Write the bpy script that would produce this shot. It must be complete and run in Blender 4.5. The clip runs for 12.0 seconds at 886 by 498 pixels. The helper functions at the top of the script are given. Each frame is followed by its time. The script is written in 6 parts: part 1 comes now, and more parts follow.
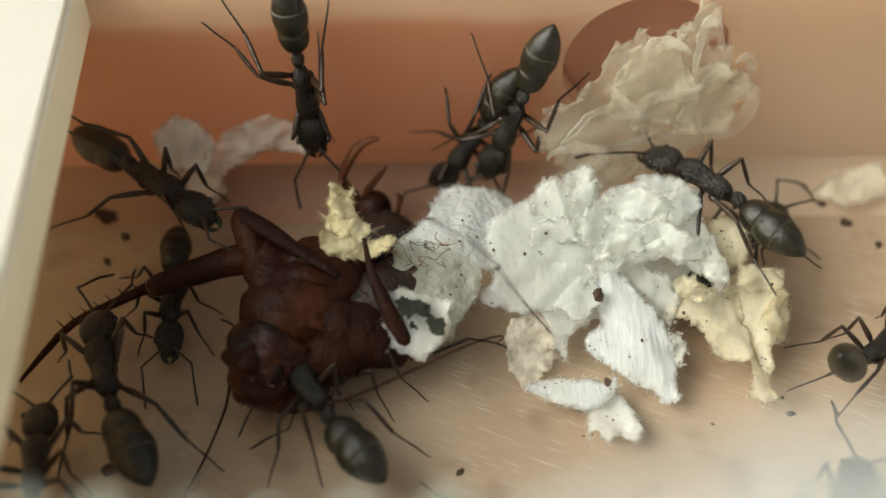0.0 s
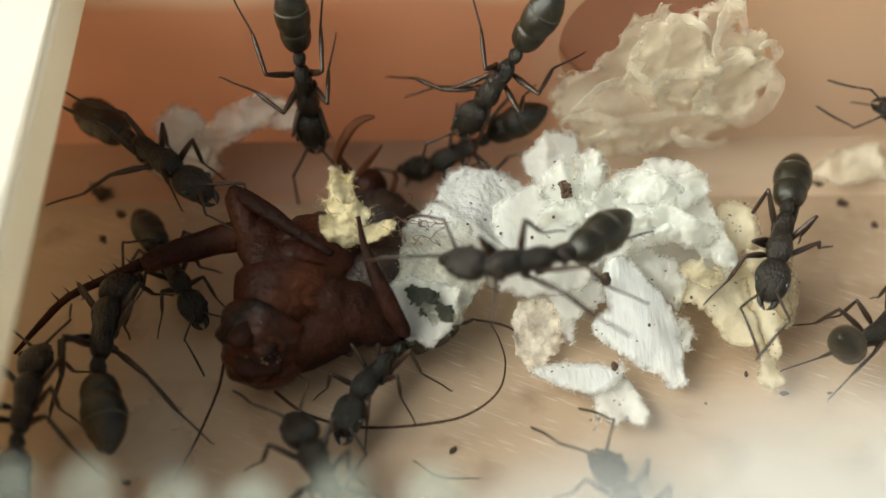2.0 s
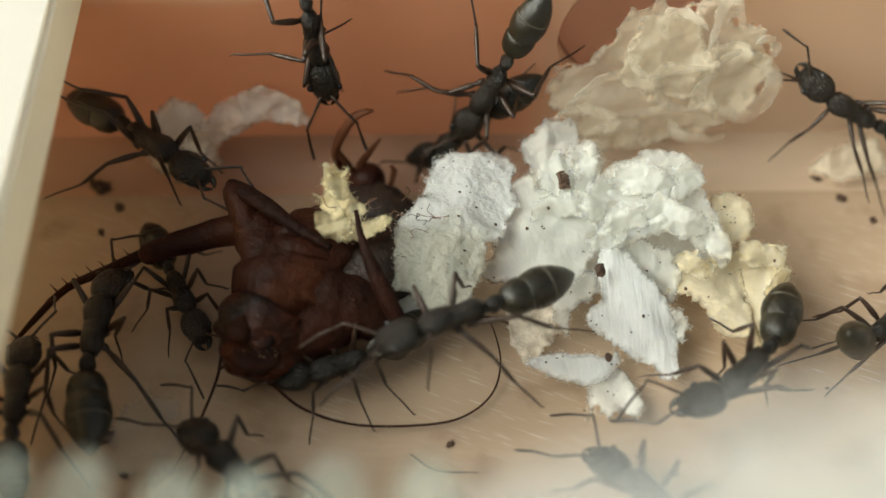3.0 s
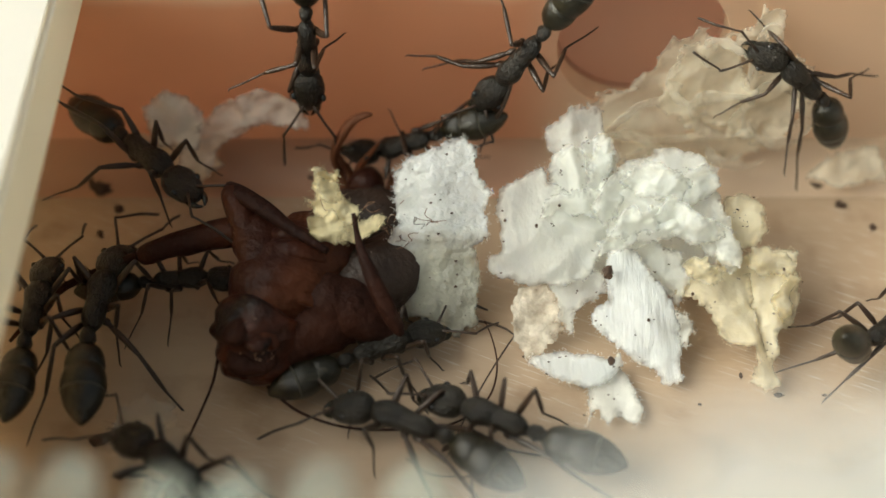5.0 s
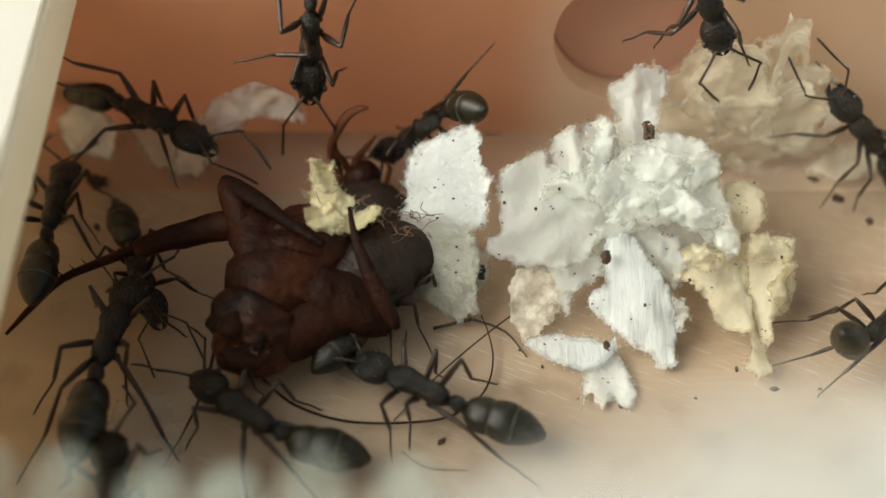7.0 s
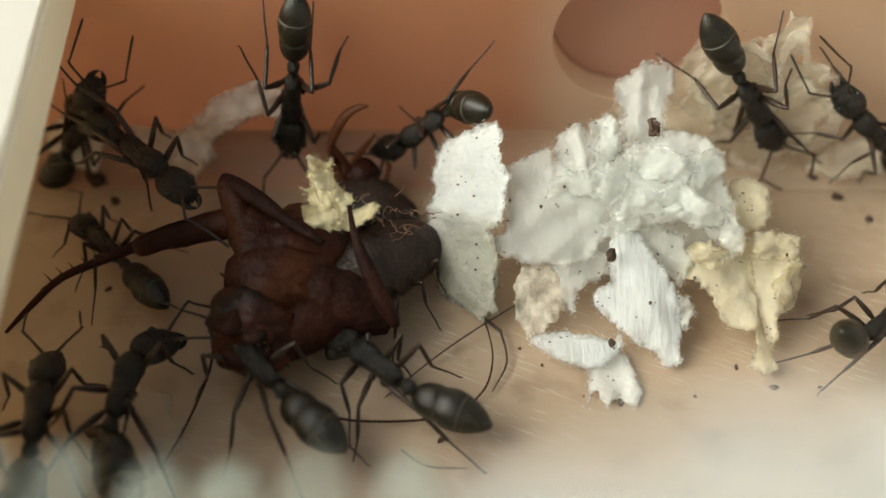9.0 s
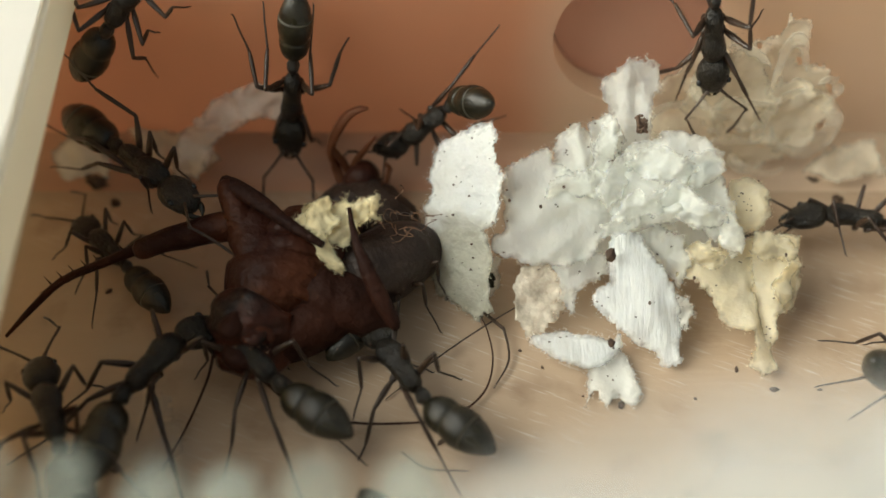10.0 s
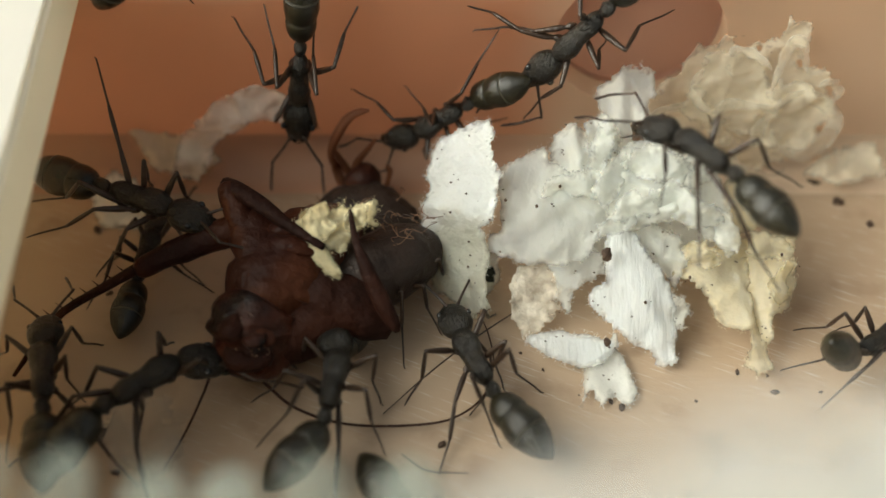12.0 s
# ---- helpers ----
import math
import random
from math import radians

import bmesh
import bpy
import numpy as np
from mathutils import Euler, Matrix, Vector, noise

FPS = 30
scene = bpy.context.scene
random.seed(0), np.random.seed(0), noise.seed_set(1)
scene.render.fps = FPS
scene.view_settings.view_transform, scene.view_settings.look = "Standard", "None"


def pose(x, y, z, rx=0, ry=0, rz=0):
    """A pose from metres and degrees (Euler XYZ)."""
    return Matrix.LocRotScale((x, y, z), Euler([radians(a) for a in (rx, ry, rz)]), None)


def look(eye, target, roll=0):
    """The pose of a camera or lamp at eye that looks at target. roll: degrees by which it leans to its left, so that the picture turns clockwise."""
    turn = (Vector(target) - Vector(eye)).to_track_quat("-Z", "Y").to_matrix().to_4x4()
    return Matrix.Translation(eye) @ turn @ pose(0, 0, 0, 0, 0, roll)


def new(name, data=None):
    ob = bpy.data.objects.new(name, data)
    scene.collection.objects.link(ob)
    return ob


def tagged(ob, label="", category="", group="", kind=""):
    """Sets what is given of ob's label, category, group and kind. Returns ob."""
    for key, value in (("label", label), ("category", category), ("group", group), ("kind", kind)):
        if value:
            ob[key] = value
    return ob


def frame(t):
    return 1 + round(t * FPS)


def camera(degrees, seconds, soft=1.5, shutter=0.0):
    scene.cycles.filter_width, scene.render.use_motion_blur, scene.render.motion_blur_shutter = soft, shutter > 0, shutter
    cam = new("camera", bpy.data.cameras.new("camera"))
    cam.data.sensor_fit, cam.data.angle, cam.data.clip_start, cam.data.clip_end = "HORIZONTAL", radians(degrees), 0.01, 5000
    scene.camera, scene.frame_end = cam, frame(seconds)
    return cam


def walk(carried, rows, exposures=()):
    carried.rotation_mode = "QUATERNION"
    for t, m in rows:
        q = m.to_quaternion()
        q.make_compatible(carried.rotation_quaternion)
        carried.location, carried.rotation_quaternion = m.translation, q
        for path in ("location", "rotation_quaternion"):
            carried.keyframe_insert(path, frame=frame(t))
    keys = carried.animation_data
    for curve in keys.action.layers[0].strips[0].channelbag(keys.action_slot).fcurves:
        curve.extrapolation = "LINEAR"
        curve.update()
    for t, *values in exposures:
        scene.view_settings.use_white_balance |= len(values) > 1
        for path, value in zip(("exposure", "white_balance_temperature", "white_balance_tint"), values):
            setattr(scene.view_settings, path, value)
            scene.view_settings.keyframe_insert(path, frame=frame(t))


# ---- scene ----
from mathutils import Quaternion

# A small plastic box of ants seen close up. Lengths in the tables are millimetres.
MM = 0.001
cam = camera(40.0, 12.0, soft=1.6)
cam.data.dof.use_dof = True
cam.data.dof.focus_distance = 0.083
cam.data.dof.aperture_fstop = 16.0


def mm(x, y, z, rx=0, ry=0, rz=0):
    """A pose from millimetres and degrees."""
    return pose(x * MM, y * MM, z * MM, rx, ry, rz)


walk(cam, [
    (0, mm(-2.000, -57.851, 68.944, 41.383, 0, -1.087)),
    (0.5, mm(-1.833, -57.851, 68.944, 40.931, 0, -1.021)),
    (1, mm(-1.667, -57.851, 68.944, 40.612, 0, -0.915)),
    (1.5, mm(-1.500, -57.851, 68.944, 40.492, 0, -0.809)),
    (2, mm(-1.333, -57.851, 68.944, 40.372, 0, -0.782)),
    (2.5, mm(-1.167, -57.851, 68.944, 40.213, 0, -0.636)),
    (3, mm(-1.000, -57.851, 68.944, 40.093, 0, -0.583)),
    (3.2, mm(-0.933, -57.851, 68.944, 40.080, 0, -0.568)),
    (4.8, mm(-0.400, -57.851, 68.944, 40.293, 0, -0.095)),
    (5, mm(-0.333, -57.851, 68.944, 40.279, 0, -0.053)),
    (5.5, mm(-0.167, -57.851, 68.944, 40.160, 0, 0.000)),
    (6, mm(-0.000, -57.851, 68.944, 39.947, 0, 0.080)),
    (6.5, mm(-0.000, -57.851, 68.944, 39.973, 0, 0.053)),
    (7, mm(-0.000, -57.851, 68.944, 39.973, 0, 0.013)),
    (9, mm(-0.000, -57.851, 68.944, 39.894, 0, -0.013)),
    (9.5, mm(-0.000, -57.851, 68.944, 40.027, 0, -0.013)),
    (10, mm(-0.000, -57.851, 68.944, 40.000, 0, 0.000)),
    (10.5, mm(-0.000, -57.851, 68.944, 39.774, 0, 0.053)),
    (11, mm(-0.000, -57.851, 68.944, 39.840, 0, 0.040)),
    (11.5, mm(-0.000, -57.851, 68.944, 40.093, 0, 0.080)),
    (12, mm(-0.000, -57.851, 68.944, 40.106, 0, 0.053)),
], exposures=[(t, e + 0.13, 6300, 2) for t, e in ((0, 0.19), (1, 0.22), (1.5, 0.32), (2, 0.39), (2.5, 0.35), (3, 0.24), (5, 0.26), (7, 0.2), (9, 0.14), (10, 0.15), (12, 0.18))])

# ---- light: low daylight from behind the box ----
SUN = Vector((-1.3, -0.2, 1.0)).normalized()
world = bpy.data.worlds.new("daylight")
scene.world = world
world.use_nodes = True
wn, wl = world.node_tree.nodes, world.node_tree.links
sky = wn.new("ShaderNodeTexSky")
sky.sky_type = "NISHITA"
sky.sun_disc = False
sky.sun_elevation = math.asin(SUN.z)
sky.sun_rotation = math.atan2(SUN.x, SUN.y)
sky.dust_density = 6.0
sky.ozone_density = 0.3
grey = wn.new("ShaderNodeRGBToBW")
wl.new(sky.outputs[0], grey.inputs[0])
warm = wn.new("ShaderNodeMixRGB")
warm.blend_type = "MULTIPLY"
warm.inputs[0].default_value = 1.0
warm.inputs[2].default_value = (1.0, 0.93, 0.80, 1)
wl.new(grey.outputs[0], warm.inputs[1])
haze = wn.new("ShaderNodeMixRGB")
haze.inputs[0].default_value = 0.8
wl.new(sky.outputs[0], haze.inputs[1])
wl.new(warm.outputs[0], haze.inputs[2])
wl.new(haze.outputs[0], wn["Background"].inputs[0])
wn["Background"].inputs[1].default_value = 0.15
sun_data = bpy.data.lights.new("sun", "SUN")
sun_data.energy = 2.7
sun_data.angle = radians(58)
sun_data.color = (1.0, 0.955, 0.885)
sun = new("sun", sun_data)
sun.matrix_basis = look(SUN * 0.4, (0, 0, 0))


# ---- materials ----
def material(name, colour, rough=0.5, dark=None, scale=300.0, bump=0.0, bump_scale=1500.0, translucent=0.0, tint=None,
             metal=0.0, soft=0.0, stretch=(1, 1, 1), coat=0.0, clear=0.0, contrast=(0.35, 0.65), spec=0.5, frayed=0.0, solid=0.15, deep=0.0003):
    """A surface of two colours mixed by grain, with relief, see-through glow and gaps."""
    m = bpy.data.materials.new(name)
    m.use_nodes = True
    n, l = m.node_tree.nodes, m.node_tree.links
    b = n["Principled BSDF"]
    out = n["Material Output"]
    where = n.new("ShaderNodeTexCoord")
    mapping = n.new("ShaderNodeMapping")
    mapping.inputs["Scale"].default_value = stretch
    l.new(where.outputs["Object"], mapping.inputs[0])
    grain = n.new("ShaderNodeTexNoise")
    grain.inputs["Scale"].default_value = scale
    grain.inputs["Detail"].default_value = 6
    l.new(mapping.outputs[0], grain.inputs["Vector"])
    stain = n.new("ShaderNodeTexNoise")
    stain.inputs["Scale"].default_value = scale * 0.13
    stain.inputs["Detail"].default_value = 3
    l.new(where.outputs["Object"], stain.inputs["Vector"])
    both = n.new("ShaderNodeMath")
    both.operation = "MULTIPLY_ADD"
    both.inputs[1].default_value = 0.5
    l.new(grain.outputs[0], both.inputs[0])
    half = n.new("ShaderNodeMath")
    half.operation = "MULTIPLY"
    half.inputs[1].default_value = 0.5
    l.new(stain.outputs[0], half.inputs[0])
    l.new(half.outputs[0], both.inputs[2])
    ramp = n.new("ShaderNodeValToRGB")
    ramp.color_ramp.elements[0].position, ramp.color_ramp.elements[1].position = contrast
    dark = dark or tuple(c * 0.75 for c in colour)
    ramp.color_ramp.elements[0].color = (*dark, 1)
    ramp.color_ramp.elements[1].color = (*colour, 1)
    l.new(both.outputs[0], ramp.inputs[0])
    l.new(ramp.outputs[0], b.inputs["Base Color"])
    b.inputs["Roughness"].default_value = rough
    b.inputs["Metallic"].default_value = metal
    b.inputs["Coat Weight"].default_value = coat
    b.inputs["Specular IOR Level"].default_value = spec
    if soft:
        b.inputs["Subsurface Weight"].default_value = soft
        b.inputs["Subsurface Radius"].default_value = (1.0, 0.9, 0.7)
        b.inputs["Subsurface Scale"].default_value = 0.0004
    if bump:
        fine = n.new("ShaderNodeTexNoise")
        fine.inputs["Scale"].default_value = bump_scale
        fine.inputs["Detail"].default_value = 4
        l.new(mapping.outputs[0], fine.inputs["Vector"])
        relief = n.new("ShaderNodeBump")
        relief.inputs["Strength"].default_value = bump
        relief.inputs["Distance"].default_value = deep
        l.new(fine.outputs[0], relief.inputs["Height"])
        l.new(relief.outputs[0], b.inputs["Normal"])
    last = b.outputs[0]
    if translucent:
        t = n.new("ShaderNodeBsdfTranslucent")
        if bump:
            l.new(relief.outputs[0], t.inputs["Normal"])
        if tint:
            t.inputs[0].default_value = (*tint, 1)
        else:
            l.new(ramp.outputs[0], t.inputs[0])
        mix = n.new("ShaderNodeMixShader")
        mix.inputs[0].default_value = translucent
        l.new(last, mix.inputs[1])
        l.new(t.outputs[0], mix.inputs[2])
        last = mix.outputs[0]
    if clear:
        gaps = n.new("ShaderNodeMapRange")
        gaps.inputs[1].default_value, gaps.inputs[2].default_value = 0.38, 0.62
        gaps.inputs[3].default_value, gaps.inputs[4].default_value = clear, clear * solid
        l.new(both.outputs[0], gaps.inputs[0])
        glass = n.new("ShaderNodeBsdfTransparent")
        mix = n.new("ShaderNodeMixShader")
        l.new(gaps.outputs[0], mix.inputs[0])
        l.new(last, mix.inputs[1])
        l.new(glass.outputs[0], mix.inputs[2])
        last = mix.outputs[0]
    if frayed:
        thin = n.new("ShaderNodeAttribute")
        thin.attribute_name = "thin"
        wisps = n.new("ShaderNodeTexNoise")
        wisps.inputs["Scale"].default_value = 1700
        wisps.inputs["Detail"].default_value = 3
        l.new(where.outputs["Object"], wisps.inputs["Vector"])
        torn = n.new("ShaderNodeMath")
        torn.operation = "MULTIPLY_ADD"
        torn.use_clamp = True
        torn.inputs[1].default_value = 1.45
        l.new(thin.outputs["Fac"], torn.inputs[0])
        less = n.new("ShaderNodeMath")
        less.operation = "MULTIPLY"
        less.inputs[1].default_value = -1.0
        l.new(wisps.outputs[0], less.inputs[0])
        l.new(less.outputs[0], torn.inputs[2])
        part_clear = n.new("ShaderNodeMath")
        part_clear.operation = "MULTIPLY"
        part_clear.inputs[1].default_value = frayed
        l.new(torn.outputs[0], part_clear.inputs[0])
        gone = n.new("ShaderNodeBsdfTransparent")
        mix = n.new("ShaderNodeMixShader")
        l.new(part_clear.outputs[0], mix.inputs[0])
        l.new(last, mix.inputs[1])
        l.new(gone.outputs[0], mix.inputs[2])
        last = mix.outputs[0]
    l.new(last, out.inputs[0])
    return m


CREAM = material("cream_plastic", (0.79, 0.785, 0.765), 0.45, (0.75, 0.74, 0.71), 120, 0.05, 900, translucent=0.35, tint=(1.0, 0.92, 0.72))
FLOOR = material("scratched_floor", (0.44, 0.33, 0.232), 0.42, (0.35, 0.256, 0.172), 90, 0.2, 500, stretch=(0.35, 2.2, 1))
WALL = material("pinkish_wall", (0.66, 0.45, 0.31), 0.5, (0.56, 0.37, 0.25), 60, 0.05, 700, translucent=0.5, tint=(0.90, 0.77, 0.58))


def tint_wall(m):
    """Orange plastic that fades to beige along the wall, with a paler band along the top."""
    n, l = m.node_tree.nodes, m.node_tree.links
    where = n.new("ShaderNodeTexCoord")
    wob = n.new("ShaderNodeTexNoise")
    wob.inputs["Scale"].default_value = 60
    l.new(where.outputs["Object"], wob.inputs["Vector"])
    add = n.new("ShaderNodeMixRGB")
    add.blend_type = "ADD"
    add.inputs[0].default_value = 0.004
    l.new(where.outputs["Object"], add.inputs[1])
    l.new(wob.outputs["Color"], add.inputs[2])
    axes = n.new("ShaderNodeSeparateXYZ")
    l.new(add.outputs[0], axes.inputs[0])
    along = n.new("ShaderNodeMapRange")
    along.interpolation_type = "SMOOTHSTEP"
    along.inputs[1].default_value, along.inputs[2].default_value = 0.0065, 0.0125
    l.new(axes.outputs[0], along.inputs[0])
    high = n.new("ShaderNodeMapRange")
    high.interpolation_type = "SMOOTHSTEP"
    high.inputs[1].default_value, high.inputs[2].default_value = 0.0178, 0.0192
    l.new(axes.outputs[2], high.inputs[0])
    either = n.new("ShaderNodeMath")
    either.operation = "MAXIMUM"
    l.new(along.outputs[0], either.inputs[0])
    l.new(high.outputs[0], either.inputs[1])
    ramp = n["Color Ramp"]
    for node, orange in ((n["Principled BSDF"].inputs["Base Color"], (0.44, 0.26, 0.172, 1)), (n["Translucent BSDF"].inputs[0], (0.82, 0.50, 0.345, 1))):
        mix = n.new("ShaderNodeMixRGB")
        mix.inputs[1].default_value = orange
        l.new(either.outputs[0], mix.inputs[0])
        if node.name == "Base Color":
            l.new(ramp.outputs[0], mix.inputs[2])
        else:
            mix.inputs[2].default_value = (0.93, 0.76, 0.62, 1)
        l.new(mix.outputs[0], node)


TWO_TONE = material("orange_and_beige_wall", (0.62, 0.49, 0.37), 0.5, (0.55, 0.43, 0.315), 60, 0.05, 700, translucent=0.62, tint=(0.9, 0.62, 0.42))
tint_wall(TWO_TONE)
# The wall's orange reflection on the floor is painted into this colour.
CORNER = material("reflected_orange_corner", (0.58, 0.45, 0.33), 0.5, (0.51, 0.39, 0.28), 60, 0.05, 700, translucent=0.12, tint=(0.9, 0.62, 0.42))
tint_wall(CORNER)
PLUG = material("brown_plug", (0.53, 0.35, 0.27), 0.55, (0.48, 0.31, 0.235), 80, 0.1, 700, translucent=0.5, tint=(0.84, 0.57, 0.45))


def scratch(m):
    """Fine pale scratches that run one way over the plastic."""
    n, l = m.node_tree.nodes, m.node_tree.links
    b = n["Principled BSDF"]
    where = n.new("ShaderNodeTexCoord")
    turned = n.new("ShaderNodeMapping")
    turned.inputs["Rotation"].default_value = (0, 0, radians(24))
    l.new(where.outputs["Object"], turned.inputs[0])
    drawn = n.new("ShaderNodeMapping")
    drawn.inputs["Scale"].default_value = (380, 6500, 1)
    l.new(turned.outputs[0], drawn.inputs[0])
    lines = n.new("ShaderNodeTexNoise")
    lines.inputs["Scale"].default_value = 1.0
    lines.inputs["Detail"].default_value = 1
    l.new(drawn.outputs[0], lines.inputs["Vector"])
    pick = n.new("ShaderNodeMapRange")
    pick.inputs[1].default_value, pick.inputs[2].default_value = 0.62, 0.70
    pick.inputs[4].default_value = 0.30
    l.new(lines.outputs[0], pick.inputs[0])
    patch = n.new("ShaderNodeTexNoise")
    patch.inputs["Scale"].default_value = 45
    l.new(where.outputs["Object"], patch.inputs["Vector"])
    spot = n.new("ShaderNodeMapRange")
    spot.inputs[1].default_value, spot.inputs[2].default_value = 0.45, 0.6
    l.new(patch.outputs[0], spot.inputs[0])
    both = n.new("ShaderNodeMath")
    both.operation = "MULTIPLY"
    l.new(pick.outputs[0], both.inputs[0])
    l.new(spot.outputs[0], both.inputs[1])
    pale = n.new("ShaderNodeMixRGB")
    pale.inputs[2].default_value = (0.75, 0.72, 0.66, 1)
    l.new(both.outputs[0], pale.inputs[0])
    l.new(n["Color Ramp"].outputs[0], pale.inputs[1])
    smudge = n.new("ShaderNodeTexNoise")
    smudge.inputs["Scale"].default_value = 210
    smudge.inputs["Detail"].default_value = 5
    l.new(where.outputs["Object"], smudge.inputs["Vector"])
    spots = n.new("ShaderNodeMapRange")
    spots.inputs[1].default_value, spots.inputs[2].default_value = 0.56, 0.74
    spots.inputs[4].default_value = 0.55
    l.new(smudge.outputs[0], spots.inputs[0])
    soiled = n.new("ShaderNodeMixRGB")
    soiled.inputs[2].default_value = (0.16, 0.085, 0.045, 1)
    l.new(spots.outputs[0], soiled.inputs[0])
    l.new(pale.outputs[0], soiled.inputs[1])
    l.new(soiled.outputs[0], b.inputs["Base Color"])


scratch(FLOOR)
CLEAR = material("clear_plastic", (0.9, 0.9, 0.88), 0.1, clear=0.96)
FROST = material("frosted_plastic", (0.52, 0.57, 0.50), 0.6, (0.41, 0.45, 0.39), 120, clear=0.95, solid=0.62, translucent=0.3)


def haze_grows(m):
    """Haze put in as a see-through film, densest along the front and towards +x, thinning out inwards in uneven
    patches.
    """
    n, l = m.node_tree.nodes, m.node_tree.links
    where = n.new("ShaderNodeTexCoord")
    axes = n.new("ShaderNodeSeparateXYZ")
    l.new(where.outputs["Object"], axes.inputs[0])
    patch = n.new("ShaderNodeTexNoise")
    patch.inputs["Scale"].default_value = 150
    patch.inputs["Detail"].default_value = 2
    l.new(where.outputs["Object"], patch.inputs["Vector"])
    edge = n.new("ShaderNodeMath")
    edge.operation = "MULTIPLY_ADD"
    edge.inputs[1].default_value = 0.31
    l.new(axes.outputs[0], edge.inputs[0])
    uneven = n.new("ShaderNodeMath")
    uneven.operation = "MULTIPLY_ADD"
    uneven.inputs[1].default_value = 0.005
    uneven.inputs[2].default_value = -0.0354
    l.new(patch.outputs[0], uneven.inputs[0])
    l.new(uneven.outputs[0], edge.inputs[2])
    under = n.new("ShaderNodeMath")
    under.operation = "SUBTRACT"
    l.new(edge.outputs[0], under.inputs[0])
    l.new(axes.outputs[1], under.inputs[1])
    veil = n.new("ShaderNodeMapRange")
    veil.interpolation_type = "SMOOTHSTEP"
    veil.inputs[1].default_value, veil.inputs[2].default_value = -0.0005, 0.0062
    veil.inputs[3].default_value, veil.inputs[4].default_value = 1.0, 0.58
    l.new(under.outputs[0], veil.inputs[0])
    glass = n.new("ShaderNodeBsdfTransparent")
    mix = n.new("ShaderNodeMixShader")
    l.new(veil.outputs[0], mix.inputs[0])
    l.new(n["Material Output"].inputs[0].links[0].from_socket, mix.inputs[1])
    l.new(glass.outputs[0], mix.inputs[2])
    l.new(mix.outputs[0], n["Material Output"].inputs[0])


# Whitish film whose graded transparency imitates the haze at the front.
HAZE_FILM = material("haze_film", (0.73, 0.76, 0.75), 0.7, (0.67, 0.70, 0.68), 120, translucent=0.3, spec=0.2)
haze_grows(HAZE_FILM)
TABLE = material("table_top", (0.5, 0.46, 0.42), 0.6, (0.4, 0.37, 0.33), 30)
PAPER = material("white_paper", (0.84, 0.858, 0.84), 0.85, (0.78, 0.785, 0.735), 300, 0.35, 2600, translucent=0.66, tint=(0.94, 0.95, 0.922), stretch=(1, 0.55, 1), spec=0.1, soft=0.5, frayed=0.95)
LIMP = material("limp_white_paper", (0.88, 0.91, 0.92), 0.85, (0.76, 0.79, 0.77), 520, 1.0, 1200, translucent=0.45, tint=(0.92, 0.92, 0.86), spec=0.1, soft=0.3, frayed=0.95, deep=0.0005)


def shade_lower(m):
    """Shade painted as a dull, dirty tint over the lower half, with an uneven edge."""
    n, l = m.node_tree.nodes, m.node_tree.links
    where = n.new("ShaderNodeTexCoord")
    axes = n.new("ShaderNodeSeparateXYZ")
    l.new(where.outputs["Object"], axes.inputs[0])
    wander = n.new("ShaderNodeTexNoise")
    wander.inputs["Scale"].default_value = 380
    wander.inputs["Detail"].default_value = 4
    l.new(where.outputs["Object"], wander.inputs["Vector"])
    level = n.new("ShaderNodeMath")
    level.operation = "MULTIPLY_ADD"
    level.inputs[1].default_value = 0.004
    l.new(wander.outputs[0], level.inputs[0])
    l.new(axes.outputs[1], level.inputs[2])
    shaded = n.new("ShaderNodeMapRange")
    shaded.inputs[1].default_value, shaded.inputs[2].default_value = 0.0074, 0.0094
    shaded.inputs[3].default_value, shaded.inputs[4].default_value = 1.0, 0.0
    l.new(level.outputs[0], shaded.inputs[0])
    for shader in [x for x in n if x.bl_idname in ("ShaderNodeBsdfPrincipled", "ShaderNodeBsdfTranslucent")]:
        socket = shader.inputs[0]
        mix = n.new("ShaderNodeMixRGB")
        mix.blend_type = "MULTIPLY"
        if socket.is_linked:
            l.new(socket.links[0].from_socket, mix.inputs[1])
        else:
            mix.inputs[1].default_value = socket.default_value
        mix.inputs[2].default_value = (0.70, 0.68, 0.59, 1)
        l.new(shaded.outputs[0], mix.inputs[0])
        l.new(mix.outputs[0], socket)


# The shade on the sheet's lower half is mixed into its colour.
shade_lower(LIMP)
FIBROUS = material("fibrous_white_paper", (0.89, 0.92, 0.93), 0.8, (0.80, 0.83, 0.82), 700, 0.5, 1500, translucent=0.4, tint=(0.93, 0.94, 0.90), stretch=(2.2, 0.35, 1), spec=0.12, soft=0.3, frayed=0.95)
CREAMY = material("yellowed_paper", (0.84, 0.775, 0.58), 0.85, (0.77, 0.69, 0.48), 300, 0.3, 2200, translucent=0.42, soft=0.5, frayed=0.95, spec=0.08)
BIT = material("pale_yellow_paper", (0.86, 0.80, 0.56), 0.8, (0.70, 0.61, 0.37), 500, 0.5, 2200, frayed=0.95, translucent=0.3, spec=0.1)
NET = material("beige_fibre", (0.90, 0.85, 0.74), 0.9, (0.78, 0.70, 0.56), 1100, 1.0, 2400, translucent=0.3, clear=0.95, solid=0.3, spec=0.1)
WEB = material("thin_tissue", (0.92, 0.88, 0.76), 0.85, (0.86, 0.80, 0.66), 330, 0.12, 1200, translucent=0.5, clear=0.5, solid=0.25, spec=0.05, frayed=0.95, contrast=(0.3, 0.7))
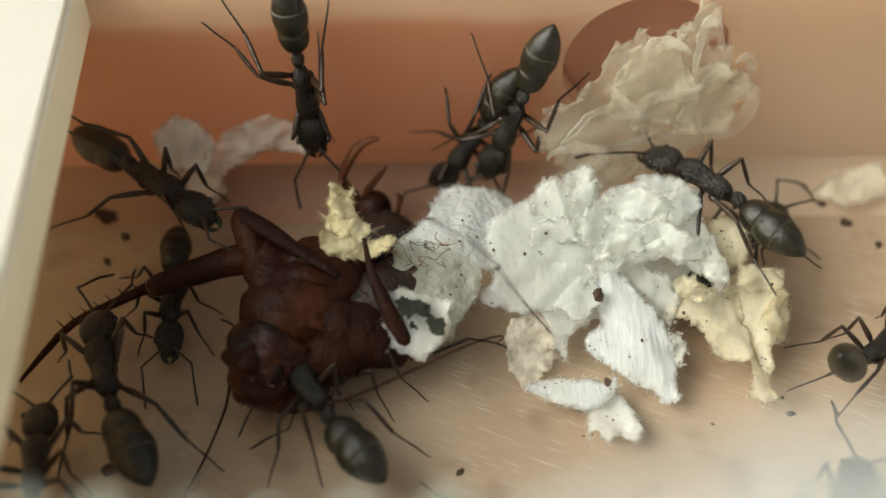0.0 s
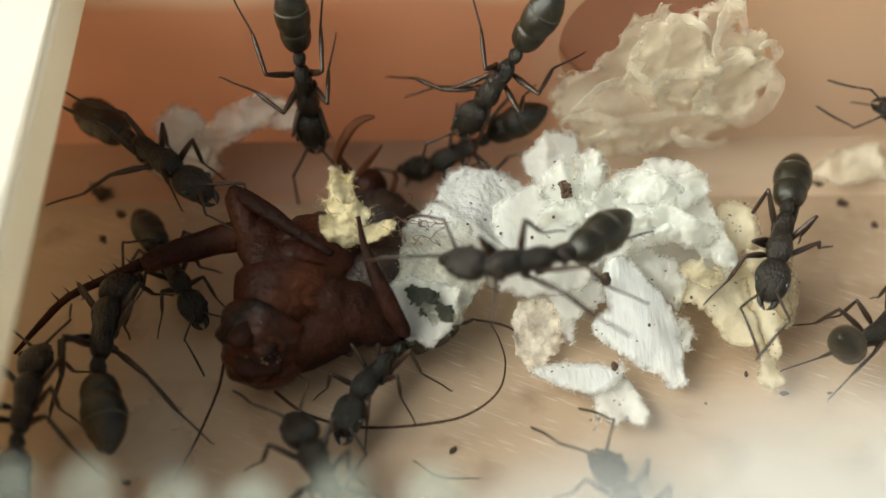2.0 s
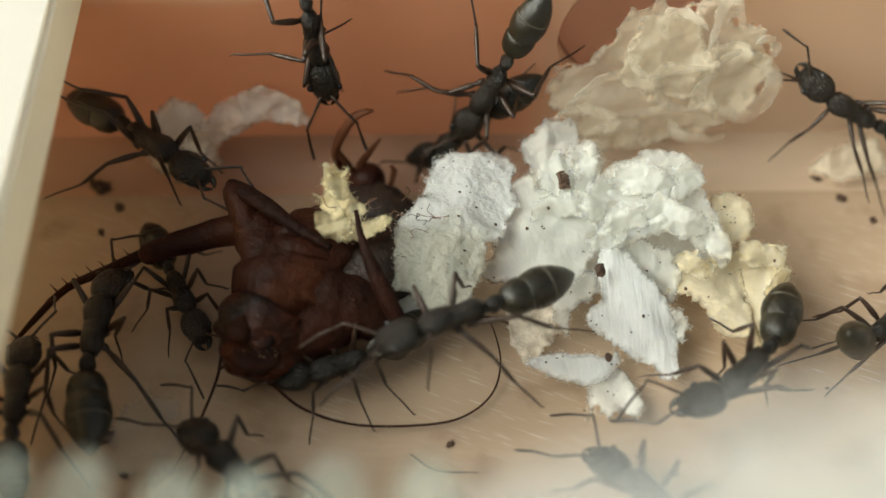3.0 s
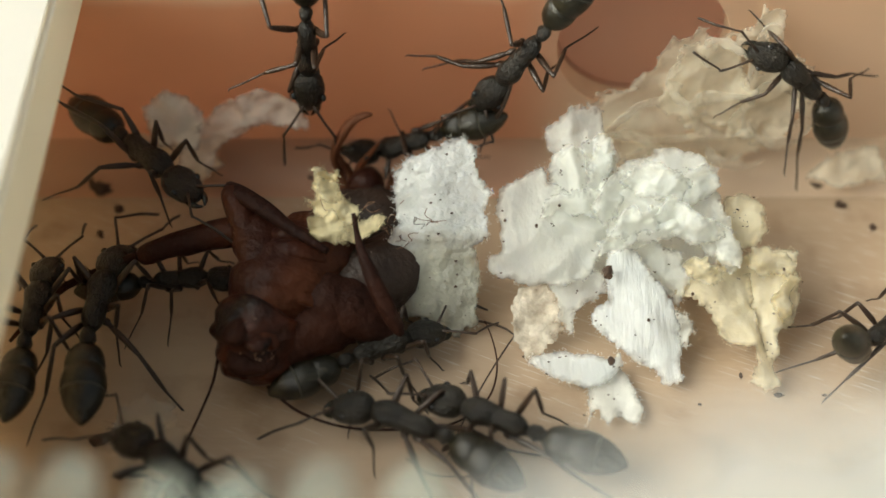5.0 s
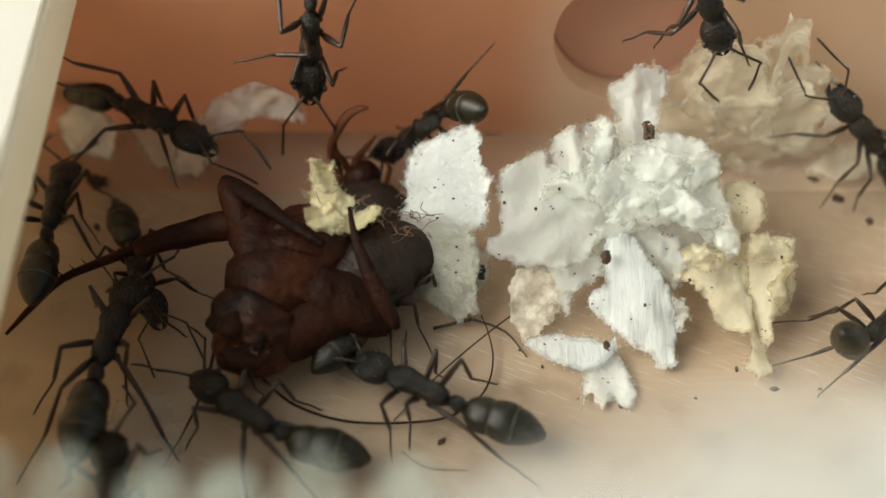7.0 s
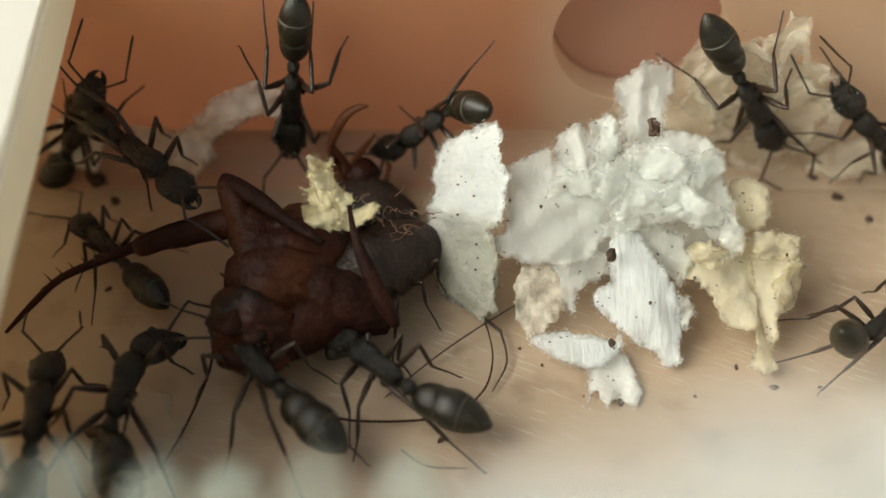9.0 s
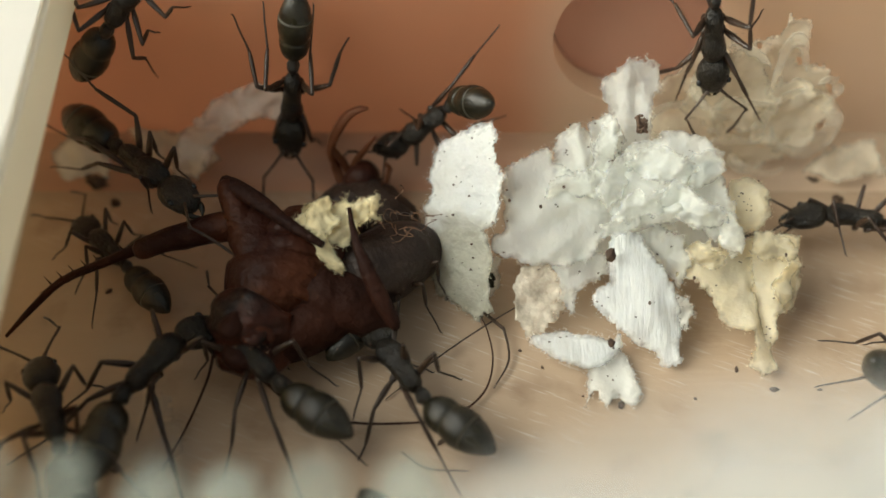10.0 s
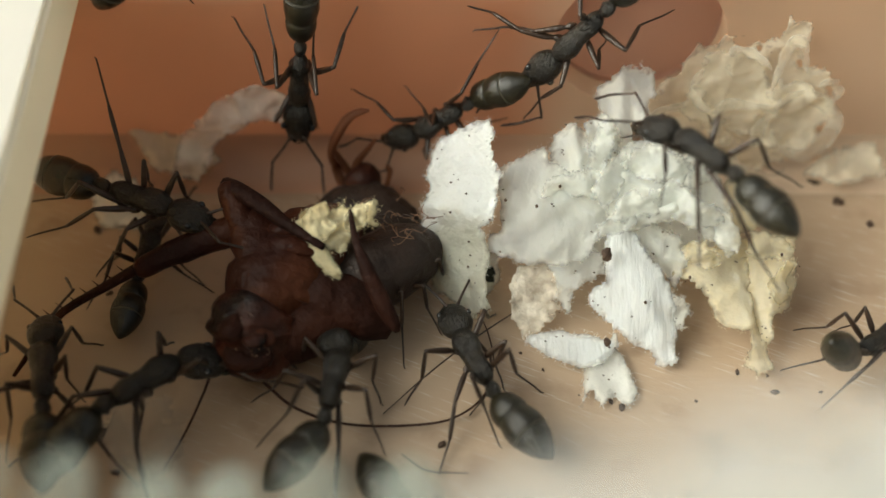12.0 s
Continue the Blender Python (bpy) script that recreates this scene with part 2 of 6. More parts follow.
STRAND = material("tissue_strand", (0.93, 0.90, 0.79), 0.85, (0.86, 0.80, 0.66), 500, 0.4, 1500, translucent=0.5, spec=0.05, clear=0.86, solid=0.66)
THIN = material("thin_white_tissue", (0.93, 0.91, 0.86), 0.8, (0.88, 0.85, 0.78), 300, 0.5, 1500, translucent=0.45, spec=0.1, frayed=0.9, clear=0.42, solid=0.3)
FAINT = material("faint_tissue", (0.90, 0.90, 0.84), 0.8, (0.86, 0.85, 0.78), 300, 0.4, 1500, translucent=0.4, spec=0.1, frayed=0.98, clear=0.97, solid=0.75)
TISSUE = material("white_tissue", (0.90, 0.90, 0.86), 0.8, (0.82, 0.82, 0.76), 420, 0.5, 1500, translucent=0.4, spec=0.1, frayed=0.9, clear=0.2, solid=0.2)
ANT = material("black_ant", (0.024, 0.021, 0.010), 0.25, (0.007, 0.006, 0.004), 700, 0.3, 4200, stretch=(1, 3, 1), spec=0.45)
ANT_DULL = material("dull_black_ant", (0.018, 0.014, 0.008), 0.36, (0.005, 0.004, 0.003), 900, 0.9, 3600, stretch=(1, 2, 1), spec=0.42)
ANT_BAND = material("pale_band", (0.075, 0.066, 0.040), 0.45, (0.035, 0.03, 0.02), 900, 0.3, 4000)
ANT_LEG = material("ant_limb", (0.045, 0.024, 0.012), 0.38, (0.012, 0.007, 0.005), 700, 0.3, 4000)
EYE = material("ant_eye", (0.02, 0.02, 0.02), 0.15)
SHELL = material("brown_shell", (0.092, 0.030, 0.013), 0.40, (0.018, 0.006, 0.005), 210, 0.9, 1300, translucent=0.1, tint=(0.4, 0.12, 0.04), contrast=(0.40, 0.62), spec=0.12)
SHELL_HEAD = material("mottled_shell", (0.075, 0.020, 0.009), 0.34, (0.010, 0.005, 0.004), 330, 0.7, 1500, contrast=(0.42, 0.60), spec=0.16)
SHELL_THIN = material("thin_brown_shell", (0.19, 0.08, 0.042), 0.5, (0.10, 0.04, 0.02), 300, 0.5, 1500, translucent=0.3, tint=(0.45, 0.17, 0.07), spec=0.12)
# Pale colour for the specks that stand in for glints on the head.
GLINT = material("glint_grain", (0.35, 0.22, 0.15), 0.12, (0.2, 0.11, 0.07), 900)
SHELL_GREY = material("greyish_shell", (0.05, 0.031, 0.023), 0.45, (0.02, 0.013, 0.010), 420, 0.8, 1600, spec=0.25)
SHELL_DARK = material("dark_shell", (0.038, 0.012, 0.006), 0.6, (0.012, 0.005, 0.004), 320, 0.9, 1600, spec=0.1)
FIBRE = material("brown_fibre", (0.26, 0.15, 0.08), 0.7, (0.12, 0.06, 0.03), 900)
STAIN = material("dark_mould", (0.028, 0.030, 0.016), 0.9, (0.008, 0.010, 0.006), 900, 0.8, 2400)
CRUMB = material("dark_crumb", (0.10, 0.055, 0.03), 0.8, (0.03, 0.018, 0.012), 900, 0.6, 2500)


# ---- mesh helpers ----
def part(name, bm, mat, parent=None, label="", at=None):
    """Links a bmesh as one mesh object, under its thing where one is given."""
    data = bpy.data.meshes.new(name)
    bm.normal_update()
    bm.to_mesh(data)
    bm.free()
    data.materials.append(mat)
    ob = new(name, data)
    if parent:
        ob.parent = parent
    if at is not None:
        ob.matrix_basis = at
    if label:
        ob["label"] = label
    return ob


def smooth(bm):
    for f in bm.faces:
        f.smooth = True
    return bm


def spline(points, steps):
    """Points on a smooth curve through rows of numbers."""
    p = np.array(points, float)
    if len(p) < 3:
        return np.array([p[0] + (p[-1] - p[0]) * k / steps for k in range(steps + 1)])
    p = np.vstack((2 * p[0] - p[1], p, 2 * p[-1] - p[-2]))
    out = []
    for i in range(1, len(p) - 2):
        for k in range(steps):
            t = k / steps
            out.append(0.5 * (2 * p[i] + (p[i + 1] - p[i - 1]) * t + (2 * p[i - 1] - 5 * p[i] + 4 * p[i + 1] - p[i + 2]) * t * t
                              + (3 * p[i] - p[i - 1] - 3 * p[i + 1] + p[i + 2]) * t ** 3))
    out.append(p[-2])
    return np.array(out)


def tube(bm, rows, steps=3, sides=8, rough=0.0):
    """A closed limb along rows of (x, y, z, width, height), in millimetres."""
    rows = spline([(*r, r[3])[:5] if len(r) == 4 else r for r in rows], steps)
    rings = []
    side = None
    for i, r in enumerate(rows):
        here = Vector(r[:3])
        ahead = Vector(rows[min(i + 1, len(rows) - 1)][:3]) - Vector(rows[max(i - 1, 0)][:3])
        if ahead.length < 1e-9:
            ahead = Vector((1, 0, 0))
        ahead.normalize()
        up = Vector((0, 0, 1)) if abs(ahead.z) < 0.9 else Vector((1, 0, 0))
        new_side = up.cross(ahead).normalized()
        if side is not None and new_side.dot(side) < 0:
            new_side = -new_side
        side = new_side
        over = ahead.cross(side)
        ring = []
        for k in range(sides):
            a = 2 * math.pi * k / sides
            w = 1 + (rough * noise.noise(here * 1.3 + Vector((math.cos(a), math.sin(a), 0)) * 0.8) if rough else 0)
            q = here + side * (math.cos(a) * max(r[3], 0.004) * w) + over * (math.sin(a) * max(r[4], 0.004) * w)
            ring.append(bm.verts.new(q * MM))
        rings.append(ring)
    for a, b in zip(rings, rings[1:]):
        for k in range(sides):
            bm.faces.new((a[k], a[(k + 1) % sides], b[(k + 1) % sides], b[k]))
    bm.faces.new(rings[0][::-1])
    bm.faces.new(rings[-1])
    return bm


def tubes(*limbs, steps=3, sides=8, rough=0.0):
    bm = bmesh.new()
    for rows in limbs:
        tube(bm, rows, steps, sides, rough)
    bmesh.ops.recalc_face_normals(bm, faces=bm.faces)
    return smooth(bm)


def slab(x0, x1, y0, y1, z0, z1, bevel=0.3):
    bm = bmesh.new()
    bmesh.ops.create_cube(bm, size=1)
    for v in bm.verts:
        v.co = Vector(((x0 + x1) / 2 + v.co.x * (x1 - x0), (y0 + y1) / 2 + v.co.y * (y1 - y0), (z0 + z1) / 2 + v.co.z * (z1 - z0))) * MM
    if bevel:
        bmesh.ops.bevel(bm, geom=bm.edges[:], offset=bevel * MM, segments=2, affect="EDGES")
    return bm


# ---- the box ----
BACK = 9.0        # inner face of the back wall
LIP = 16.5        # underside of the lip round the top
TOP = 19.6

tagged(part("ground", slab(-900, 900, -900, 900, -12, -2.0, 0), TABLE), "plain grey-brown table top under the plastic box", "table", kind="structure")
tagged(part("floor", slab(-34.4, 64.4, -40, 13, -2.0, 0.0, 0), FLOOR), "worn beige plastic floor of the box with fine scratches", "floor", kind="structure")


def holed_wall(x0, x1, z0, z1, y0, y1, hx, hz, hr):
    """A wall along x with a round hole through it."""
    bm = bmesh.new()
    rim = [bm.verts.new(Vector((hx + hr * math.cos(a), y0, hz + hr * math.sin(a))) * MM) for a in np.linspace(0, 2 * math.pi, 65)[:-1]]
    box = [bm.verts.new(Vector((x, y0, z)) * MM) for x, z in ((x0, z0), (x1, z0), (x1, z1), (x0, z1))]
    edges = [bm.edges.new((a, b)) for ring in (rim, box) for a, b in zip(ring, ring[1:] + ring[:1])]
    bmesh.ops.triangle_fill(bm, use_beauty=True, edges=edges)
    drop = [f for f in bm.faces if (f.calc_center_median() / MM - Vector((hx, y0, hz))).length < hr * 0.9 and all(v in rim for v in f.verts)]
    bmesh.ops.delete(bm, geom=drop, context="FACES_ONLY")
    ext = bmesh.ops.extrude_face_region(bm, geom=bm.faces[:])
    for v in ext["geom"]:
        if isinstance(v, bmesh.types.BMVert):
            v.co.y = y1 * MM
    bmesh.ops.recalc_face_normals(bm, faces=bm.faces)
    return bm


HX, HZ, HR = 13.9, 12.4, 6.1
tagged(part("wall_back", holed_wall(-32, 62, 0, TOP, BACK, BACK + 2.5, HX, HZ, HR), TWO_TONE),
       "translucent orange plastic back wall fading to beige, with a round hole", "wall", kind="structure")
plug = bmesh.new()
bmesh.ops.create_cone(plug, cap_ends=True, segments=64, radius1=HR * 1.05 * MM, radius2=HR * 1.05 * MM, depth=1.0 * MM, matrix=mm(HX, BACK + 3.1, HZ, 90))
tagged(part("hole_plug", plug, PLUG), "brown round plug closing the hole in the wall", "plug")
part("rim", tubes([(HX + HR * math.cos(a), BACK + 2.5, HZ + HR * math.sin(a), 0.16) for a in np.linspace(0, 2 * math.pi, 49)], steps=1, sides=6), PLUG, bpy.data.objects["hole_plug"], "thin raised edge of the plug")
# Added cove: softens the seam where the wall's reflection meets the floor.
cove, rings = bmesh.new(), []
for k in range(9):
    a = math.pi / 2 * k / 8
    rings.append([cove.verts.new(Vector((x, BACK - 0.01 - 3.2 * (1 - math.cos(a)), 0.004 + 3.2 * (1 - math.sin(a)))) * MM) for x in np.linspace(-31.9, 61.9, 30)])
for p, q in zip(rings, rings[1:]):
    for i in range(29):
        cove.faces.new((p[i], p[i + 1], q[i + 1], q[i]))
bmesh.ops.recalc_face_normals(cove, faces=cove.faces)
tagged(part("trim_cove", smooth(cove), CORNER), "added rounded corner between wall and floor, the wall's orange reflection painted in", "corner", kind="structure")
tagged(part("wall_left", slab(-34.5, -32.0, -46, BACK + 2.5, 0, LIP, 0), WALL), "pinkish beige plastic side wall of the box", "wall", kind="structure")
tagged(part("trim_left", slab(-36.5, -24.0, -60, BACK + 14, LIP + 0.02, TOP + 1.6, 0.35), CREAM, at=mm(-24, -10, 0, 0, 0, 2.2) @ mm(24, 10, 0)), "thick cream plastic rim along the top of the box", "rim", kind="structure")
tagged(part("trim_back", slab(-24.4, 64, BACK + 2.55, BACK + 12, LIP, TOP + 0.02, 0.35), CREAM), "cream plastic rim behind the back wall", "rim", kind="structure")
tagged(part("wall_right", slab(62.0, 64.5, -46, BACK + 2.5, 0, TOP, 0), CREAM), "cream plastic side wall of the box", "wall", kind="structure")
front = tagged(new("front_panel"), "clear plastic front panel with a frosted ribbed top edge", "panel")
part("pane", slab(-32, 62, -37.2, -36.0, 0, 26.3, 0.1), CLEAR, front)
# Added sheet that carries the painted haze.
part("haze_rim", slab(-32, 62, -36.6, -25.0, 26.36, 26.4, 0), HAZE_FILM, front, "added hazy film over the front")
for k in range(10):
    x = -31.3 + 3.3 * k + 0.25 * math.sin(k * 2.3)
    h = -33.1 + 0.4 * math.sin(k * 1.7) + 0.3 * math.sin(k * 0.61)
    part("rib", tubes([(x, -36.5, 26.7, 0.8, 0.25), (x, -36.0, 26.75, 1.3, 0.3), (x, h - 1.0, 26.75, 1.15, 0.3), (x, h - 0.2, 26.72, 0.6, 0.2), (x, h, 26.7, 0.2, 0.1)], sides=12), FROST, front)




# ---- torn paper ----
torn_edges = {}


def fibres(sheet, seed, count, long=0.2):
    """Loose paper fibres along the torn edge of a sheet."""
    rim, gx, gy = torn_edges[seed]
    rr = random.Random(seed + 50)
    bm = bmesh.new()
    for _ in range(count):
        p, i, j = rr.choice(rim)
        p = p + Vector((rr.uniform(-0.1, 0.1), rr.uniform(-0.1, 0.1), 0))
        g = Vector((gx[i, j] + rr.uniform(-0.7, 0.7), gy[i, j] + rr.uniform(-0.7, 0.7), rr.uniform(-0.4, 0.8))).normalized() * rr.uniform(0.08, long)
        bend = Vector((rr.uniform(-1, 1), rr.uniform(-1, 1), rr.uniform(-1, 1))) * 0.1
        tube(bm, [(*p, 0.012), (*(p + g * 0.5 + bend), 0.010), (*(p + g + bend * rr.uniform(-1, 2)), 0.005)], 1, 4)
    tagged(part("fibre_fringe", bm, sheet.data.materials[0], sheet), kind="stuff")


def sheet_mesh(corners, lift=0.0, tilt=(0.0, 0.0), bow=(0.0, 0.0), crumple=0.5, grain=3.0, ragged=0.3, step=0.17, thick=0.045, seed=0, creases=(), curl=0.35):
    """A torn, softly crumpled sheet. corners: its outline in its own plane; lift, tilt, bow: its height above that plane;
    creases: folds as (x0, y0, x1, y1, height, width)."""
    c = np.array(corners, float)
    lo, hi = c.min(0) - 0.8, c.max(0) + 0.8
    nx, ny = int((hi[0] - lo[0]) / step) + 2, int((hi[1] - lo[1]) / step) + 2
    mid = c.mean(0)
    rnd = Vector((seed * 7.3, seed * 3.1, seed * 1.7))

    def inside(x, y):
        """Signed distance to the torn outline, negative within."""
        best, odd = 1e9, False
        for i in range(len(c)):
            a, b = c[i], c[(i + 1) % len(c)]
            ex, ey = b[0] - a[0], b[1] - a[1]
            t = min(1.0, max(0.0, ((x - a[0]) * ex + (y - a[1]) * ey) / (ex * ex + ey * ey)))
            best = min(best, math.hypot(x - a[0] - t * ex, y - a[1] - t * ey))
            if (a[1] > y) != (b[1] > y) and x < ex * (y - a[1]) / (ey or 1e-9) + a[0]:
                odd = not odd
        q = Vector((x, y, 0)) + rnd
        frayed = max(0.0, min(1.0, 0.45 + 1.6 * noise.noise(q * 0.45 + Vector((9, 4, 1)))))
        tear = ragged * (1.0 * noise.noise(q * 0.8) + 0.6 * noise.noise(q * 2.2) + 1.3 * frayed * (abs(noise.noise(q * 3.6)) + 0.3 * noise.noise(q * 8.0)) - 0.25)
        return (-best if odd else best) + tear

    def height(x, y, edge=1.0):
        q = Vector((x, y, 0)) * (1.0 / grain) + rnd
        w = lift + tilt[0] * (x - mid[0]) + tilt[1] * (y - mid[1]) + bow[0] * (x - mid[0]) ** 2 + bow[1] * (y - mid[1]) ** 2
        w += crumple * (0.9 * noise.noise(q) + 0.32 * noise.noise(q * 2.1) + 0.10 * noise.noise(q * 4.7) + 0.03 * noise.noise(q * 11.0))
        for f, g in ((0.9, 0.22), (2.2, 0.10)):
            w += crumple * g * max(0.0, 1 - 5 * abs(noise.noise(q * f + Vector((3.3, 1.1, f))))) ** 2
        for x0, y0, x1, y1, rise, wide in creases:
            ex, ey = x1 - x0, y1 - y0
            t = min(1.0, max(0.0, ((x - x0) * ex + (y - y0) * ey) / (ex * ex + ey * ey)))
            w += rise * math.exp(-(math.hypot(x - x0 - t * ex, y - y0 - t * ey) / wide) ** 2)
        q = Vector((x, y, 0)) * 0.7 - rnd
        w += curl * math.exp(-max(0.0, edge) / 0.9) * (0.4 + 1.5 * noise.noise(q))
        return w

    d = np.array([[inside(lo[0] + i * step, lo[1] + j * step) for j in range(ny)] for i in range(nx)])
    gx, gy = np.gradient(d, step)
    bm = bmesh.new()
    grid = {}

    def vert(i, j):
        if (i, j) not in grid:
            x, y = lo[0] + i * step, lo[1] + j * step
            if d[i, j] > -0.45 * step:
                g = math.hypot(gx[i, j], gy[i, j]) or 1.0
                s = max(-step, min(step, d[i, j])) / max(g, 0.5)
                x, y = x - gx[i, j] / g * s, y - gy[i, j] / g * s
            grid[i, j] = bm.verts.new(Vector((x, y, height(x, y, -d[i, j]))) * MM)
        return grid[i, j]

    keep = d < 0.55 * step
    for i in range(nx - 1):
        for j in range(ny - 1):
            if keep[i, j] and keep[i + 1, j] and keep[i, j + 1] and keep[i + 1, j + 1]:
                bm.faces.new((vert(i, j), vert(i + 1, j), vert(i + 1, j + 1), vert(i, j + 1)))
    rim = [(v.co / MM, i, j) for (i, j), v in grid.items() if d[i, j] > -0.5 * step]
    bm.normal_update()
    bmesh.ops.solidify(bm, geom=bm.faces[:], thickness=thick * MM)
    layer = bm.verts.layers.float.new("thin")
    for v in bm.verts:
        i, j = round((v.co.x / MM - lo[0]) / step), round((v.co.y / MM - lo[1]) / step)
        v[layer] = math.exp(min(0.0, d[min(max(i, 0), nx - 1), min(max(j, 0), ny - 1)]) / 0.42)
    torn_edges[seed] = (rim, gx, gy)
    return smooth(bm)


clump = tagged(new("torn_paper"), "crumpled heap of torn white and yellowed paper on the floor", "paper")
part("sheet", sheet_mesh([(-6.9, 11.9), (-5.7, 12.5), (-4.2, 13.0), (-3.8, 11.9), (-2.8, 11.5), (-0.9, 10.6), (0.5, 8.4), (0.2, 7.2), (-0.5, 6.4), (-1.3, 5.3), (-2.8, 4.8), (-4.4, 4.9), (-5.9, 5.1), (-7.1, 5.5), (-8.1, 5.9), (-8.0, 6.8), (-7.1, 7.2), (-7.0, 8.8), (-7.5, 10.0), (-7.3, 11.1)],
                         0.7, (0.08, -0.04), (-0.02, -0.01), crumple=0.38, grain=3.2, seed=1, creases=[(-3.0, 9.6, -6.6, 7.4, 0.25, 0.8), (-1.0, 8.6, -4.0, 5.6, 0.3, 0.7), (0.3, 7.6, -2.6, 9.2, 0.35, 0.6)]), PAPER, clump, "broad white torn sheet")
part("sheet", sheet_mesh([(1.4, 13.2), (3.6, 13.7), (5.0, 13.9), (6.3, 13.5), (7.4, 12.5), (7.6, 11.1), (8.0, 9.8), (8.5, 8.4), (9.0, 6.1), (8.3, 5.2), (7.5, 6.1), (6.1, 7.2), (4.6, 7.7), (2.6, 7.5), (0.9, 7.2), (-0.1, 7.8), (0.2, 10.0), (0.7, 11.7)],
                         1.5, (0.0, 0.05), (-0.02, -0.015), crumple=0.5, grain=2.6, ragged=0.35, step=0.14, seed=3,
                         creases=[(0.2, 7.9, 4.4, 8.7, 0.55, 0.6), (4.4, 8.7, 8.4, 6.4, 0.5, 0.7), (0.8, 11.2, 3.4, 9.6, 0.35, 0.5)]), PAPER, clump, "deeply folded white sheet")
part("sheet", sheet_mesh([(-3.5, 13.9), (-2.2, 14.6), (-1.3, 13.9), (-0.8, 12.0), (-0.7, 10.0), (-2.8, 10.0), (-3.8, 11.7)], 0.3, (0.1, -0.1), crumple=0.4, grain=2.0, seed=4, creases=[(-2.2, 14.2, -1.6, 10.6, 0.5, 0.4)]), PAPER, clump)
part("sheet", sheet_mesh([(-1.4, 14.6), (0.1, 15.6), (0.9, 13.9), (1.3, 11.1), (-0.5, 10.4), (-1.2, 12.3)], 0.5, (-0.1, -0.1), crumple=0.4, grain=1.8, seed=13, creases=[(0.2, 15.0, -0.2, 11.2, 0.6, 0.4)]), PAPER, clump)
part("sheet", sheet_mesh([(-4.1, 5.3), (-0.4, 5.8), (0.1, 4.3), (-0.7, 3.7), (-2.4, 3.2), (-2.1, 1.3), (-2.7, 1.3), (-3.4, 3.0)], 0.3, (0, 0.05), crumple=0.35, grain=2.0, seed=5), PAPER, clump)
part("sheet", sheet_mesh([(0.2, 7.7), (1.5, 7.5), (3.0, 5.7), (4.4, 3.7), (4.8, 1.4), (4.6, -0.2), (5.0, -2.0), (3.6, -1.8), (3.0, -1.1), (1.5, 0.0), (0.6, 0.3), (-1.0, 2.2), (-0.8, 3.3), (0.1, 3.7), (-0.2, 5.7)],
                         1.0, (0.1, 0.0), (-0.06, 0.0), crumple=0.25, grain=3.0, seed=6, creases=[(1.0, 6.8, 4.2, -1.0, 0.25, 0.9)]), FIBROUS, clump, "bright fibrous white strip")
part("sheet", sheet_mesh([(1.3, 7.7), (3.0, 7.9), (5.2, 7.0), (5.7, 4.9), (4.8, 3.4), (3.0, 5.3)], 0.5, (0.0, 0.1), crumple=0.4, grain=2.0, seed=14, creases=[(1.8, 7.2, 4.6, 4.4, -0.5, 0.4)]), PAPER, clump)
part("sheet", sheet_mesh([(5.0, 5.6), (6.3, 6.5), (8.5, 6.4), (10.0, 5.4), (10.1, 1.4), (10.8, -0.2), (11.1, -2.0), (10.0, -2.4), (9.3, -1.9), (9.8, -0.5), (9.5, 0.4), (7.7, 1.0), (6.9, 2.6), (6.1, 3.7), (4.6, 4.1)],
                         0.7, (0.0, -0.2), (-0.03, 0.0), crumple=0.4, grain=2.4, seed=7, creases=[(6.0, 5.6, 9.6, 1.2, 0.3, 0.8), (9.9, 1.4, 10.4, -1.8, 0.3, 0.5)]), CREAMY, clump, "yellowed crumpled sheet")
part("sheet", sheet_mesh([(7.7, 6.5), (10.0, 6.8), (11.8, 7.4), (13.3, 6.9), (12.9, 5.7), (13.2, 3.7), (12.6, 2.1), (11.4, 1.3), (11.2, -0.6), (10.0, -0.2), (9.2, 2.2), (8.1, 4.1)],
                         0.2, (0.05, -0.12), (-0.03, 0.0), crumple=0.5, grain=2.2, seed=8, creases=[(9.0, 6.0, 12.6, 6.4, 0.4, 0.6), (12.2, 5.2, 11.0, 0.6, 0.35, 0.7)]), CREAMY, clump, "yellowed sheet with a frayed rim")
part("sheet", sheet_mesh([(8.1, 10.7), (9.6, 10.9), (11.1, 10.2), (11.1, 8.5), (10.3, 7.5), (8.8, 6.8), (7.6, 7.8), (8.0, 9.2)], 0.4, (0, -0.1), (-0.06, -0.06), crumple=0.35, grain=1.8, seed=15), CREAMY, clump)
part("sheet", sheet_mesh([(-5.2, 0.3), (-2.8, 0.4), (0.2, -0.1), (0.8, 0.5), (0.8, -0.6), (-0.4, -1.8), (-1.7, -2.1), (-2.8, -1.8), (-4.4, -1.0), (-5.7, -0.4)], 1.3, (0, -0.6), (0, -0.25), crumple=0.1, grain=3.5, ragged=0.15, curl=0.15, seed=9), FIBROUS, clump, "rolled white strip")
part("sheet", sheet_mesh([(-1.3, -1.0), (0.1, -0.4), (1.1, -1.3), (1.5, -2.5), (2.0, -3.7), (1.1, -4.3), (0.3, -3.7), (-0.5, -4.5), (-1.3, -3.7), (-1.9, -4.4), (-1.7, -2.5)], 1.9, (0, -0.75), crumple=0.3, grain=1.8, ragged=0.3, curl=0.3, seed=10), TISSUE, clump, "thin white scrap with frayed edges")
part("sheet", sheet_mesh([(4.3, 3.0), (5.3, 2.6), (6.0, 1.8), (5.4, 0.9), (4.3, 0.4)], 0.6, crumple=0.3, grain=1.2, seed=16), TISSUE, clump)
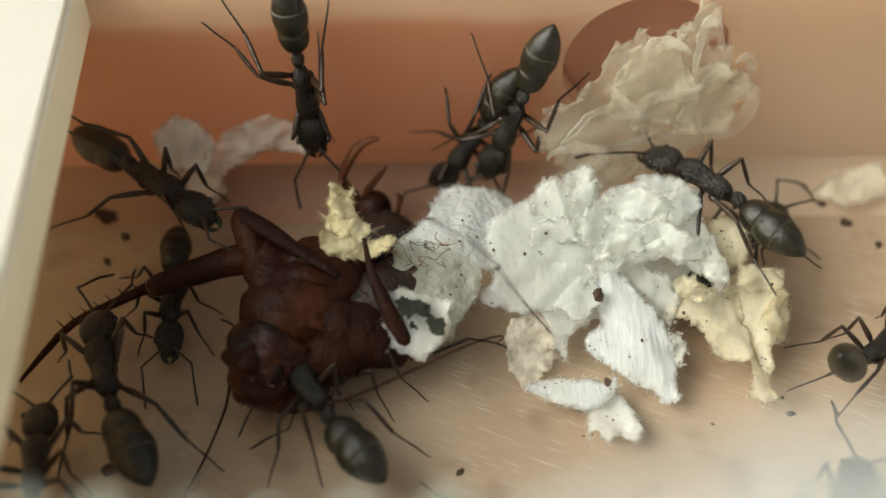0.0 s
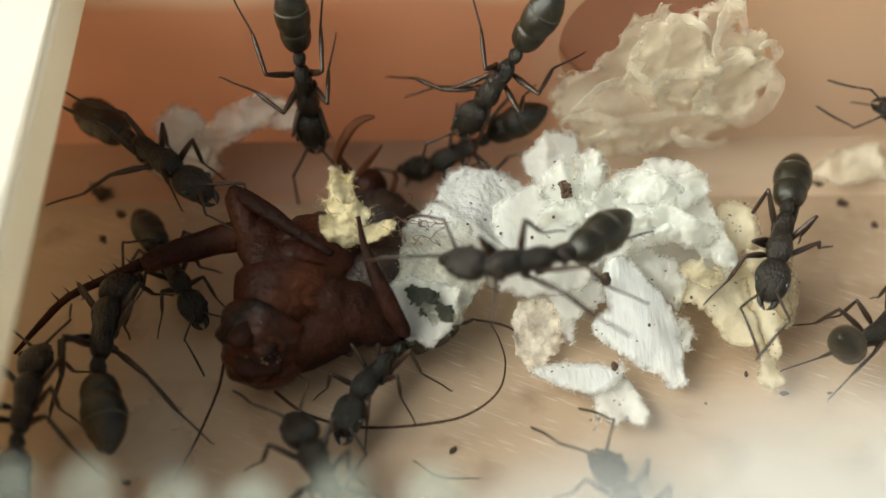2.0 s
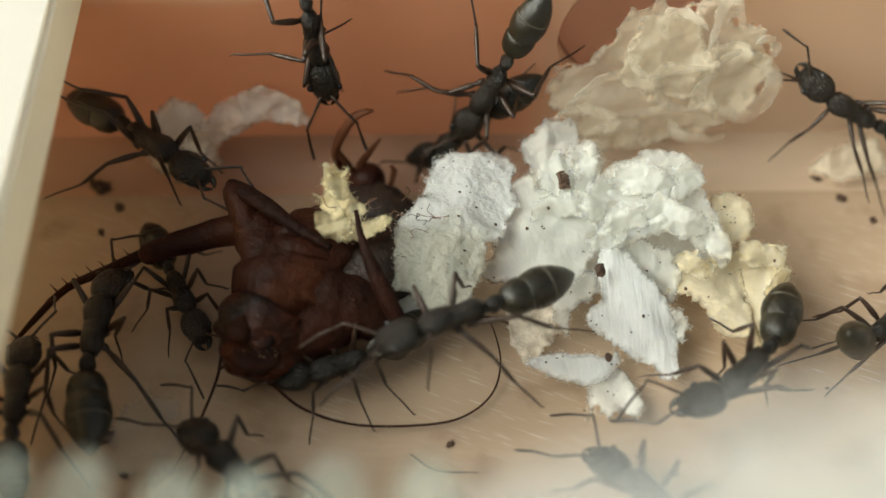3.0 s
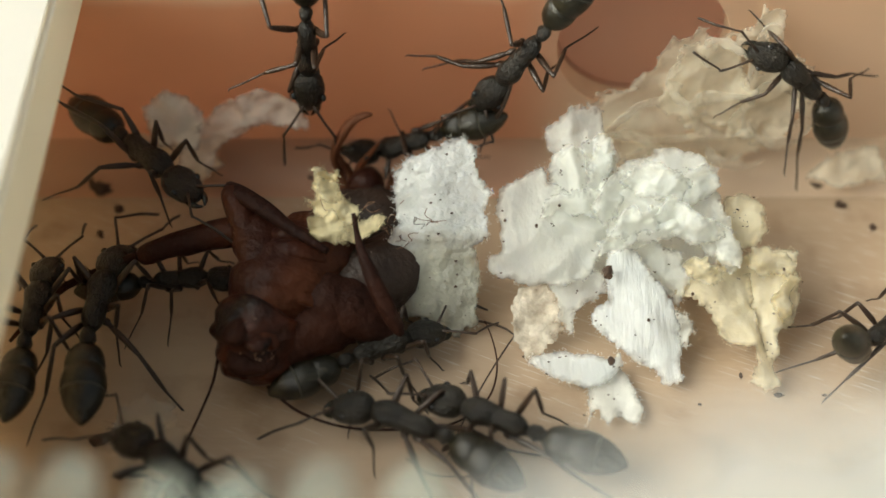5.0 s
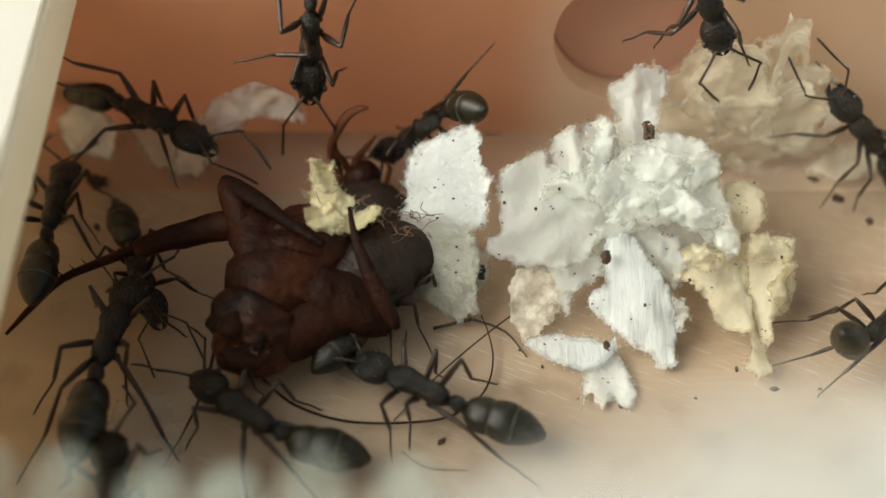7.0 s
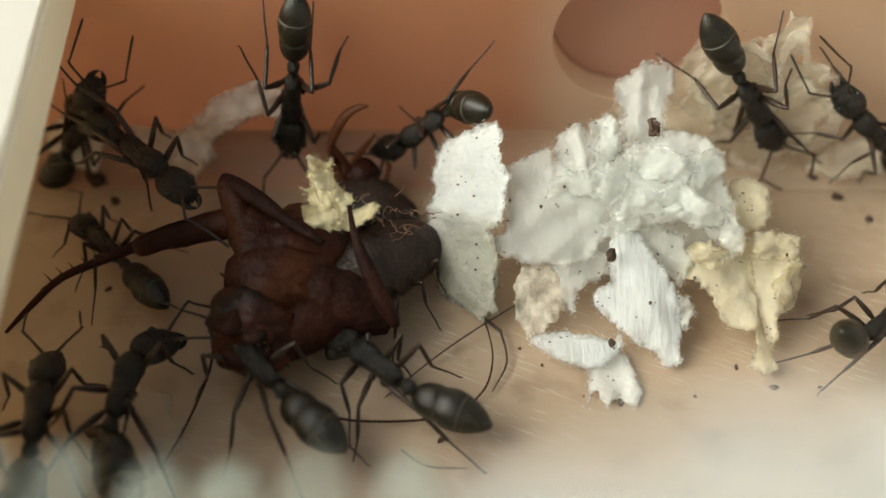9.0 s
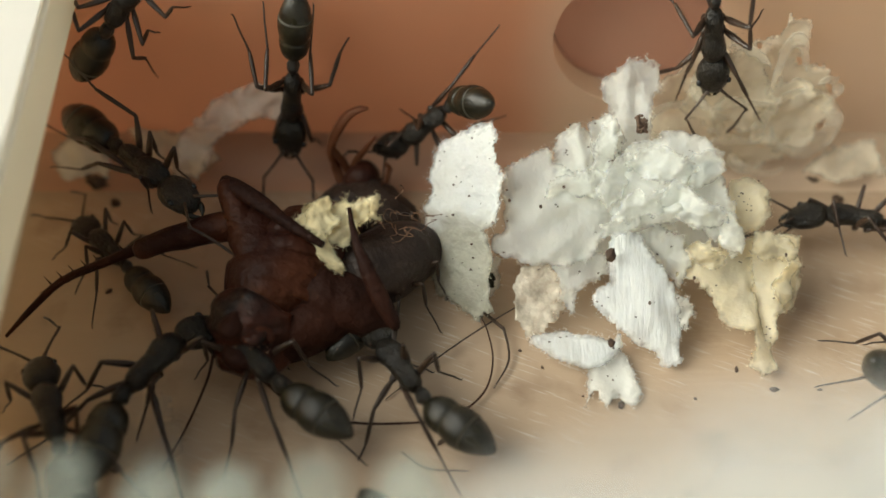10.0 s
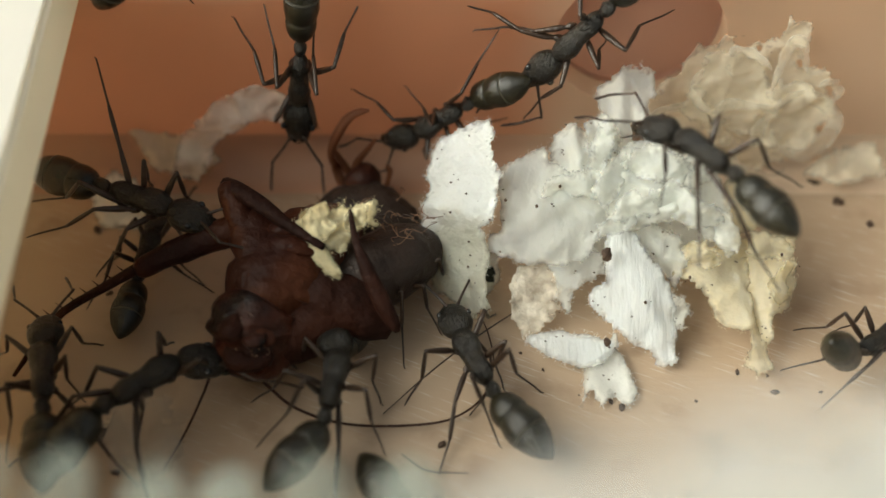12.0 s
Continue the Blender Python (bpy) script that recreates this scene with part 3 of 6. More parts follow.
part("mesh_scrap", sheet_mesh([(-6.0, 4.9), (-3.4, 5.2), (-2.6, 3.2), (-3.3, 1.2), (-4.7, 0.2), (-5.5, -0.3), (-6.4, 1.4), (-6.6, 3.3)], -0.2, crumple=0.4, grain=1.6, seed=11), NET, clump, "beige fibrous netting")
part("sheet", sheet_mesh([(-4.4, 11.5), (-0.5, 13.1), (5.0, 12.9), (7.9, 10.3), (8.8, 7.6), (7.8, 5.6), (4.2, 4.9), (-0.5, 5.2), (-4.4, 6.5)], -0.8, crumple=0.5, grain=3.0, seed=12), PAPER, clump)
for k, (u, v, w, lean, spin, long, tall) in enumerate([(-2.3, 10.2, 1.5, 30, 12, 4.4, 2.0), (0.3, 10.6, 2.0, 24, 62, 4.2, 1.8), (2.6, 9.0, 2.5, 20, 14, 5.4, 2.0), (5.2, 8.6, 2.5, 26, -24, 5.0, 2.2), (3.4, 11.6, 2.3, 18, -8, 4.6, 2.2), (6.2, 11.4, 2.1, 24, 28, 3.4, 2.0),
                                                     (7.6, 7.4, 2.0, 22, -60, 3.6, 1.6), (-0.4, 12.6, 1.2, 16, 80, 4.0, 1.6), (6.4, 5.6, 1.5, 24, -30, 3.6, 1.5), (11.2, 6.0, 1.1, 20, -12, 3.6, 1.6), (0.4, 7.6, 2.1, 22, 26, 2.8, 1.2), (12.0, 3.8, 0.9, 20, 80, 3.4, 1.3)]):
    ruffle = sheet_mesh([(-long / 2, -0.3), (-long * 0.4, tall * 0.45), (-long * 0.12, tall * 0.62), (long * 0.2, tall * 0.5), (long / 2, 0.2), (long * 0.38, -tall * 0.45), (0, -tall * 0.5), (-long * 0.3, -tall * 0.5)], 0, (0, 0), (-0.05, -0.22), crumple=0.62, grain=1.7, ragged=0.35, step=0.14, thick=0.04, seed=60 + k, curl=0.5)
    part("ruffle", ruffle, (CREAMY if k in (8, 9, 11) else PAPER), clump, at=mm(u, v, w, lean, 0, spin))
rr = random.Random(77)
dirt = bmesh.new()
for ob in [o for o in clump.children if o.name.startswith("sheet")]:
    spots = [v.co for v in ob.data.vertices]
    for _ in range(9):
        at = rr.choice(spots)
        for _ in range(rr.choice((1, 1, 1, 2, 4))):
            p = (at / MM) + Vector((rr.uniform(-0.3, 0.3), rr.uniform(-0.3, 0.3), 0.02))
            r = rr.uniform(0.025, 0.075)
            tube(dirt, [(p.x - r * 1.3, p.y, p.z, 0.01), (p.x, p.y + rr.uniform(-r, r), p.z, r), (p.x + r * 1.3, p.y, p.z, 0.01)], 2, 5)
tagged(part("dirt", dirt, CRUMB, clump, "tiny dark grains"), kind="stuff")
for ob, seed in zip([o for o in clump.children if o.name.startswith("sheet")], (1, 3, 4, 13, 5, 6, 14, 7, 8, 15, 9, 10, 16, 12)):
    fibres(ob, seed, 90, 0.16)

for k, (u, v) in enumerate([(-0.1, 5.6), (0.0, -0.3), (7.4, 6.6), (-4.8, 8.9), (2.6, 2.4), (11.8, 5.6), (-3.2, 10.2), (4.4, 9.4), (-6.9, 9.3), (5.6, 4.1)]):
    r = (0.36, 0.26)[k] if k < 2 else 0.1
    bm = bmesh.new()
    bmesh.ops.create_icosphere(bm, subdivisions=2, radius=r * MM)
    for w in bm.verts:
        w.co = Vector((w.co.x, w.co.y * 1.3, w.co.z * 0.6)) * (1 + 0.6 * noise.noise(w.co / MM * 3.0 + Vector((k, 0, 0))))
    part("speck", bm, CRUMB, clump, at=mm(u, v, 1.9 if k < 2 else 1.5))

tower = tagged(part("paper_sheet", sheet_mesh([(-1.4, 7.3), (-0.5, 8.4), (1.1, 9.2), (2.9, 8.7), (2.7, 7.0), (2.1, 6.3), (2.1, 3.5), (2.5, 1.4), (2.0, -1.4), (0.0, -2.4), (-1.5, -0.6), (-1.5, 1.5), (-0.9, 3.9), (-1.2, 5.8)],
                                                0.7, (0.0, -0.05), (-0.08, 0.0), crumple=0.42, grain=2.0, ragged=0.4, step=0.14, seed=2, creases=[(0.2, 8.6, 0.0, 2.0, 0.35, 0.6)]), PAPER), "upright crumpled white paper sheet in the heap", "paper")
knot = bmesh.new()
for k in range(9):
    r = random.Random(k + 300)
    rows_ = [(1.1 + r.uniform(-0.4, 0.4), 4.3 + r.uniform(-0.6, 0.6), 1.75 + r.uniform(-0.1, 0.3), r.uniform(0.06, 0.16)) for _ in range(4)]
    tube(knot, rows_, 3, 6, 0.4)
part("brown_knot", smooth(knot), CRUMB, tower, "brown tangled crumb")
left_sheet = tagged(part("paper_sheet", sheet_mesh(
    [(-2.8, 11.6), (-1.7, 12.2), (0.1, 12.9), (2.1, 13.3), (2.9, 12.5), (3.2, 10.7), (3.8, 9.4), (3.2, 7.9), (3.1, 6.5), (2.2, 6.0), (2.3, 4.0), (2.0, 0.6), (0.4, -0.6), (-1.3, 0.7), (-3.2, 1.6), (-3.9, 3.6), (-4.1, 6.0), (-3.3, 7.3), (-2.8, 7.9), (-3.0, 9.5)],
    0.9, (0, 0.05), (-0.035, -0.02), crumple=0.25, grain=3.2, ragged=0.3, seed=21, creases=[(-3.0, 7.6, 2.8, 6.6, 0.45, 0.7), (-0.4, 12.0, 0.4, 2.0, 0.2, 1.0)]), LIMP), "upright torn white paper sheet dragged by ants", "paper")
fibres(left_sheet, 21, 220, 0.26)
dots, rr = bmesh.new(), random.Random(21)
for _ in range(60):
    p = rr.choice(left_sheet.data.vertices).co / MM + Vector((0, 0, 0.02))
    r = rr.choice((0.03, 0.03, 0.04, 0.05, 0.09))
    tube(dots, [(p.x - r * 1.3, p.y, p.z, 0.01), (p.x, p.y + rr.uniform(-r, r), p.z, r), (p.x + r * 1.3, p.y, p.z, 0.01)], 2, 5)
tagged(part("dirt", dots, CRUMB, left_sheet, "tiny dark grains"), kind="stuff")
fibres(tower, 2, 140, 0.18)
flap = tagged(part("paper_flap", sheet_mesh([(-2.5, 1.3), (-0.7, 1.8), (2.4, 0.8), (2.0, -1.3), (0.5, -3.0), (-1.7, -2.1), (-2.4, -0.5)], 0.0, (0, 0), (0.06, 0.05), crumple=0.35, grain=2.5, seed=22), PAPER),
              "small curled scrap of white paper", "paper")
fibres(flap, 22, 40, 0.15)
for k, rim in enumerate(([(-1.5, 0.9), (-0.9, 1.1), (-0.5, 0.6), (0.1, 0.7), (0.7, 0.2), (0.4, -0.3), (-0.2, -0.1), (-0.6, -0.5), (-1.1, 0.0)],
                         [(0.3, 0.2), (0.9, 0.1), (1.4, -0.5), (1.3, -1.2), (0.8, -1.3), (0.7, -0.6)],
                         [(-0.8, -0.3), (-0.3, -0.4), (-0.1, -0.9), (-0.5, -1.1), (-0.8, -0.7)])):
    part("stain", sheet_mesh(rim, 0.95 + 0.02 * k, (0, 0), (0.06, 0.05), crumple=0.15, grain=1.2, ragged=0.6, step=0.12, seed=28 + k, thick=0.04, curl=0.0), STAIN, flap, "dark mouldy hole")
web = tagged(part("tissue_web", sheet_mesh([(-9.6, 6.0), (-8.4, 8.2), (-5.2, 9.6), (-4.0, 12.6), (-1.8, 12.9), (0.4, 12.0), (1.9, 14.6), (3.2, 14.2), (3.6, 11.0), (5.6, 10.0), (6.6, 7.6), (6.2, 4.0), (3.6, 1.4), (0.2, 0.4), (-3.6, 0.0), (-7.4, 1.6)],
                                           0.0, crumple=0.45, grain=3.4, ragged=0.7, seed=23, thick=0.04, curl=0.5, creases=[(-3.4, 8.6, 0.2, 7.2, 0.9, 0.6), (0.6, 11.6, 2.0, 6.4, 0.8, 0.5)]), WEB), "thin translucent web of crumpled tissue leaning on the wall", "tissue")
part("veil", sheet_mesh([(-3.6, 12.4), (-1.8, 13.2), (0.6, 11.8), (2.2, 8.2), (1.0, 5.4), (-2.2, 5.0), (-4.8, 7.4)], 0.9, crumple=0.45, grain=2.6, ragged=0.7, seed=34, thick=0.04, curl=0.6), WEB, web)
part("veil", sheet_mesh([(1.2, 9.6), (4.4, 9.9), (6.2, 7.8), (5.8, 4.6), (3.2, 3.0), (0.8, 4.6)], 0.8, crumple=0.45, grain=2.6, ragged=0.6, seed=35, thick=0.04, curl=0.6), WEB, web)
for k, (cx, cy, rx_, ry_, a0, span, wide) in enumerate([(0.2, 6.4, 2.0, 2.3, 0.3, 5.4, 0.34), (4.2, 6.2, 2.2, 2.6, 3.4, 5.6, 0.40), (-2.2, 9.4, 1.7, 1.5, 1.0, 4.2, 0.30), (2.6, 10.4, 1.2, 2.6, 0.2, 3.2, 0.30), (-5.6, 6.0, 2.2, 1.6, 0.6, 3.4, 0.32), (-3.0, 5.2, 2.4, 1.4, 3.6, 3.0, 0.36),
                                                       (-6.8, 3.6, 1.9, 1.3, 5.6, 3.6, 0.30), (1.8, 2.8, 2.2, 1.3, 2.9, 3.0, 0.36), (-0.6, 11.6, 1.4, 1.0, 0.0, 4.0, 0.26), (5.2, 9.0, 1.2, 1.2, 5.2, 3.2, 0.28), (-1.2, 7.8, 1.1, 1.2, 2.2, 4.4, 0.24), (2.0, 6.2, 0.8, 1.8, 0.8, 4.6, 0.28), (-4.4, 2.2, 1.8, 1.5, 0.4, 3.3, 0.30)]):
    r = random.Random(k + 40)
    arc = [(cx + rx_ * (1 + 0.12 * math.sin(3 * a + k)) * math.cos(a), cy + ry_ * (1 + 0.12 * math.cos(2 * a + k)) * math.sin(a), 1.3 + 0.5 * math.sin(a * 1.3 + k), (0.05 + 1.5 * wide * math.sin(math.pi * i / 11) ** 0.7) * r.uniform(0.6, 1.3), 0.03 + 0.05 * math.sin(math.pi * i / 11)) for i, a in enumerate(np.linspace(a0, a0 + span, 12))]
    part("strand", tubes(arc, steps=4, sides=8, rough=0.25), STRAND, web, "pale curled strand")
bit = tagged(part("paper_scrap", sheet_mesh([(-1.5, 5.0), (-0.2, 4.9), (0.3, 3.4), (1.2, 2.6), (1.0, 0.9), (0.2, 0.2), (-1.0, -0.4), (-2.2, 0.9), (-1.6, 2.0), (-1.9, 3.4)], 0.6, crumple=0.9, grain=1.25, ragged=0.5, step=0.14, seed=24), BIT),
             "pale yellow torn scrap of paper lying on the dead cricket", "paper")
part("flap", sheet_mesh([(0.2, 1.5), (1.4, 1.7), (3.2, 2.6), (3.5, 1.9), (2.6, 0.8), (1.2, 0.2), (0.2, 0.4)], 1.0, (0.05, -0.3), crumple=0.4, grain=1.4, ragged=0.3, step=0.14, seed=31), BIT, bit)
part("flap", sheet_mesh([(-1.8, 1.9), (-0.6, 2.4), (0.6, 1.7), (0.4, 0.6), (-0.8, 0.2), (-1.9, 0.8)], 1.5, (0.1, 0.4), (0.1, -0.2), crumple=0.7, grain=1.1, ragged=0.4, step=0.13, seed=32), BIT, bit)
part("flap", sheet_mesh([(-1.3, 4.6), (-0.1, 4.3), (0.4, 3.4), (-0.4, 2.7), (-1.4, 3.2)], 1.5, (-0.3, 0.3), (0.1, -0.2), crumple=0.7, grain=1.1, ragged=0.4, step=0.13, seed=33), BIT, bit)
fibres(bit, 24, 80, 0.3)
backl = tagged(part("tissue_scrap", sheet_mesh([(-6.0, 0.2), (-5.0, 3.9), (-2.4, 6.9), (0.9, 8.6), (4.1, 7.9), (4.5, 5.0), (1.6, 5.8), (-1.6, 4.4), (-3.0, 1.9), (-3.9, 0.0)], 0.3, crumple=0.7, grain=2.2, seed=25), THIN),
               "thin translucent tissue scrap against the orange panel", "tissue", group="tissue scraps")
backl.matrix_basis = mm(-14.7, 6.4, 0.8, 78)
backl2 = tagged(part("tissue_scrap", sheet_mesh([(-4.3, 4.8), (-2.6, 5.2), (0.0, 3.5), (2.6, 3.0), (3.9, 1.3), (1.7, -0.2), (-1.3, 0.4)], 0.3, crumple=0.6, grain=2.0, seed=26), WEB),
                "thin translucent tissue scrap on the floor", "tissue", group="tissue scraps")
backl2.matrix_basis = mm(-20.8, 6.6, 0.8, 40)
dragged = tagged(part("tissue_scrap", sheet_mesh([(-2.4, 1.2), (-0.9, 2.9), (1.0, 2.2), (2.6, 0.6), (1.3, -1.7), (-1.6, -1.5)], 0.2, crumple=0.5, grain=2.0, seed=29, step=0.18), TISSUE),
                 "small white tissue scrap dragged under an ant", "tissue", group="tissue scraps")
front_wisp = tagged(part("tissue_scrap", sheet_mesh([(-2.6, 2.4), (-0.8, 4.0), (1.0, 3.0), (2.4, 0.6), (1.6, -2.4), (-0.6, -3.2), (-2.4, -1.4)], 0.2, crumple=0.25, grain=2.2, ragged=0.9, seed=30), FAINT),
                    "faint translucent tissue scrap lying on the floor", "tissue", group="tissue scraps")
front_wisp.matrix_basis = mm(-19.3, -16.6, 0.4)
rights = tagged(part("tissue_scrap", sheet_mesh([(-2.8, 0.9), (-1.3, 2.6), (2.6, 3.4), (3.4, 0.9), (0.9, 0.2), (-0.9, -0.2)], 0.3, crumple=0.6, grain=2.0, seed=27), WEB),
                "thin translucent tissue scrap on the floor", "tissue", group="tissue scraps")
rights.matrix_basis = mm(30.5, 6.0, 0.6, 25)


# ---- the dead cricket ----
def cricket():
    it = tagged(new("dead_cricket"), "dead reddish-brown cricket lying on the floor, legs spread", "insect")
    head = part("head", tubes([(-12.2, -8.4, 5.1, 1.4, 1.3), (-12.5, -9.1, 4.8, 2.6, 2.3), (-12.6, -10.2, 3.9, 2.95, 2.6), (-12.5, -11.4, 3.0, 2.75, 2.2), (-12.4, -12.4, 2.3, 1.9, 1.4), (-12.4, -12.9, 2.0, 0.5, 0.5)], steps=6, sides=30, rough=0.2), SHELL_HEAD, it, "mottled brown head")
    mid, out, up = Vector((-12.6, -10.5, 3.9)), Vector((0, -0.64, 0.77)), Vector((0, 0.77, 0.64))

    def face(u, v, rise=0.0):
        """A point on the head's front."""
        return mid + (out + Vector((u, 0, 0)) + up * v).normalized() * (2.5 + rise)

    part("eye", tubes([(*face(-0.75, 0.35, -0.3), 0.2), (*face(-0.6, 0.33), 0.95, 0.55), (*face(-0.3, 0.28), 1.1, 0.55), (*face(-0.1, 0.28, -0.2), 0.2)], sides=14), SHELL_DARK, head, "dark oval eye")
    part("face_plate", tubes([(*face(-0.1, -0.05, -0.1), 0.2), (*face(0.12, -0.1), 0.62, 0.35), (*face(0.36, -0.02), 0.55, 0.3), (*face(0.55, 0.15, -0.1), 0.15)], sides=10, rough=0.4), SHELL_HEAD, head)
    part("jaw", tubes([(*face(-0.95, -0.45, -0.5), 0.4), (*face(-0.6, -0.75, -0.35), 0.95, 0.6), (*face(0.0, -0.95, -0.3), 1.1, 0.7), (*face(0.6, -0.7, -0.35), 0.9, 0.6), (*face(0.95, -0.35, -0.5), 0.35)], steps=5, sides=12, rough=0.35), SHELL_DARK, head, "dark crushed jaw")
    part("cheek", tubes([(*face(0.1, 0.5, -0.25), 0.2), (*face(0.4, 0.3, -0.15), 0.55, 0.3), (*face(0.6, 0.0, -0.15), 0.6, 0.3), (*face(0.55, -0.3, -0.25), 0.2)], steps=5, sides=10, rough=0.5), SHELL, head)
    for side in (-1, 1):
        part("palp", tubes([(*face(0.5 * side, -0.6, 0.1), 0.12), (*face(0.65 * side, -0.95, 0.4), 0.12), (*face(0.4 * side, -1.5, 0.5), 0.09), (*face(0.3 * side, -1.9, 0.3), 0.05)], sides=6), SHELL, head)
    grit = random.Random(5)
    grains = bmesh.new()
    # Glints on the head are put in as small pale grains.
    for _ in range(46):
        a = face(grit.uniform(-0.5, 0.8), grit.choice((grit.uniform(-0.7, -0.2), grit.uniform(0.3, 0.75))), 0.08)
        b = a + Vector((grit.uniform(-1, 1), grit.uniform(-1, 1), 0)) * 0.16
        tube(grains, [(*a, 0.02), (*((a + b) / 2), grit.uniform(0.04, 0.1)), (*b, 0.02)], 1, 5)
    tagged(part("grains", grains, GLINT, head, "pale glossy grains painted for glints"), kind="stuff")
    thorax = part("thorax", tubes([(-12.2, -9.3, 4.4, 1.6, 1.5), (-12.0, -8.7, 4.6, 2.6, 2.2), (-11.7, -7.6, 4.8, 3.2, 2.6), (-10.7, -5.6, 5.0, 3.3, 2.7), (-9.4, -3.8, 4.8, 3.2, 2.6), (-8.2, -2.2, 4.3, 2.8, 2.3), (-7.2, -0.8, 3.6, 1.9, 1.7), (-6.7, -0.2, 3.2, 0.8, 0.7)], steps=6, sides=26, rough=0.1), SHELL, it)
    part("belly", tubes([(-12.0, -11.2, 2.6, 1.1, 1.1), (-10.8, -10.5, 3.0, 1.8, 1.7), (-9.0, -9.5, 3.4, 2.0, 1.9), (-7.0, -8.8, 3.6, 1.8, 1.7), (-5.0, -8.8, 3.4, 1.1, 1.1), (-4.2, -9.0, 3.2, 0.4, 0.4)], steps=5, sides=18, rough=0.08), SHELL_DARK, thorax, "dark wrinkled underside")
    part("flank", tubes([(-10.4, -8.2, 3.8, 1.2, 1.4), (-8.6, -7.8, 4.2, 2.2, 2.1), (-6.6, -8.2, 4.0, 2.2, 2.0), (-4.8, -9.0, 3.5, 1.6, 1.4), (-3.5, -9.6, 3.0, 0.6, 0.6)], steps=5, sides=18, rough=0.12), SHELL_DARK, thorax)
    for k, (y, z, w) in enumerate(((-4.3, 7.5, 0.55), (-5.6, 7.45, 0.62), (-7.0, 6.9, 0.6), (-8.4, 6.1, 0.5))):
        part("fold", tubes([(-12.2 + 0.2 * k, y + 0.5, z - 0.7, 0.2, 0.15), (-11.2, y + 0.1, z - 0.1, w, 0.34), (-9.9, y - 0.2, z + 0.08, w * 1.1, 0.36), (-8.5, y - 0.3, z - 0.5 - 0.12 * k, w * 0.8, 0.3), (-7.5, y - 0.1, z - 2.0 - 0.2 * k, 0.3, 0.2)], steps=5, sides=12, rough=0.25), SHELL, thorax)
    part("abdomen", tubes([(-8.0, -6.6, 3.6, 1.6, 1.6), (-6.0, -5.6, 3.4, 2.5, 2.6), (-3.4, -3.6, 3.2, 2.6, 2.6), (-1.4, -2.2, 2.8, 1.9, 1.9), (-0.2, -1.4, 2.6, 0.6, 0.6)], steps=5, sides=18, rough=0.1), SHELL_GREY, it, "greyish brown abdomen")
    part("shoulder", tubes([(-11.9, -8.0, 5.6, 1.5, 1.3), (-12.3, -6.2, 6.2, 1.6, 1.1), (-12.7, -4.4, 6.6, 1.8, 1.0), (-12.9, -3.0, 6.8, 1.9, 0.9), (-13.0, -2.2, 6.8, 1.0, 0.5)], steps=4, sides=12, rough=0.15), SHELL, it)
    leg = part("hind_leg", tubes([(-12.6, -3.4, 6.2, 0.7, 0.7), (-14.2, -3.1, 6.3, 1.15, 0.95), (-17.0, -3.4, 5.8, 1.05, 0.9), (-19.4, -3.8, 5.3, 0.85, 0.75), (-20.8, -4.1, 4.9, 0.75, 0.65), (-21.2, -4.2, 4.8, 0.45, 0.4)], sides=12, rough=0.1), SHELL, it)
    part("shin", tubes([(-20.8, -3.9, 4.9, 0.42), (-23.6, -4.4, 3.8, 0.33), (-26.6, -4.9, 2.5, 0.28), (-28.6, -6.4, 1.4, 0.25), (-30.3, -8.2, 0.5, 0.12)], sides=8), SHELL_DARK, leg)
    for k in range(7):
        s = k / 6
        base = Vector((-21.8 - 5.4 * s, -4.1 - 1.1 * s, 4.5 - 2.2 * s))
        for side in (-1, 1):
            tip = base + Vector((-0.7, 0.75 * side - 0.1, 0.3))
            part("spine", tubes([(*base, 0.09), (*tip, 0.015)], steps=1, sides=5), SHELL_DARK, leg)
    bent = part("middle_leg", tubes([(-12.4, -6.0, 6.0, 0.5), (-13.6, -3.4, 7.0, 1.0, 0.8), (-14.7, -1.2, 7.9, 0.8), (-14.9, -0.7, 8.1, 0.4)], sides=10), SHELL, it)
    part("shin", tubes([(-15.0, -0.7, 8.0, 0.5), (-14.0, -1.5, 8.2, 0.7, 0.5), (-12.2, -2.9, 8.2, 0.66, 0.45), (-10.2, -4.6, 8.0, 0.42), (-7.9, -6.2, 7.8, 0.24)], sides=8), SHELL_DARK, bent)
    fore = part("front_leg", tubes([(-6.2, -4.0, 9.0, 0.13), (-5.8, -5.9, 8.3, 0.26), (-5.0, -7.7, 7.3, 0.5), (-4.1, -9.2, 6.0, 0.62), (-3.3, -10.2, 4.8, 0.5), (-3.0, -10.6, 4.4, 0.2)], sides=10, rough=0.1), SHELL_DARK, it)
    part("antenna", tubes([(-15.0, -11.8, 3.6, 0.11), (-15.4, -13.4, 2.6, 0.1), (-16.8, -15.7, 0.5, 0.09), (-17.9, -18.5, 0.3, 0.05)], steps=5, sides=6), SHELL_DARK, it)
    feeler = part("antenna", tubes([(-11.8, -13.2, 2.4, 0.12), (-9.6, -14.6, 1.4, 0.11), (-6.0, -15.4, 0.7, 0.1), (-1.0, -15.2, 0.5, 0.09), (1.4, -14.3, 0.5, 0.08), (2.9, -12.6, 0.5, 0.07), (3.4, -10.3, 0.6, 0.06), (3.1, -8.2, 0.8, 0.05), (2.6, -6.8, 1.0, 0.04)], steps=5, sides=6), SHELL_DARK, it)
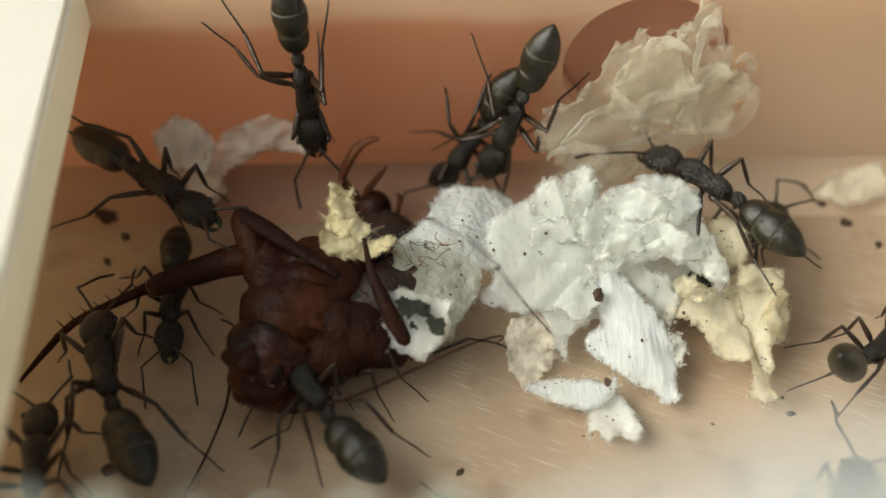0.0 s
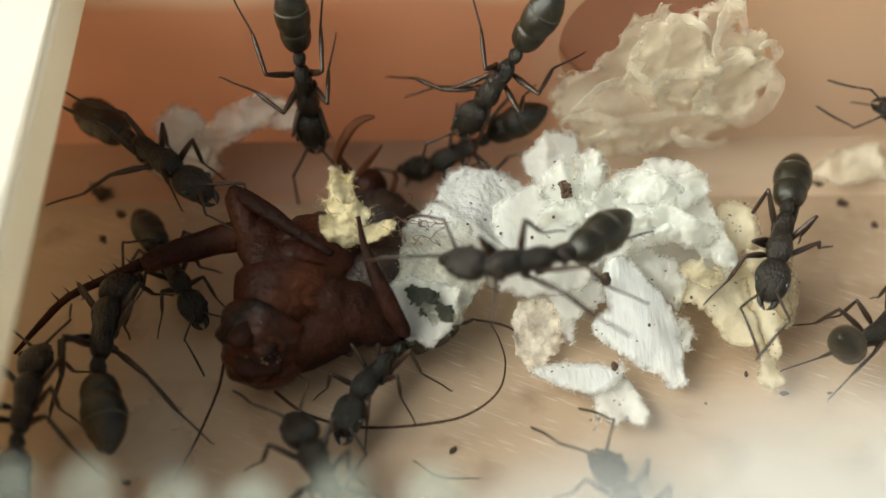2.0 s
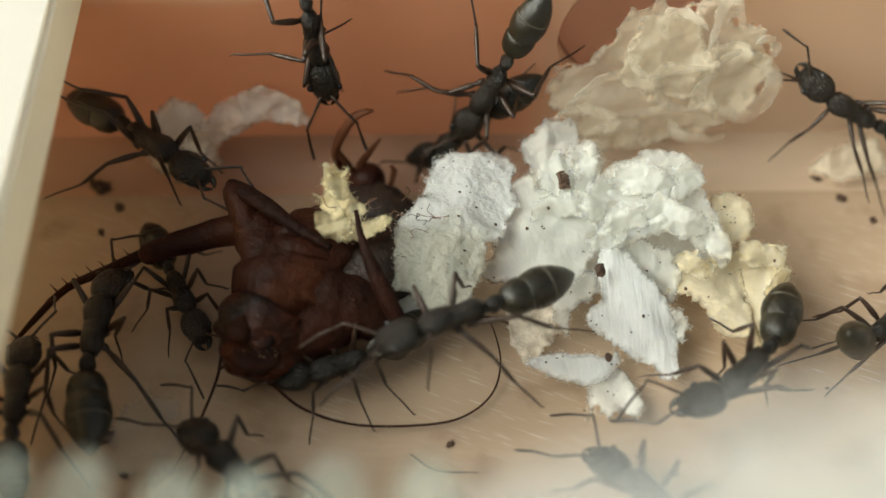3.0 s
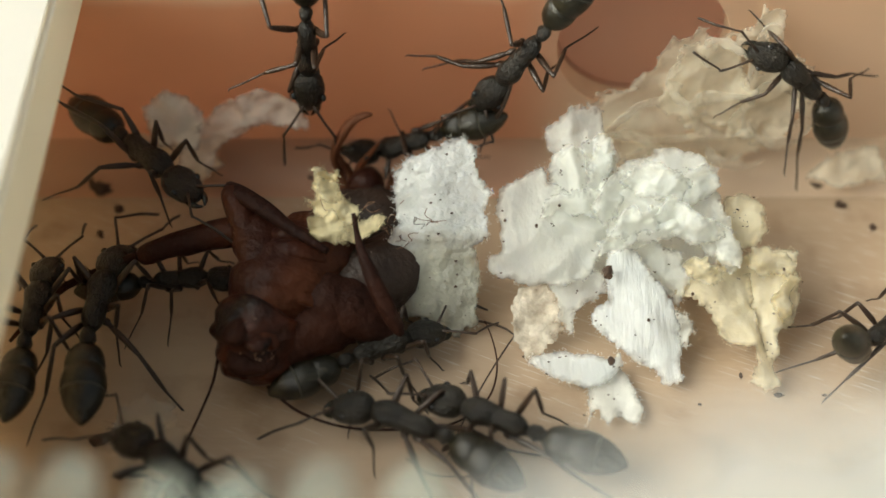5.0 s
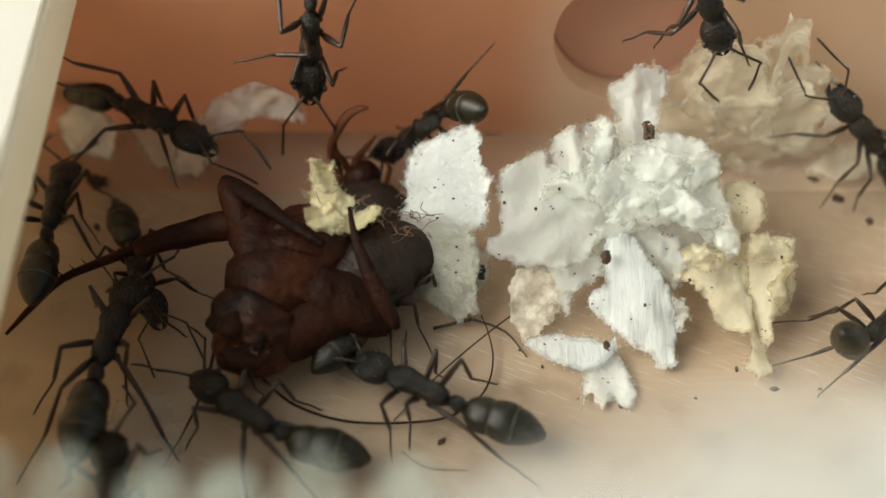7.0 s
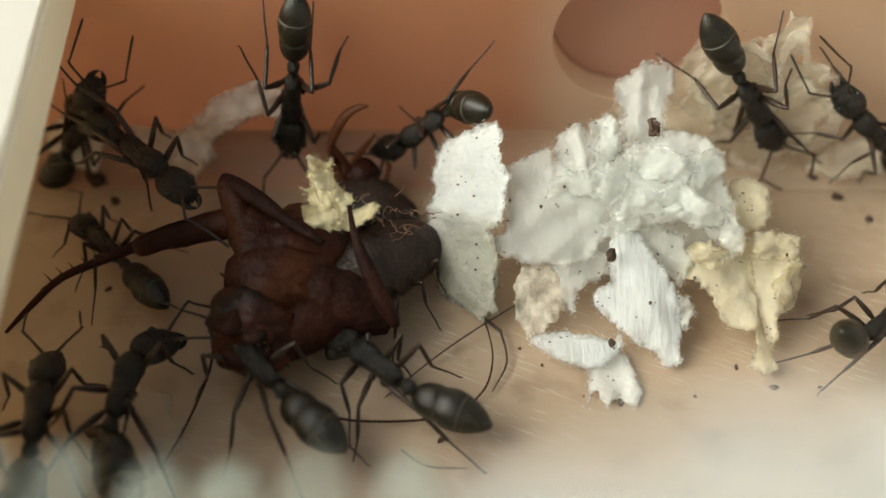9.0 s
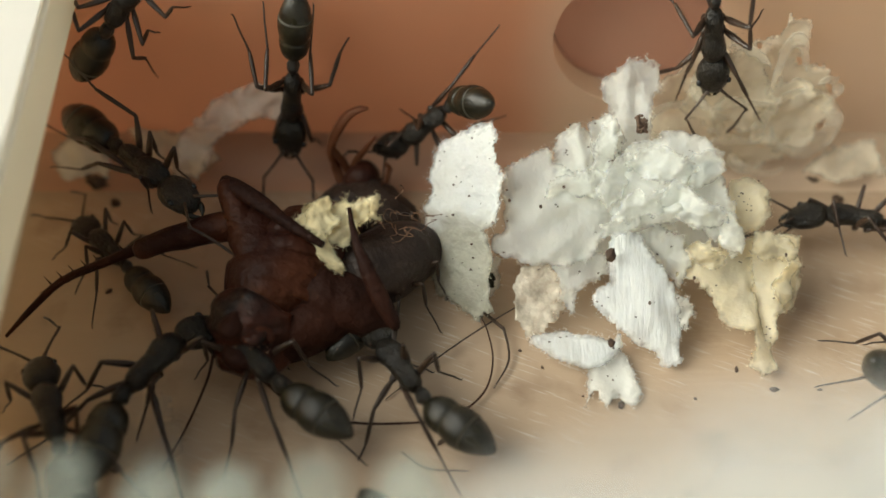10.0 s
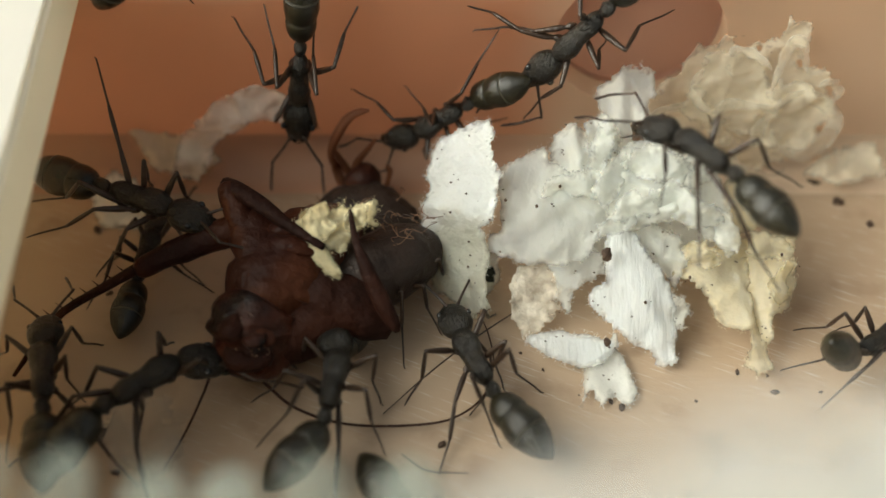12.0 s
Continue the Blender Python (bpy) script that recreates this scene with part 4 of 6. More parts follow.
    part("rear_leg", tubes([(-7.2, 3.6, 2.0, 0.3), (-8.0, 5.0, 3.6, 0.42, 0.3), (-8.2, 5.1, 5.5, 0.5, 0.34), (-7.5, 5.2, 7.4, 0.55, 0.34), (-6.7, 5.3, 8.6, 0.42, 0.3), (-5.9, 5.3, 9.1, 0.3, 0.22), (-5.3, 5.3, 9.2, 0.1)], sides=10, rough=0.15), SHELL_THIN, it)
    part("rear_leg", tubes([(-7.0, 4.2, 2.6, 0.3), (-6.5, 5.0, 4.0, 0.3), (-5.7, 5.0, 5.4, 0.24), (-4.9, 5.0, 6.7, 0.1)], sides=8, rough=0.15), SHELL_THIN, it)
    part("rear_leg", tubes([(-6.6, 4.4, 2.4, 0.3), (-7.3, 4.9, 3.9, 0.34, 0.24), (-7.8, 4.9, 5.0, 0.26), (-8.1, 4.9, 5.9, 0.08)], sides=8, rough=0.15), SHELL_THIN, it)
    part("rear_leg", tubes([(-4.6, 3.4, 1.6, 0.3), (-4.2, 4.6, 2.6, 0.22), (-4.0, 5.0, 3.4, 0.2), (-4.3, 5.0, 3.9, 0.08)], sides=8, rough=0.15), SHELL_THIN, it)
    part("tail_tip", tubes([(-6.9, 3.4, 2.4, 0.3), (-6.5, 4.0, 2.9, 1.1, 1.0), (-5.9, 4.4, 3.1, 1.35, 1.2), (-5.3, 4.5, 2.9, 1.0, 0.9), (-4.8, 4.4, 2.6, 0.3)], steps=5, sides=14, rough=0.15), SHELL, it)
    part("tail", tubes([(-9.5, 1.0, 1.6, 0.8), (-7.5, 1.8, 2.2, 2.2, 1.8), (-5.0, 1.8, 2.1, 2.5, 1.9), (-3.0, 1.2, 1.7, 1.7, 1.5), (-1.9, 0.8, 1.3, 0.6)], steps=4, sides=14, rough=0.2), SHELL_GREY, it)
    return it, leg, feeler


dead_cricket, hind_leg, feeler = cricket()


# ---- the ants ----
ROOTS = ((2.3, 0.42), (0.95, 0.46), (0.05, 0.46))             # where the legs leave the body, for each pair
LENGTHS = ((2.7, 2.2, 2.1), (2.8, 2.3, 2.4), (3.3, 2.9, 2.9))  # thigh, shin, foot
RESTS = ((4.5, 3.2), (0.7, 4.5), (-3.6, 4.6))                  # where the feet stand


def ant(size, seed, head_turn=0.0, gaster_turn=0.0, label="", spread=1.0, low=2.6, bend=0.0, stances=None, nod=12, antennae=(0.0, 0.0), stout=1.2):
    """An ant that faces +x, its origin between head and gaster. low: how far the feet are below the body's axis;
    stances: for some legs, rows of seconds and the foot's place in the ant's space; antennae: how far each swings out, in degrees."""
    rnd = random.Random(seed)
    it = tagged(new("ant"), label, "ant", group="ants in the box")
    s = size

    def rows(*r, wide=1.0):
        return [tuple(v * s * (wide if i > 2 else 1.0) for i, v in enumerate(row)) for row in r]

    part("thorax", tubes(rows((3.5, 0, 0.0, 0.2, 0.2), (3.25, 0, 0.08, 0.40, 0.38), (2.9, 0, 0.2, 0.62, 0.56), (2.45, 0, 0.32, 0.75, 0.68), (1.95, 0, 0.37, 0.75, 0.70), (1.5, 0, 0.35, 0.69, 0.67), (1.2, 0, 0.31, 0.63, 0.64), (1.05, 0, 0.29, 0.61, 0.62), (0.8, 0, 0.30, 0.61, 0.65),
                              (0.4, 0, 0.30, 0.59, 0.67), (-0.1, 0, 0.30, 0.60, 0.72), (-0.5, 0, 0.22, 0.55, 0.67), (-0.8, 0, 0.06, 0.44, 0.52), (-1.1, 0, -0.12, 0.2, 0.22), wide=stout), steps=4, sides=14, rough=0.06), ANT_DULL, it)
    part("waist", tubes(rows((-1.0, 0, -0.2, 0.16, 0.18), (-1.25, 0, -0.1, 0.2, 0.24), (-1.48, 0, 0.1, 0.37, 0.54), (-1.72, 0, 0.18, 0.45, 0.70), (-1.95, 0, 0.1, 0.42, 0.62), (-2.12, 0, -0.06, 0.24, 0.3), (-2.4, 0, -0.14, 0.18, 0.2), wide=0.2 + 0.75 * stout), steps=4, sides=12, rough=0.04), ANT_DULL, it)
    g = part("gaster", tubes(rows((0.2, 0, 0, 0.22, 0.24), (-0.05, 0, 0.04, 0.50, 0.52), (-0.45, 0, 0.08, 0.80, 0.80), (-1.0, 0, 0.1, 0.95, 0.93), (-1.5, 0, 0.1, 0.97, 0.95), (-1.70, 0, 0.1, 0.92, 0.89), (-1.84, 0, 0.1, 0.97, 0.94),
                                  (-2.5, 0, 0.08, 1.10, 1.05), (-3.15, 0, 0.04, 1.08, 1.02), (-3.32, 0, 0.04, 1.03, 0.97), (-3.9, 0, 0.0, 0.92, 0.88), (-4.5, 0, -0.05, 0.68, 0.66), (-5.0, 0, -0.1, 0.40, 0.40), (-5.35, 0, -0.14, 0.12, 0.12), wide=stout * 1.04), steps=4, sides=20, rough=0.02),
             ANT, it, "shining banded gaster", at=mm(-2.35 * s, 0, -0.12 * s, 0, bend, gaster_turn))
    for x, wide in ((-1.72, 0.94), (-3.3, 1.04)):
        part("band", tubes(rows((x + 0.07, 0, 0.08, wide * 0.96, wide * 0.92), (x + 0.03, 0, 0.08, wide * 1.012, wide * 0.97), (x - 0.03, 0, 0.08, wide * 1.01, wide * 0.965), (x - 0.06, 0, 0.08, wide * 0.95, wide * 0.9), wide=stout * 1.04), steps=1, sides=20), ANT_BAND, g, "thin pale band")
    h = part("head", tubes(rows((-0.25, 0, 0, 0.28, 0.28), (0.0, 0, 0.02, 0.70, 0.58), (0.45, 0, 0.03, 1.0, 0.78), (1.1, 0, 0.02, 1.08, 0.80), (1.75, 0, -0.04, 1.0, 0.72), (2.3, 0, -0.1, 0.82, 0.56), (2.65, 0, -0.15, 0.52, 0.36), (2.85, 0, -0.16, 0.2, 0.2), wide=0.5 + 0.5 * stout), sides=16, rough=0.05),
             ANT_DULL, it, at=mm(3.4 * s, 0, 0.1 * s, 0, nod, head_turn))
    for side in (-1, 1):
        part("mandible", tubes(rows((2.2, 0.5 * side, -0.2, 0.26, 0.2), (2.7, 0.5 * side, -0.28, 0.26, 0.17), (3.1, 0.34 * side, -0.34, 0.18, 0.12), (3.4, 0.05 * side, -0.36, 0.05, 0.05)), sides=7), ANT, h)
        part("eye", tubes(rows((1.35, 0.96 * side, 0.3, 0.05, 0.05), (1.5, 1.0 * side, 0.33, 0.18, 0.18), (1.7, 0.98 * side, 0.32, 0.18, 0.18), (1.85, 0.92 * side, 0.28, 0.05, 0.05)), steps=2, sides=8), EYE, h)
        out = radians(38 + rnd.uniform(-12, 14) + antennae[(side + 1) // 2])
        far = out - radians(rnd.uniform(25, 70))
        elbow = Vector((2.2 + 2.5 * math.cos(out), side * (0.3 + 2.5 * math.sin(out)), 0.9))
        tip = elbow + Vector((3.2 * math.cos(far), side * 3.2 * math.sin(far), -1.1))
        part("antenna", tubes(rows((2.2, 0.3 * side, 0.35, 0.13), (*(elbow * 0.5 + Vector((1.1, 0.15 * side, 0.25))), 0.09), (*elbow, 0.1), (*(elbow * 0.9 + tip * 0.1), 0.075), (*(elbow * 0.45 + tip * 0.55 + Vector((0, 0, 0.15))), 0.1), (*(elbow * 0.1 + tip * 0.9), 0.1), (*tip, 0.05)), sides=7), ANT_LEG, h)
    legs = []
    for k in range(3):
        for side in (-1, 1):
            one, two, three = (v * s * rnd.uniform(0.95, 1.05) for v in LENGTHS[k])
            fold_ = radians(rnd.uniform(16, 32))
            heel = Vector((two, 0, 0))
            end = heel + Vector((three * math.cos(fold_), 0, three * math.sin(fold_)))
            lean = math.atan2(end.z, end.x)
            flat = Matrix.Rotation(lean, 3, "Y")
            heel, end = flat @ heel, flat @ end
            thigh = part("thigh", tubes([(-0.15 * s, 0, -0.1 * s, 0.2 * s), (0.25 * s, 0, 0, 0.27 * s), (0.55 * s, 0, 0, 0.16 * s), (0.4 * one, 0, 0.04 * s, 0.21 * s, 0.25 * s), (0.75 * one, 0, 0.04 * s, 0.18 * s, 0.2 * s), (one, 0, 0, 0.13 * s)], sides=8), ANT_LEG, it)
            shin = part("shin", tubes([(-0.06 * s, 0, 0, 0.13 * s), (*(heel * 0.25), 0.14 * s), (*(heel * 0.65), 0.16 * s), (*heel, 0.11 * s)], sides=7), ANT_LEG, it)
            part("foot", tubes([(*heel, 0.09 * s), (*(heel * 0.75 + end * 0.25), 0.075 * s), (*(heel * 0.35 + end * 0.65 + Vector((0, 0, 0.06))), 0.07 * s), (*end, 0.055 * s), (*(end + Vector((0.18, 0.1, 0.12)) * s), 0.02 * s)], sides=6), ANT_LEG, shin)
            rest = Vector((RESTS[k][0] * (0.75 + 0.25 * spread) + rnd.uniform(-0.8, 0.8), (RESTS[k][1] + rnd.uniform(-0.7, 0.5)) * side * spread, -low)) * s
            legs.append({"thigh": thigh, "shin": shin, "root": Vector((ROOTS[k][0], ROOTS[k][1] * side, -0.35)) * s, "long": (one, end.length), "side": side, "pair": k,
                         "rest": [(row[0], Vector(row[1:])) for row in (stances or {}).get(2 * k + (side + 1) // 2, ())] or [(0.0, rest)], "size": s})
    return it, legs, h, g


BLACK = "glossy black ant with a long narrow waist"
ANTS = {
    "a": ant(1.06, 3, label=BLACK, low=2.0, nod=4, stances={0: [(0, 4.4, -0.8, -2.1), (5.5, 6.1, -3.3, -2.1), (9.5, 3.4, -1.5, -2.1), (12, 0.1, -6.9, -2.6)], 1: [(5.5, 4.5, 3.2, -2.1), (9.5, 2.7, 2.7, -2.1), (12, 5.4, 1.3, -2.1)], 2: [(0, -3.4, -6.5, -2.1), (5.5, -3.2, -6.2, -2.1), (9.5, -5.5, -4.3, -1.9), (12, -4.4, -5.8, -1.7)], 3: [(0, 0.2, 2.6, -2.1), (5.5, 0.2, 3.4, -2.1), (9.5, 0.0, 2.8, -2.1)], 4: [(0, -6.7, -3.2, 5.5), (5.5, -6.5, -3.7, 5.4), (9.5, -9.2, -1.9, -0.5), (12, -6.3, -2.6, -2.1)], 5: [(0, -6.6, -2.4, 5.5), (5.5, -6.4, -2.9, 5.4), (9.5, -6.2, -0.9, 6.5), (12, -3.7, 4.7, 7.1)]}),
    "b": ant(1.06, 4, label=BLACK, stout=1.0, low=2.0, spread=0.8, nod=-12, stances={0: [(0, 7.2, -1.2, -2.1), (9.5, 8.3, -1.3, -2.1), (12, 5.5, -1.2, -2.1)], 1: [(0, 8.1, 1.0, -2.1), (5.5, 8.3, 0.3, -2.1), (9.5, 8.2, 2.2, -2.1), (12, 7.8, 1.8, -2.1)], 2: [(0, -3.7, -6.3, -2.1), (5.5, 5.0, -4.8, 4.6), (9.5, -4.4, -4.2, -2.1), (12, -1.5, -5.7, -2.1)], 3: [(0, -2.0, 1.3, -2.1), (5.5, 2.1, 2.7, -2.1), (9.5, -4.1, 4.4, -4.6), (12, -4.9, 4.1, -2.1)], 4: [(0, -6.0, -4.8, -2.1), (9.5, -5.3, -2.2, -2.1), (12, -3.8, -2.2, -2.1)], 5: [(0, -4.6, 2.4, -2.1), (9.5, -5.6, 0.8, -2.1), (12, -4.1, 1.7, -2.1)]}),
    "c": ant(1.03, 5, label=BLACK, stout=1.08, low=2.2, spread=0.85, nod=-4, stances={0: [(9.5, 6.1, -6.0, -2.3)], 1: [(9.5, 9.0, 2.2, 1.0)], 2: [(9.5, 7.3, -4.1, -2.1)], 3: [(9.5, 1.7, 3.6, -2.3)]}),
    "d": ant(0.92, 6, label=BLACK, low=2.0, stances={0: [(5.5, 5.3, 0.6, -1.8), (9.5, 5.1, -0.9, -1.8), (12, 4.0, -5.3, -1.8)], 2: [(0, -3.5, -4.6, -1.8), (5.5, 2.8, -0.8, -1.8), (9.5, 1.7, -1.5, -1.8), (12, 0.6, -2.4, -1.8)], 4: [(0, -6.8, -1.4, -1.8), (9.5, -7.8, -1.6, -1.8), (12, -6.9, -1.8, -1.8)], 5: [(5.5, -2.5, 5.0, -1.8), (9.5, -3.1, 4.4, -1.8)]}),
    "e": ant(1.00, 7, label=BLACK, stances={0: [(12, 1.5, -2.9, -2.6)], 2: [(12, -2.0, -4.0, -2.6)], 3: [(9.5, -3.1, 5.7, -3.4), (12, 1.5, 4.9, -2.6)], 4: [(9.5, -7.9, -2.3, -3.7)], 5: [(9.5, -7.5, 2.8, -2.6), (12, -2.3, 3.7, -2.6)]}),
    "f": ant(1.00, 8, label=BLACK, stances={0: [(9.5, 5.4, -4.2, -2.6)], 1: [(9.5, 0.7, 4.4, -2.6), (12, 2.4, 3.6, -2.6)], 2: [(5.5, 1.7, -1.7, -2.6), (9.5, -0.2, -2.3, -2.6), (12, -0.5, -2.4, -2.6)], 3: [(5.5, 1.0, 2.2, -2.6), (9.5, -2.0, 6.2, -3.7), (12, -3.7, 3.7, -2.6)], 4: [(5.5, -2.2, -3.8, -2.6), (12, -1.7, -3.9, -2.6)], 5: [(9.5, -8.4, 1.3, -2.6), (12, -4.4, 0.7, -2.6)]}),
    "g": ant(1.08, 9, label=BLACK, stances={2: [(0, 2.4, -0.4, -2.8), (5.5, -2.3, -1.5, -2.8)], 3: [(5.5, -3.7, 4.4, -2.8)], 4: [(0, -7.1, -5.4, -2.8), (5.5, -5.1, -7.1, -5.0)], 5: [(0, -3.5, 4.3, -2.8), (5.5, -8.3, 4.0, -3.4)]}),
    "i": ant(0.85, 10, label=BLACK, low=2.2),
    "k": ant(0.98, 11, label=BLACK, stances={2: [(0, 0.2, -3.0, -2.5)]}),
    "m": ant(0.98, 12, label=BLACK, stout=1.3, stances={2: [(0, -0.5, -2.4, -2.5)], 3: [(0, -2.4, 5.0, -2.5)], 4: [(0, -6.3, -4.5, -2.5)], 5: [(0, -4.3, 2.2, -2.5)]}),
    "o": ant(0.92, 13, label=BLACK, low=2.4, spread=0.85),
    "p": ant(0.90, 14, label=BLACK, bend=58, stances={2: [(9.5, -4.4, -1.2, -2.3)], 4: [(9.5, -5.1, 2.3, -2.3)], 5: [(9.5, -2.4, 4.8, -2.3)]}),
    "q": ant(1.05, 15, label=BLACK),
    "r": ant(0.93, 16, label=BLACK, stances={0: [(5.5, 7.8, 0.4, -2.4)], 1: [(5.5, 3.6, 6.5, 0.3), (12, 0.9, 3.1, -2.4)], 2: [(5.5, -3.3, -3.5, -2.4), (12, 2.6, -5.0, -2.4)], 3: [(5.5, -2.0, 5.3, 3.4), (12, -2.4, 5.3, -2.4)], 5: [(5.5, -6.1, 5.6, 1.4), (12, -6.7, 2.8, -4.4)]}),
    "s": ant(0.95, 17, label=BLACK),
    "t": ant(0.95, 18, label=BLACK),
}

# ---- crumbs and hairs ----
def crumb(x, y, r, seed, tall=0.6):
    bm = bmesh.new()
    bmesh.ops.create_icosphere(bm, subdivisions=2, radius=r * MM)
    for v in bm.verts:
        v.co = Vector((v.co.x * 1.5, v.co.y, v.co.z * tall)) * (1 + 0.9 * noise.noise(v.co / (r * MM) * 1.3 + Vector((seed * 3.7, 0, 0))))
    low = min(v.co.z for v in bm.verts)
    ob = tagged(part("crumb", smooth(bm), CRUMB), "tiny dark brown crumb of debris on the floor", "crumb", group="crumbs on the floor")
    ob.matrix_basis = pose(x * MM, y * MM, -low, 0, 0, seed * 47 % 180)


for k, (x, y, r) in enumerate([(-0.1, -16.5, 0.28), (20.0, -10.8, 0.2), (16.9, -13.1, 0.13), (22.3, -12.4, 0.28), (11.9, -13.6, 0.3), (11.2, -13.2, 0.22), (28.6, 7.0, 0.5), (30.1, 4.9, 0.5), (32.0, 2.6, 0.35),
                               (6.8, -10.6, 0.13), (5.3, -9.2, 0.14), (25.4, -12.4, 0.15), (15.4, -20.2, 0.2), (-26.0, 2.0, 0.35), (-26.6, 6.5, 0.9), (-22.7, -15.9, 0.6), (22.0, -11.1, 0.15), (-25.0, 4.5, 0.4), (-21.0, -18.6, 0.3),
                               (-24.0, -4.0, 0.25), (-16.0, 3.0, 0.4), (14.0, 6.4, 0.9), (34.0, -14.0, 0.15), (18.0, -16.0, 0.12), (-27.4, 7.4, 0.7)]):
    crumb(x, y, r * 0.68, k + 1, 0.45)


def hair(rows, label):
    return tagged(part("hair", tubes(rows, steps=5, sides=5), ANT_LEG), label, "hair", group="loose hairs")


long_hair = hair([(0, 0, 0.8, 0.05), (-4.5, 0.35, 0.2, 0.06), (-9.5, 0.2, -0.4, 0.06), (-14.5, -0.5, -0.9, 0.04)], "long thin dark hair leaning on the paper")
hair([(-2.7, -17.2, 0.06, 0.05), (-1.0, -18.4, 0.06, 0.06), (1.6, -18.6, 0.06, 0.04)], "curved thin dark hair on the floor")


for k in range(26):
    r = random.Random(k + 900)
    x, y, z = -5.0 + r.uniform(-2.2, 3.6), -3.2 + r.uniform(-1.2, 1.0), 6.6 + r.uniform(-1.5, 1.5)
    rows = [(x, y, z, 0.025)]
    for i in range(5):
        x, y, z = x + r.uniform(-0.75, 0.75), y + r.uniform(-0.5, 0.5), z + r.uniform(-0.5, 0.55)
        rows.append((x, y, z, 0.028))
    part("fibre", tubes(rows, steps=4, sides=4), (FIBRE if k % 3 else ANT_LEG), dead_cricket)


loose_leg = tagged(part("loose_leg", tubes([(0, 0, 0.25, 0.12), (1.5, -1.9, 0.6, 0.13), (1.75, -2.3, 0.6, 0.1), (2.0, -4.6, 0.4, 0.08), (0.9, -6.8, 0.2, 0.05)], steps=4, sides=7), ANT_LEG), "thin dark jointed insect leg lying loose on the floor", "insect leg")


# ---- what moves ----
def bend_leg(leg, foot):
    """The turn of thigh and shin, in the ant's space, for a foot at that place."""
    root, (one, two) = leg["root"], leg["long"]
    way = foot - root
    far = min(max(way.length, abs(one - two) + 0.25), 0.985 * (one + two))
    way.normalize()
    up = Vector((0.25 * (1, 0, -1)[leg["pair"]], 0.3 * leg["side"], 1.0))
    up = (up - way * up.dot(way)).normalized()
    a = (one * one - two * two + far * far) / (2 * far)
    knee = root + way * a + up * math.sqrt(max(0.0, one * one - a * a))
    across = up.cross(way).normalized()
    poses = []
    for start, end in ((root, knee), (knee, root + way * far)):
        x = (end - start).normalized()
        z = x.cross(across).normalized()
        m = Matrix((x, z.cross(x), z)).transposed().to_4x4()
        m.translation = start * MM
        poses.append(m)
    return poses


def gait(it, legs):
    """The feet stand still on what carries them while the body moves on, and step when they are left behind, three at a time."""
    keys = it.animation_data
    curves = {(c.data_path, c.array_index): c for c in keys.action.layers[0].strips[0].channelbag(keys.action_slot).fcurves}

    def body(t):
        at = [curves["location", i].evaluate(1 + t * FPS) / MM for i in range(3)]
        turned = [curves["rotation_quaternion", i].evaluate(1 + t * FPS) for i in range(4)]
        m = Quaternion(turned).normalized().to_matrix().to_4x4()
        m.translation = at
        return m

    def rest(leg, t):
        rows = leg["rest"]
        for (t0, p), (t1, q) in zip(rows, rows[1:]):
            if t0 <= t <= t1:
                return p.lerp(q, (t - t0) / (t1 - t0))
        return rows[0][1] if t < rows[0][0] else rows[-1][1]

    step, swing = 0.1, 0.2
    bodies = [body(i * step) for i in range(125)]
    for k, leg in enumerate(legs):
        group = (k % 2 + k // 2) % 2
        stand, lift = bodies[0] @ rest(leg, 0.0), None
        thigh_rows, shin_rows = [], []
        for i in range(121):
            t, back = i * step, bodies[i].inverted()
            if lift is None:
                gone = (back @ stand - rest(leg, t)).length
                if gone > (1.6 if i // 2 % 2 == group else 2.6) * leg["size"]:
                    aim = rest(leg, t + swing)
                    lead = (bodies[i + 4] @ aim - bodies[i + 2] @ aim) * 0.8
                    lead *= min(1.0, 1.6 / max(lead.length, 1e-6))
                    lift = (t, stand.copy(), bodies[i + 2] @ aim + lead)
            if lift is not None:
                part_way = (t - lift[0]) / swing
                if part_way >= 0.99:
                    stand, lift = lift[2], None
                else:
                    stand = lift[1].lerp(lift[2], part_way) + bodies[i].to_3x3() @ Vector((0, 0, 0.9 * math.sin(math.pi * part_way)))
            thigh, shin = bend_leg(leg, back @ stand)
            thigh_rows.append((t, thigh))
            shin_rows.append((t, shin))
        walk(leg["thigh"], thigh_rows)
        walk(leg["shin"], shin_rows)


def turn(ob, rows):
    """A head or gaster that turns on its joint."""
    base = ob.matrix_basis.copy()
    walk(ob, [(t, Matrix.Translation(base.translation) @ pose(0, 0, 0, 0, 0, a) @ base.to_3x3().to_4x4()) for t, a in rows])


